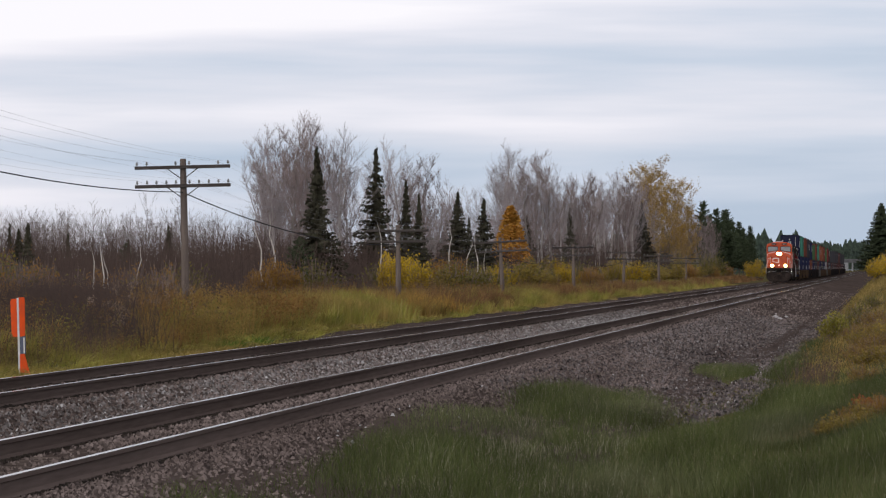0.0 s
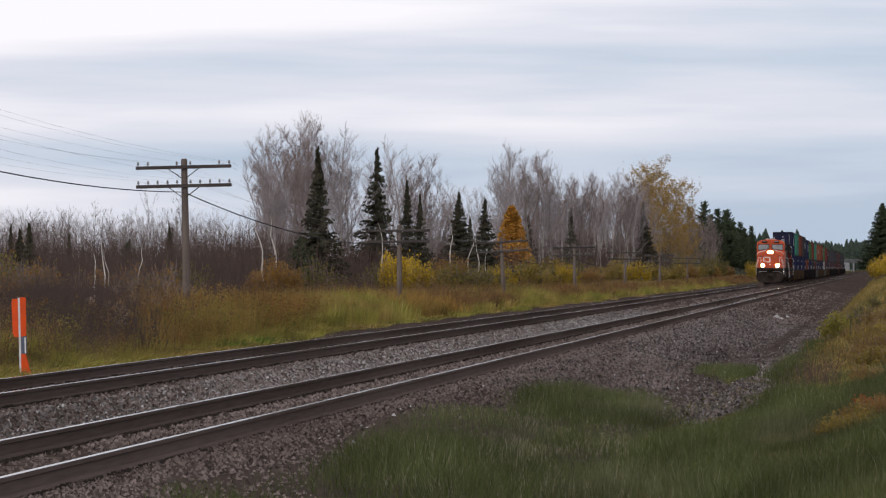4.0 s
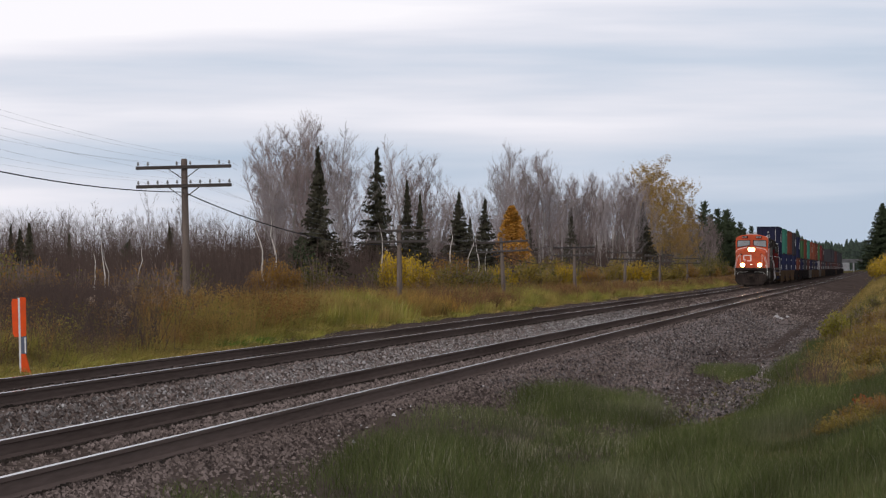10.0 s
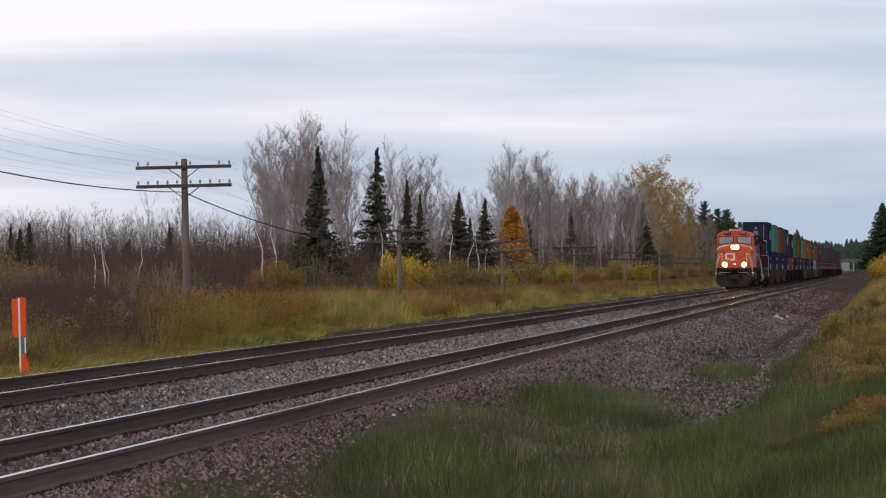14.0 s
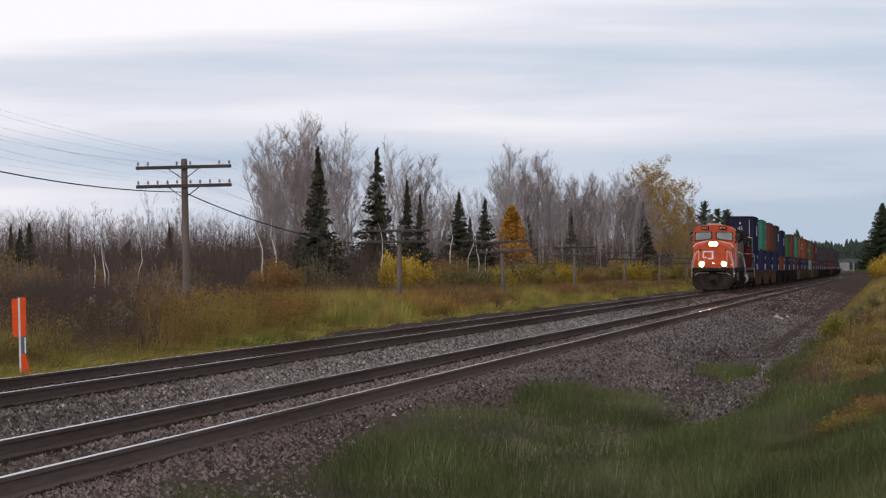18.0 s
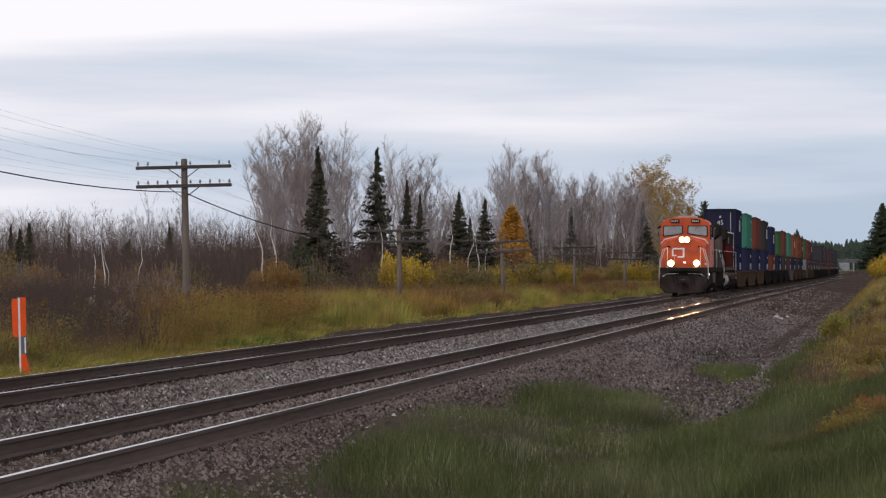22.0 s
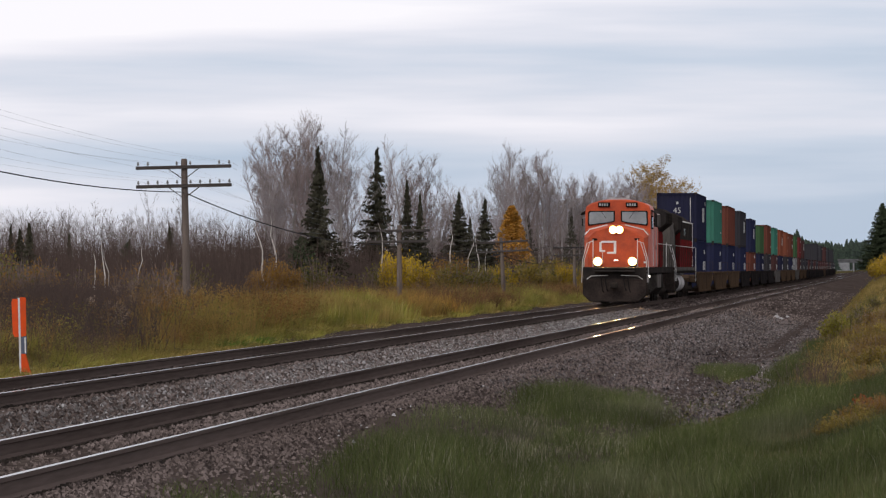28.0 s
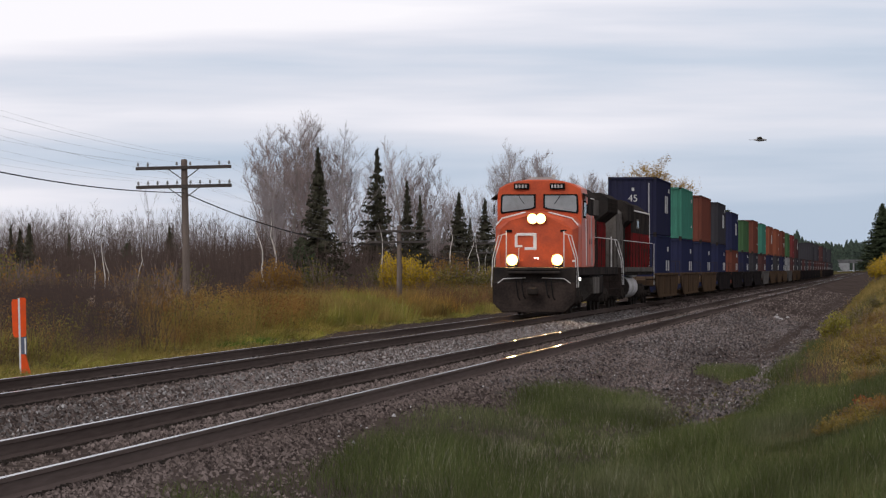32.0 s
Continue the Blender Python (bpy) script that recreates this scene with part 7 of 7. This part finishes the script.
LOADS = (  # well, top paint, top height, top marks, bottom paint
    ("tan", "navy", 2.9, MARK_BLOCK + (("front", 0.82, 0.86, 1.1, 2.6), ("front", -0.03, 0.1, 2.2, 2.36)), "blue"),
    ("tan", "teal", 2.9, MARK_CODE, "blue"), ("tan", "rust", 2.9, MARK_FRONT, "blue"), ("black", "slate", 2.9, MARK_BLOCK, "blue"),
    ("black", "blue", 2.9, MARK_BLOCK, "rust"), ("black", "green", 2.59, MARK_FRONT, "navy"), ("black", "rust", 2.9, MARK_CODE, "slate"),
    ("grey", "teal", 2.9, MARK_CODE, "maroon"), ("tan", "orange", 2.9, MARK_BLOCK, "navy"), ("tan", "orange", 2.9, MARK_CODE, "slate"),
    ("tan", "rust", 2.9, MARK_LOW, "navy"), ("grey", "green", 2.9, MARK_CODE, "grey"), ("tan", "red", 2.9, MARK_CODE, "maroon"), ("tan", "maroon", 2.59, MARK_BLOCK, "slate"))
WELL = {"tan": (M_WELLTAN, "brown double-stack container well car"), "black": (M_WELLBLACK, "black double-stack container well car"), "grey": (M_WELLGREY, "grey double-stack container well car")}
NAMES = {"navy": "dark navy", "blue": "blue", "teal": "teal green", "rust": "rust-red", "slate": "dark slate", "green": "green", "orange": "orange", "red": "red", "maroon": "maroon", "grey": "grey"}

TRAIN.append((lead_locomotive(), 0.0))
TRAIN.append((second_locomotive(), 22.7))
CAR_START, PITCH, CARS = 46.2, 22.5, 29
rr = random.Random(3)
for k in range(CARS):
    if k < len(LOADS):
        well, top, high, marks, low = LOADS[k]
    else:
        well = rr.choice(("black", "black", "tan", "black"))
        # dull dark tail paints stand in for distance haze
        top, low, high, marks = rr.choice(("maroon", "slate", "slate", "maroon", "slate")), rr.choice(("maroon", "slate", "slate", "maroon")), 2.9, MARK_CODE
    at = CAR_START + PITCH * k
    TRAIN.append((well_car(*WELL[well]), at))
    TRAIN.append((shipping_container(low, 12.19, 2.9 if k < 4 else 2.59, MARK_LOW, NAMES[low] + " corrugated container in the lower well"), at + 5.1))
    TRAIN[-1][0]["z"] = 0.5
    if k >= len(LOADS) and rr.random() < 0.75:
        continue
    TRAIN.append((shipping_container(top, 12.19, high, marks, NAMES[top] + " corrugated container stacked on top"), at + 5.1))
    TRAIN[-1][0]["z"] = 3.41 if k < 4 else 3.1
    if k == 0:
        lettering("45", 0.5, pose(0.03, 0.05, 1.66, 90, 0, 0), TRAIN[-1][0])


# ---- bird ----
def small_bird():
    """A small dark bird in flight, wings half spread, heading to +x."""
    bird = thing("bird", "small dark bird flying past above the train", "bird")
    body = Shape().loft([[(x, r * math.cos(k * math.pi / 4), 0.8 * r * math.sin(k * math.pi / 4)) for k in range(8)]
                         for x, r in ((-0.11, 0.008), (-0.06, 0.03), (0.0, 0.04), (0.06, 0.032), (0.085, 0.022), (0.11, 0.024), (0.125, 0.008))])
    part("body", body, M_BIRD, bird)
    for side in (-1, 1):
        part("wing", Shape().loft([[(0.05, side * 0.03, 0.012), (-0.05, side * 0.03, 0.01), (-0.05, side * 0.03, 0.016), (0.05, side * 0.03, 0.02)],
                                   [(0.03, side * 0.13, 0.05), (-0.04, side * 0.13, 0.045), (-0.04, side * 0.13, 0.05), (0.03, side * 0.13, 0.056)],
                                   [(-0.02, side * 0.22, 0.03), (-0.05, side * 0.22, 0.028), (-0.05, side * 0.22, 0.031), (-0.02, side * 0.22, 0.033)]]), M_BIRD, bird)
    part("tail", Shape().extrude([(-0.1, -0.01), (-0.1, 0.01), (-0.19, 0.03), (-0.19, -0.03)], 2, -0.003, 0.004), M_BIRD, bird)
    return bird


BIRD = small_bird()

# ---- movement ----
SPEED, NOSE_AT_START = 9.72, 437.7


def motions():
    times = [0.0, 0.1, 0.2, 0.5, 1.0] + [float(k) for k in range(2, 31, 2)] + [31.0, 31.5, 31.8, 31.9, 32.0]
    for ob, back in TRAIN:
        z = ob.get("z", 0.0)
        if "z" in ob:
            del ob["z"]
        walk(ob, [(t, pose(FAR_TRACK, NOSE_AT_START - SPEED * t + back, z)) for t in times])
    perch = pose(-20.0, 300.0, ground_z(-20.0, 300.0) + 0.035)
    # the bird rests behind the trees, then crosses the sky
    walk(BIRD, [(0.0, perch), (31.0, perch), (31.6, pose(-9.5, 120.0, 3.6)), (31.8, pose(-5.3, 68.0, 4.15)), (31.9, pose(-3.68, 66.5, 4.12)), (32.0, pose(-2.2, 64.5, 4.02))])
    turn_times = [k * 0.1 for k in range(321)]
    for ws, y, r in TURNING[:28]:
        walk(ws, [(t, pose(0, y, r, math.degrees(SPEED * t / r), 0, 0)) for t in turn_times])


motions()
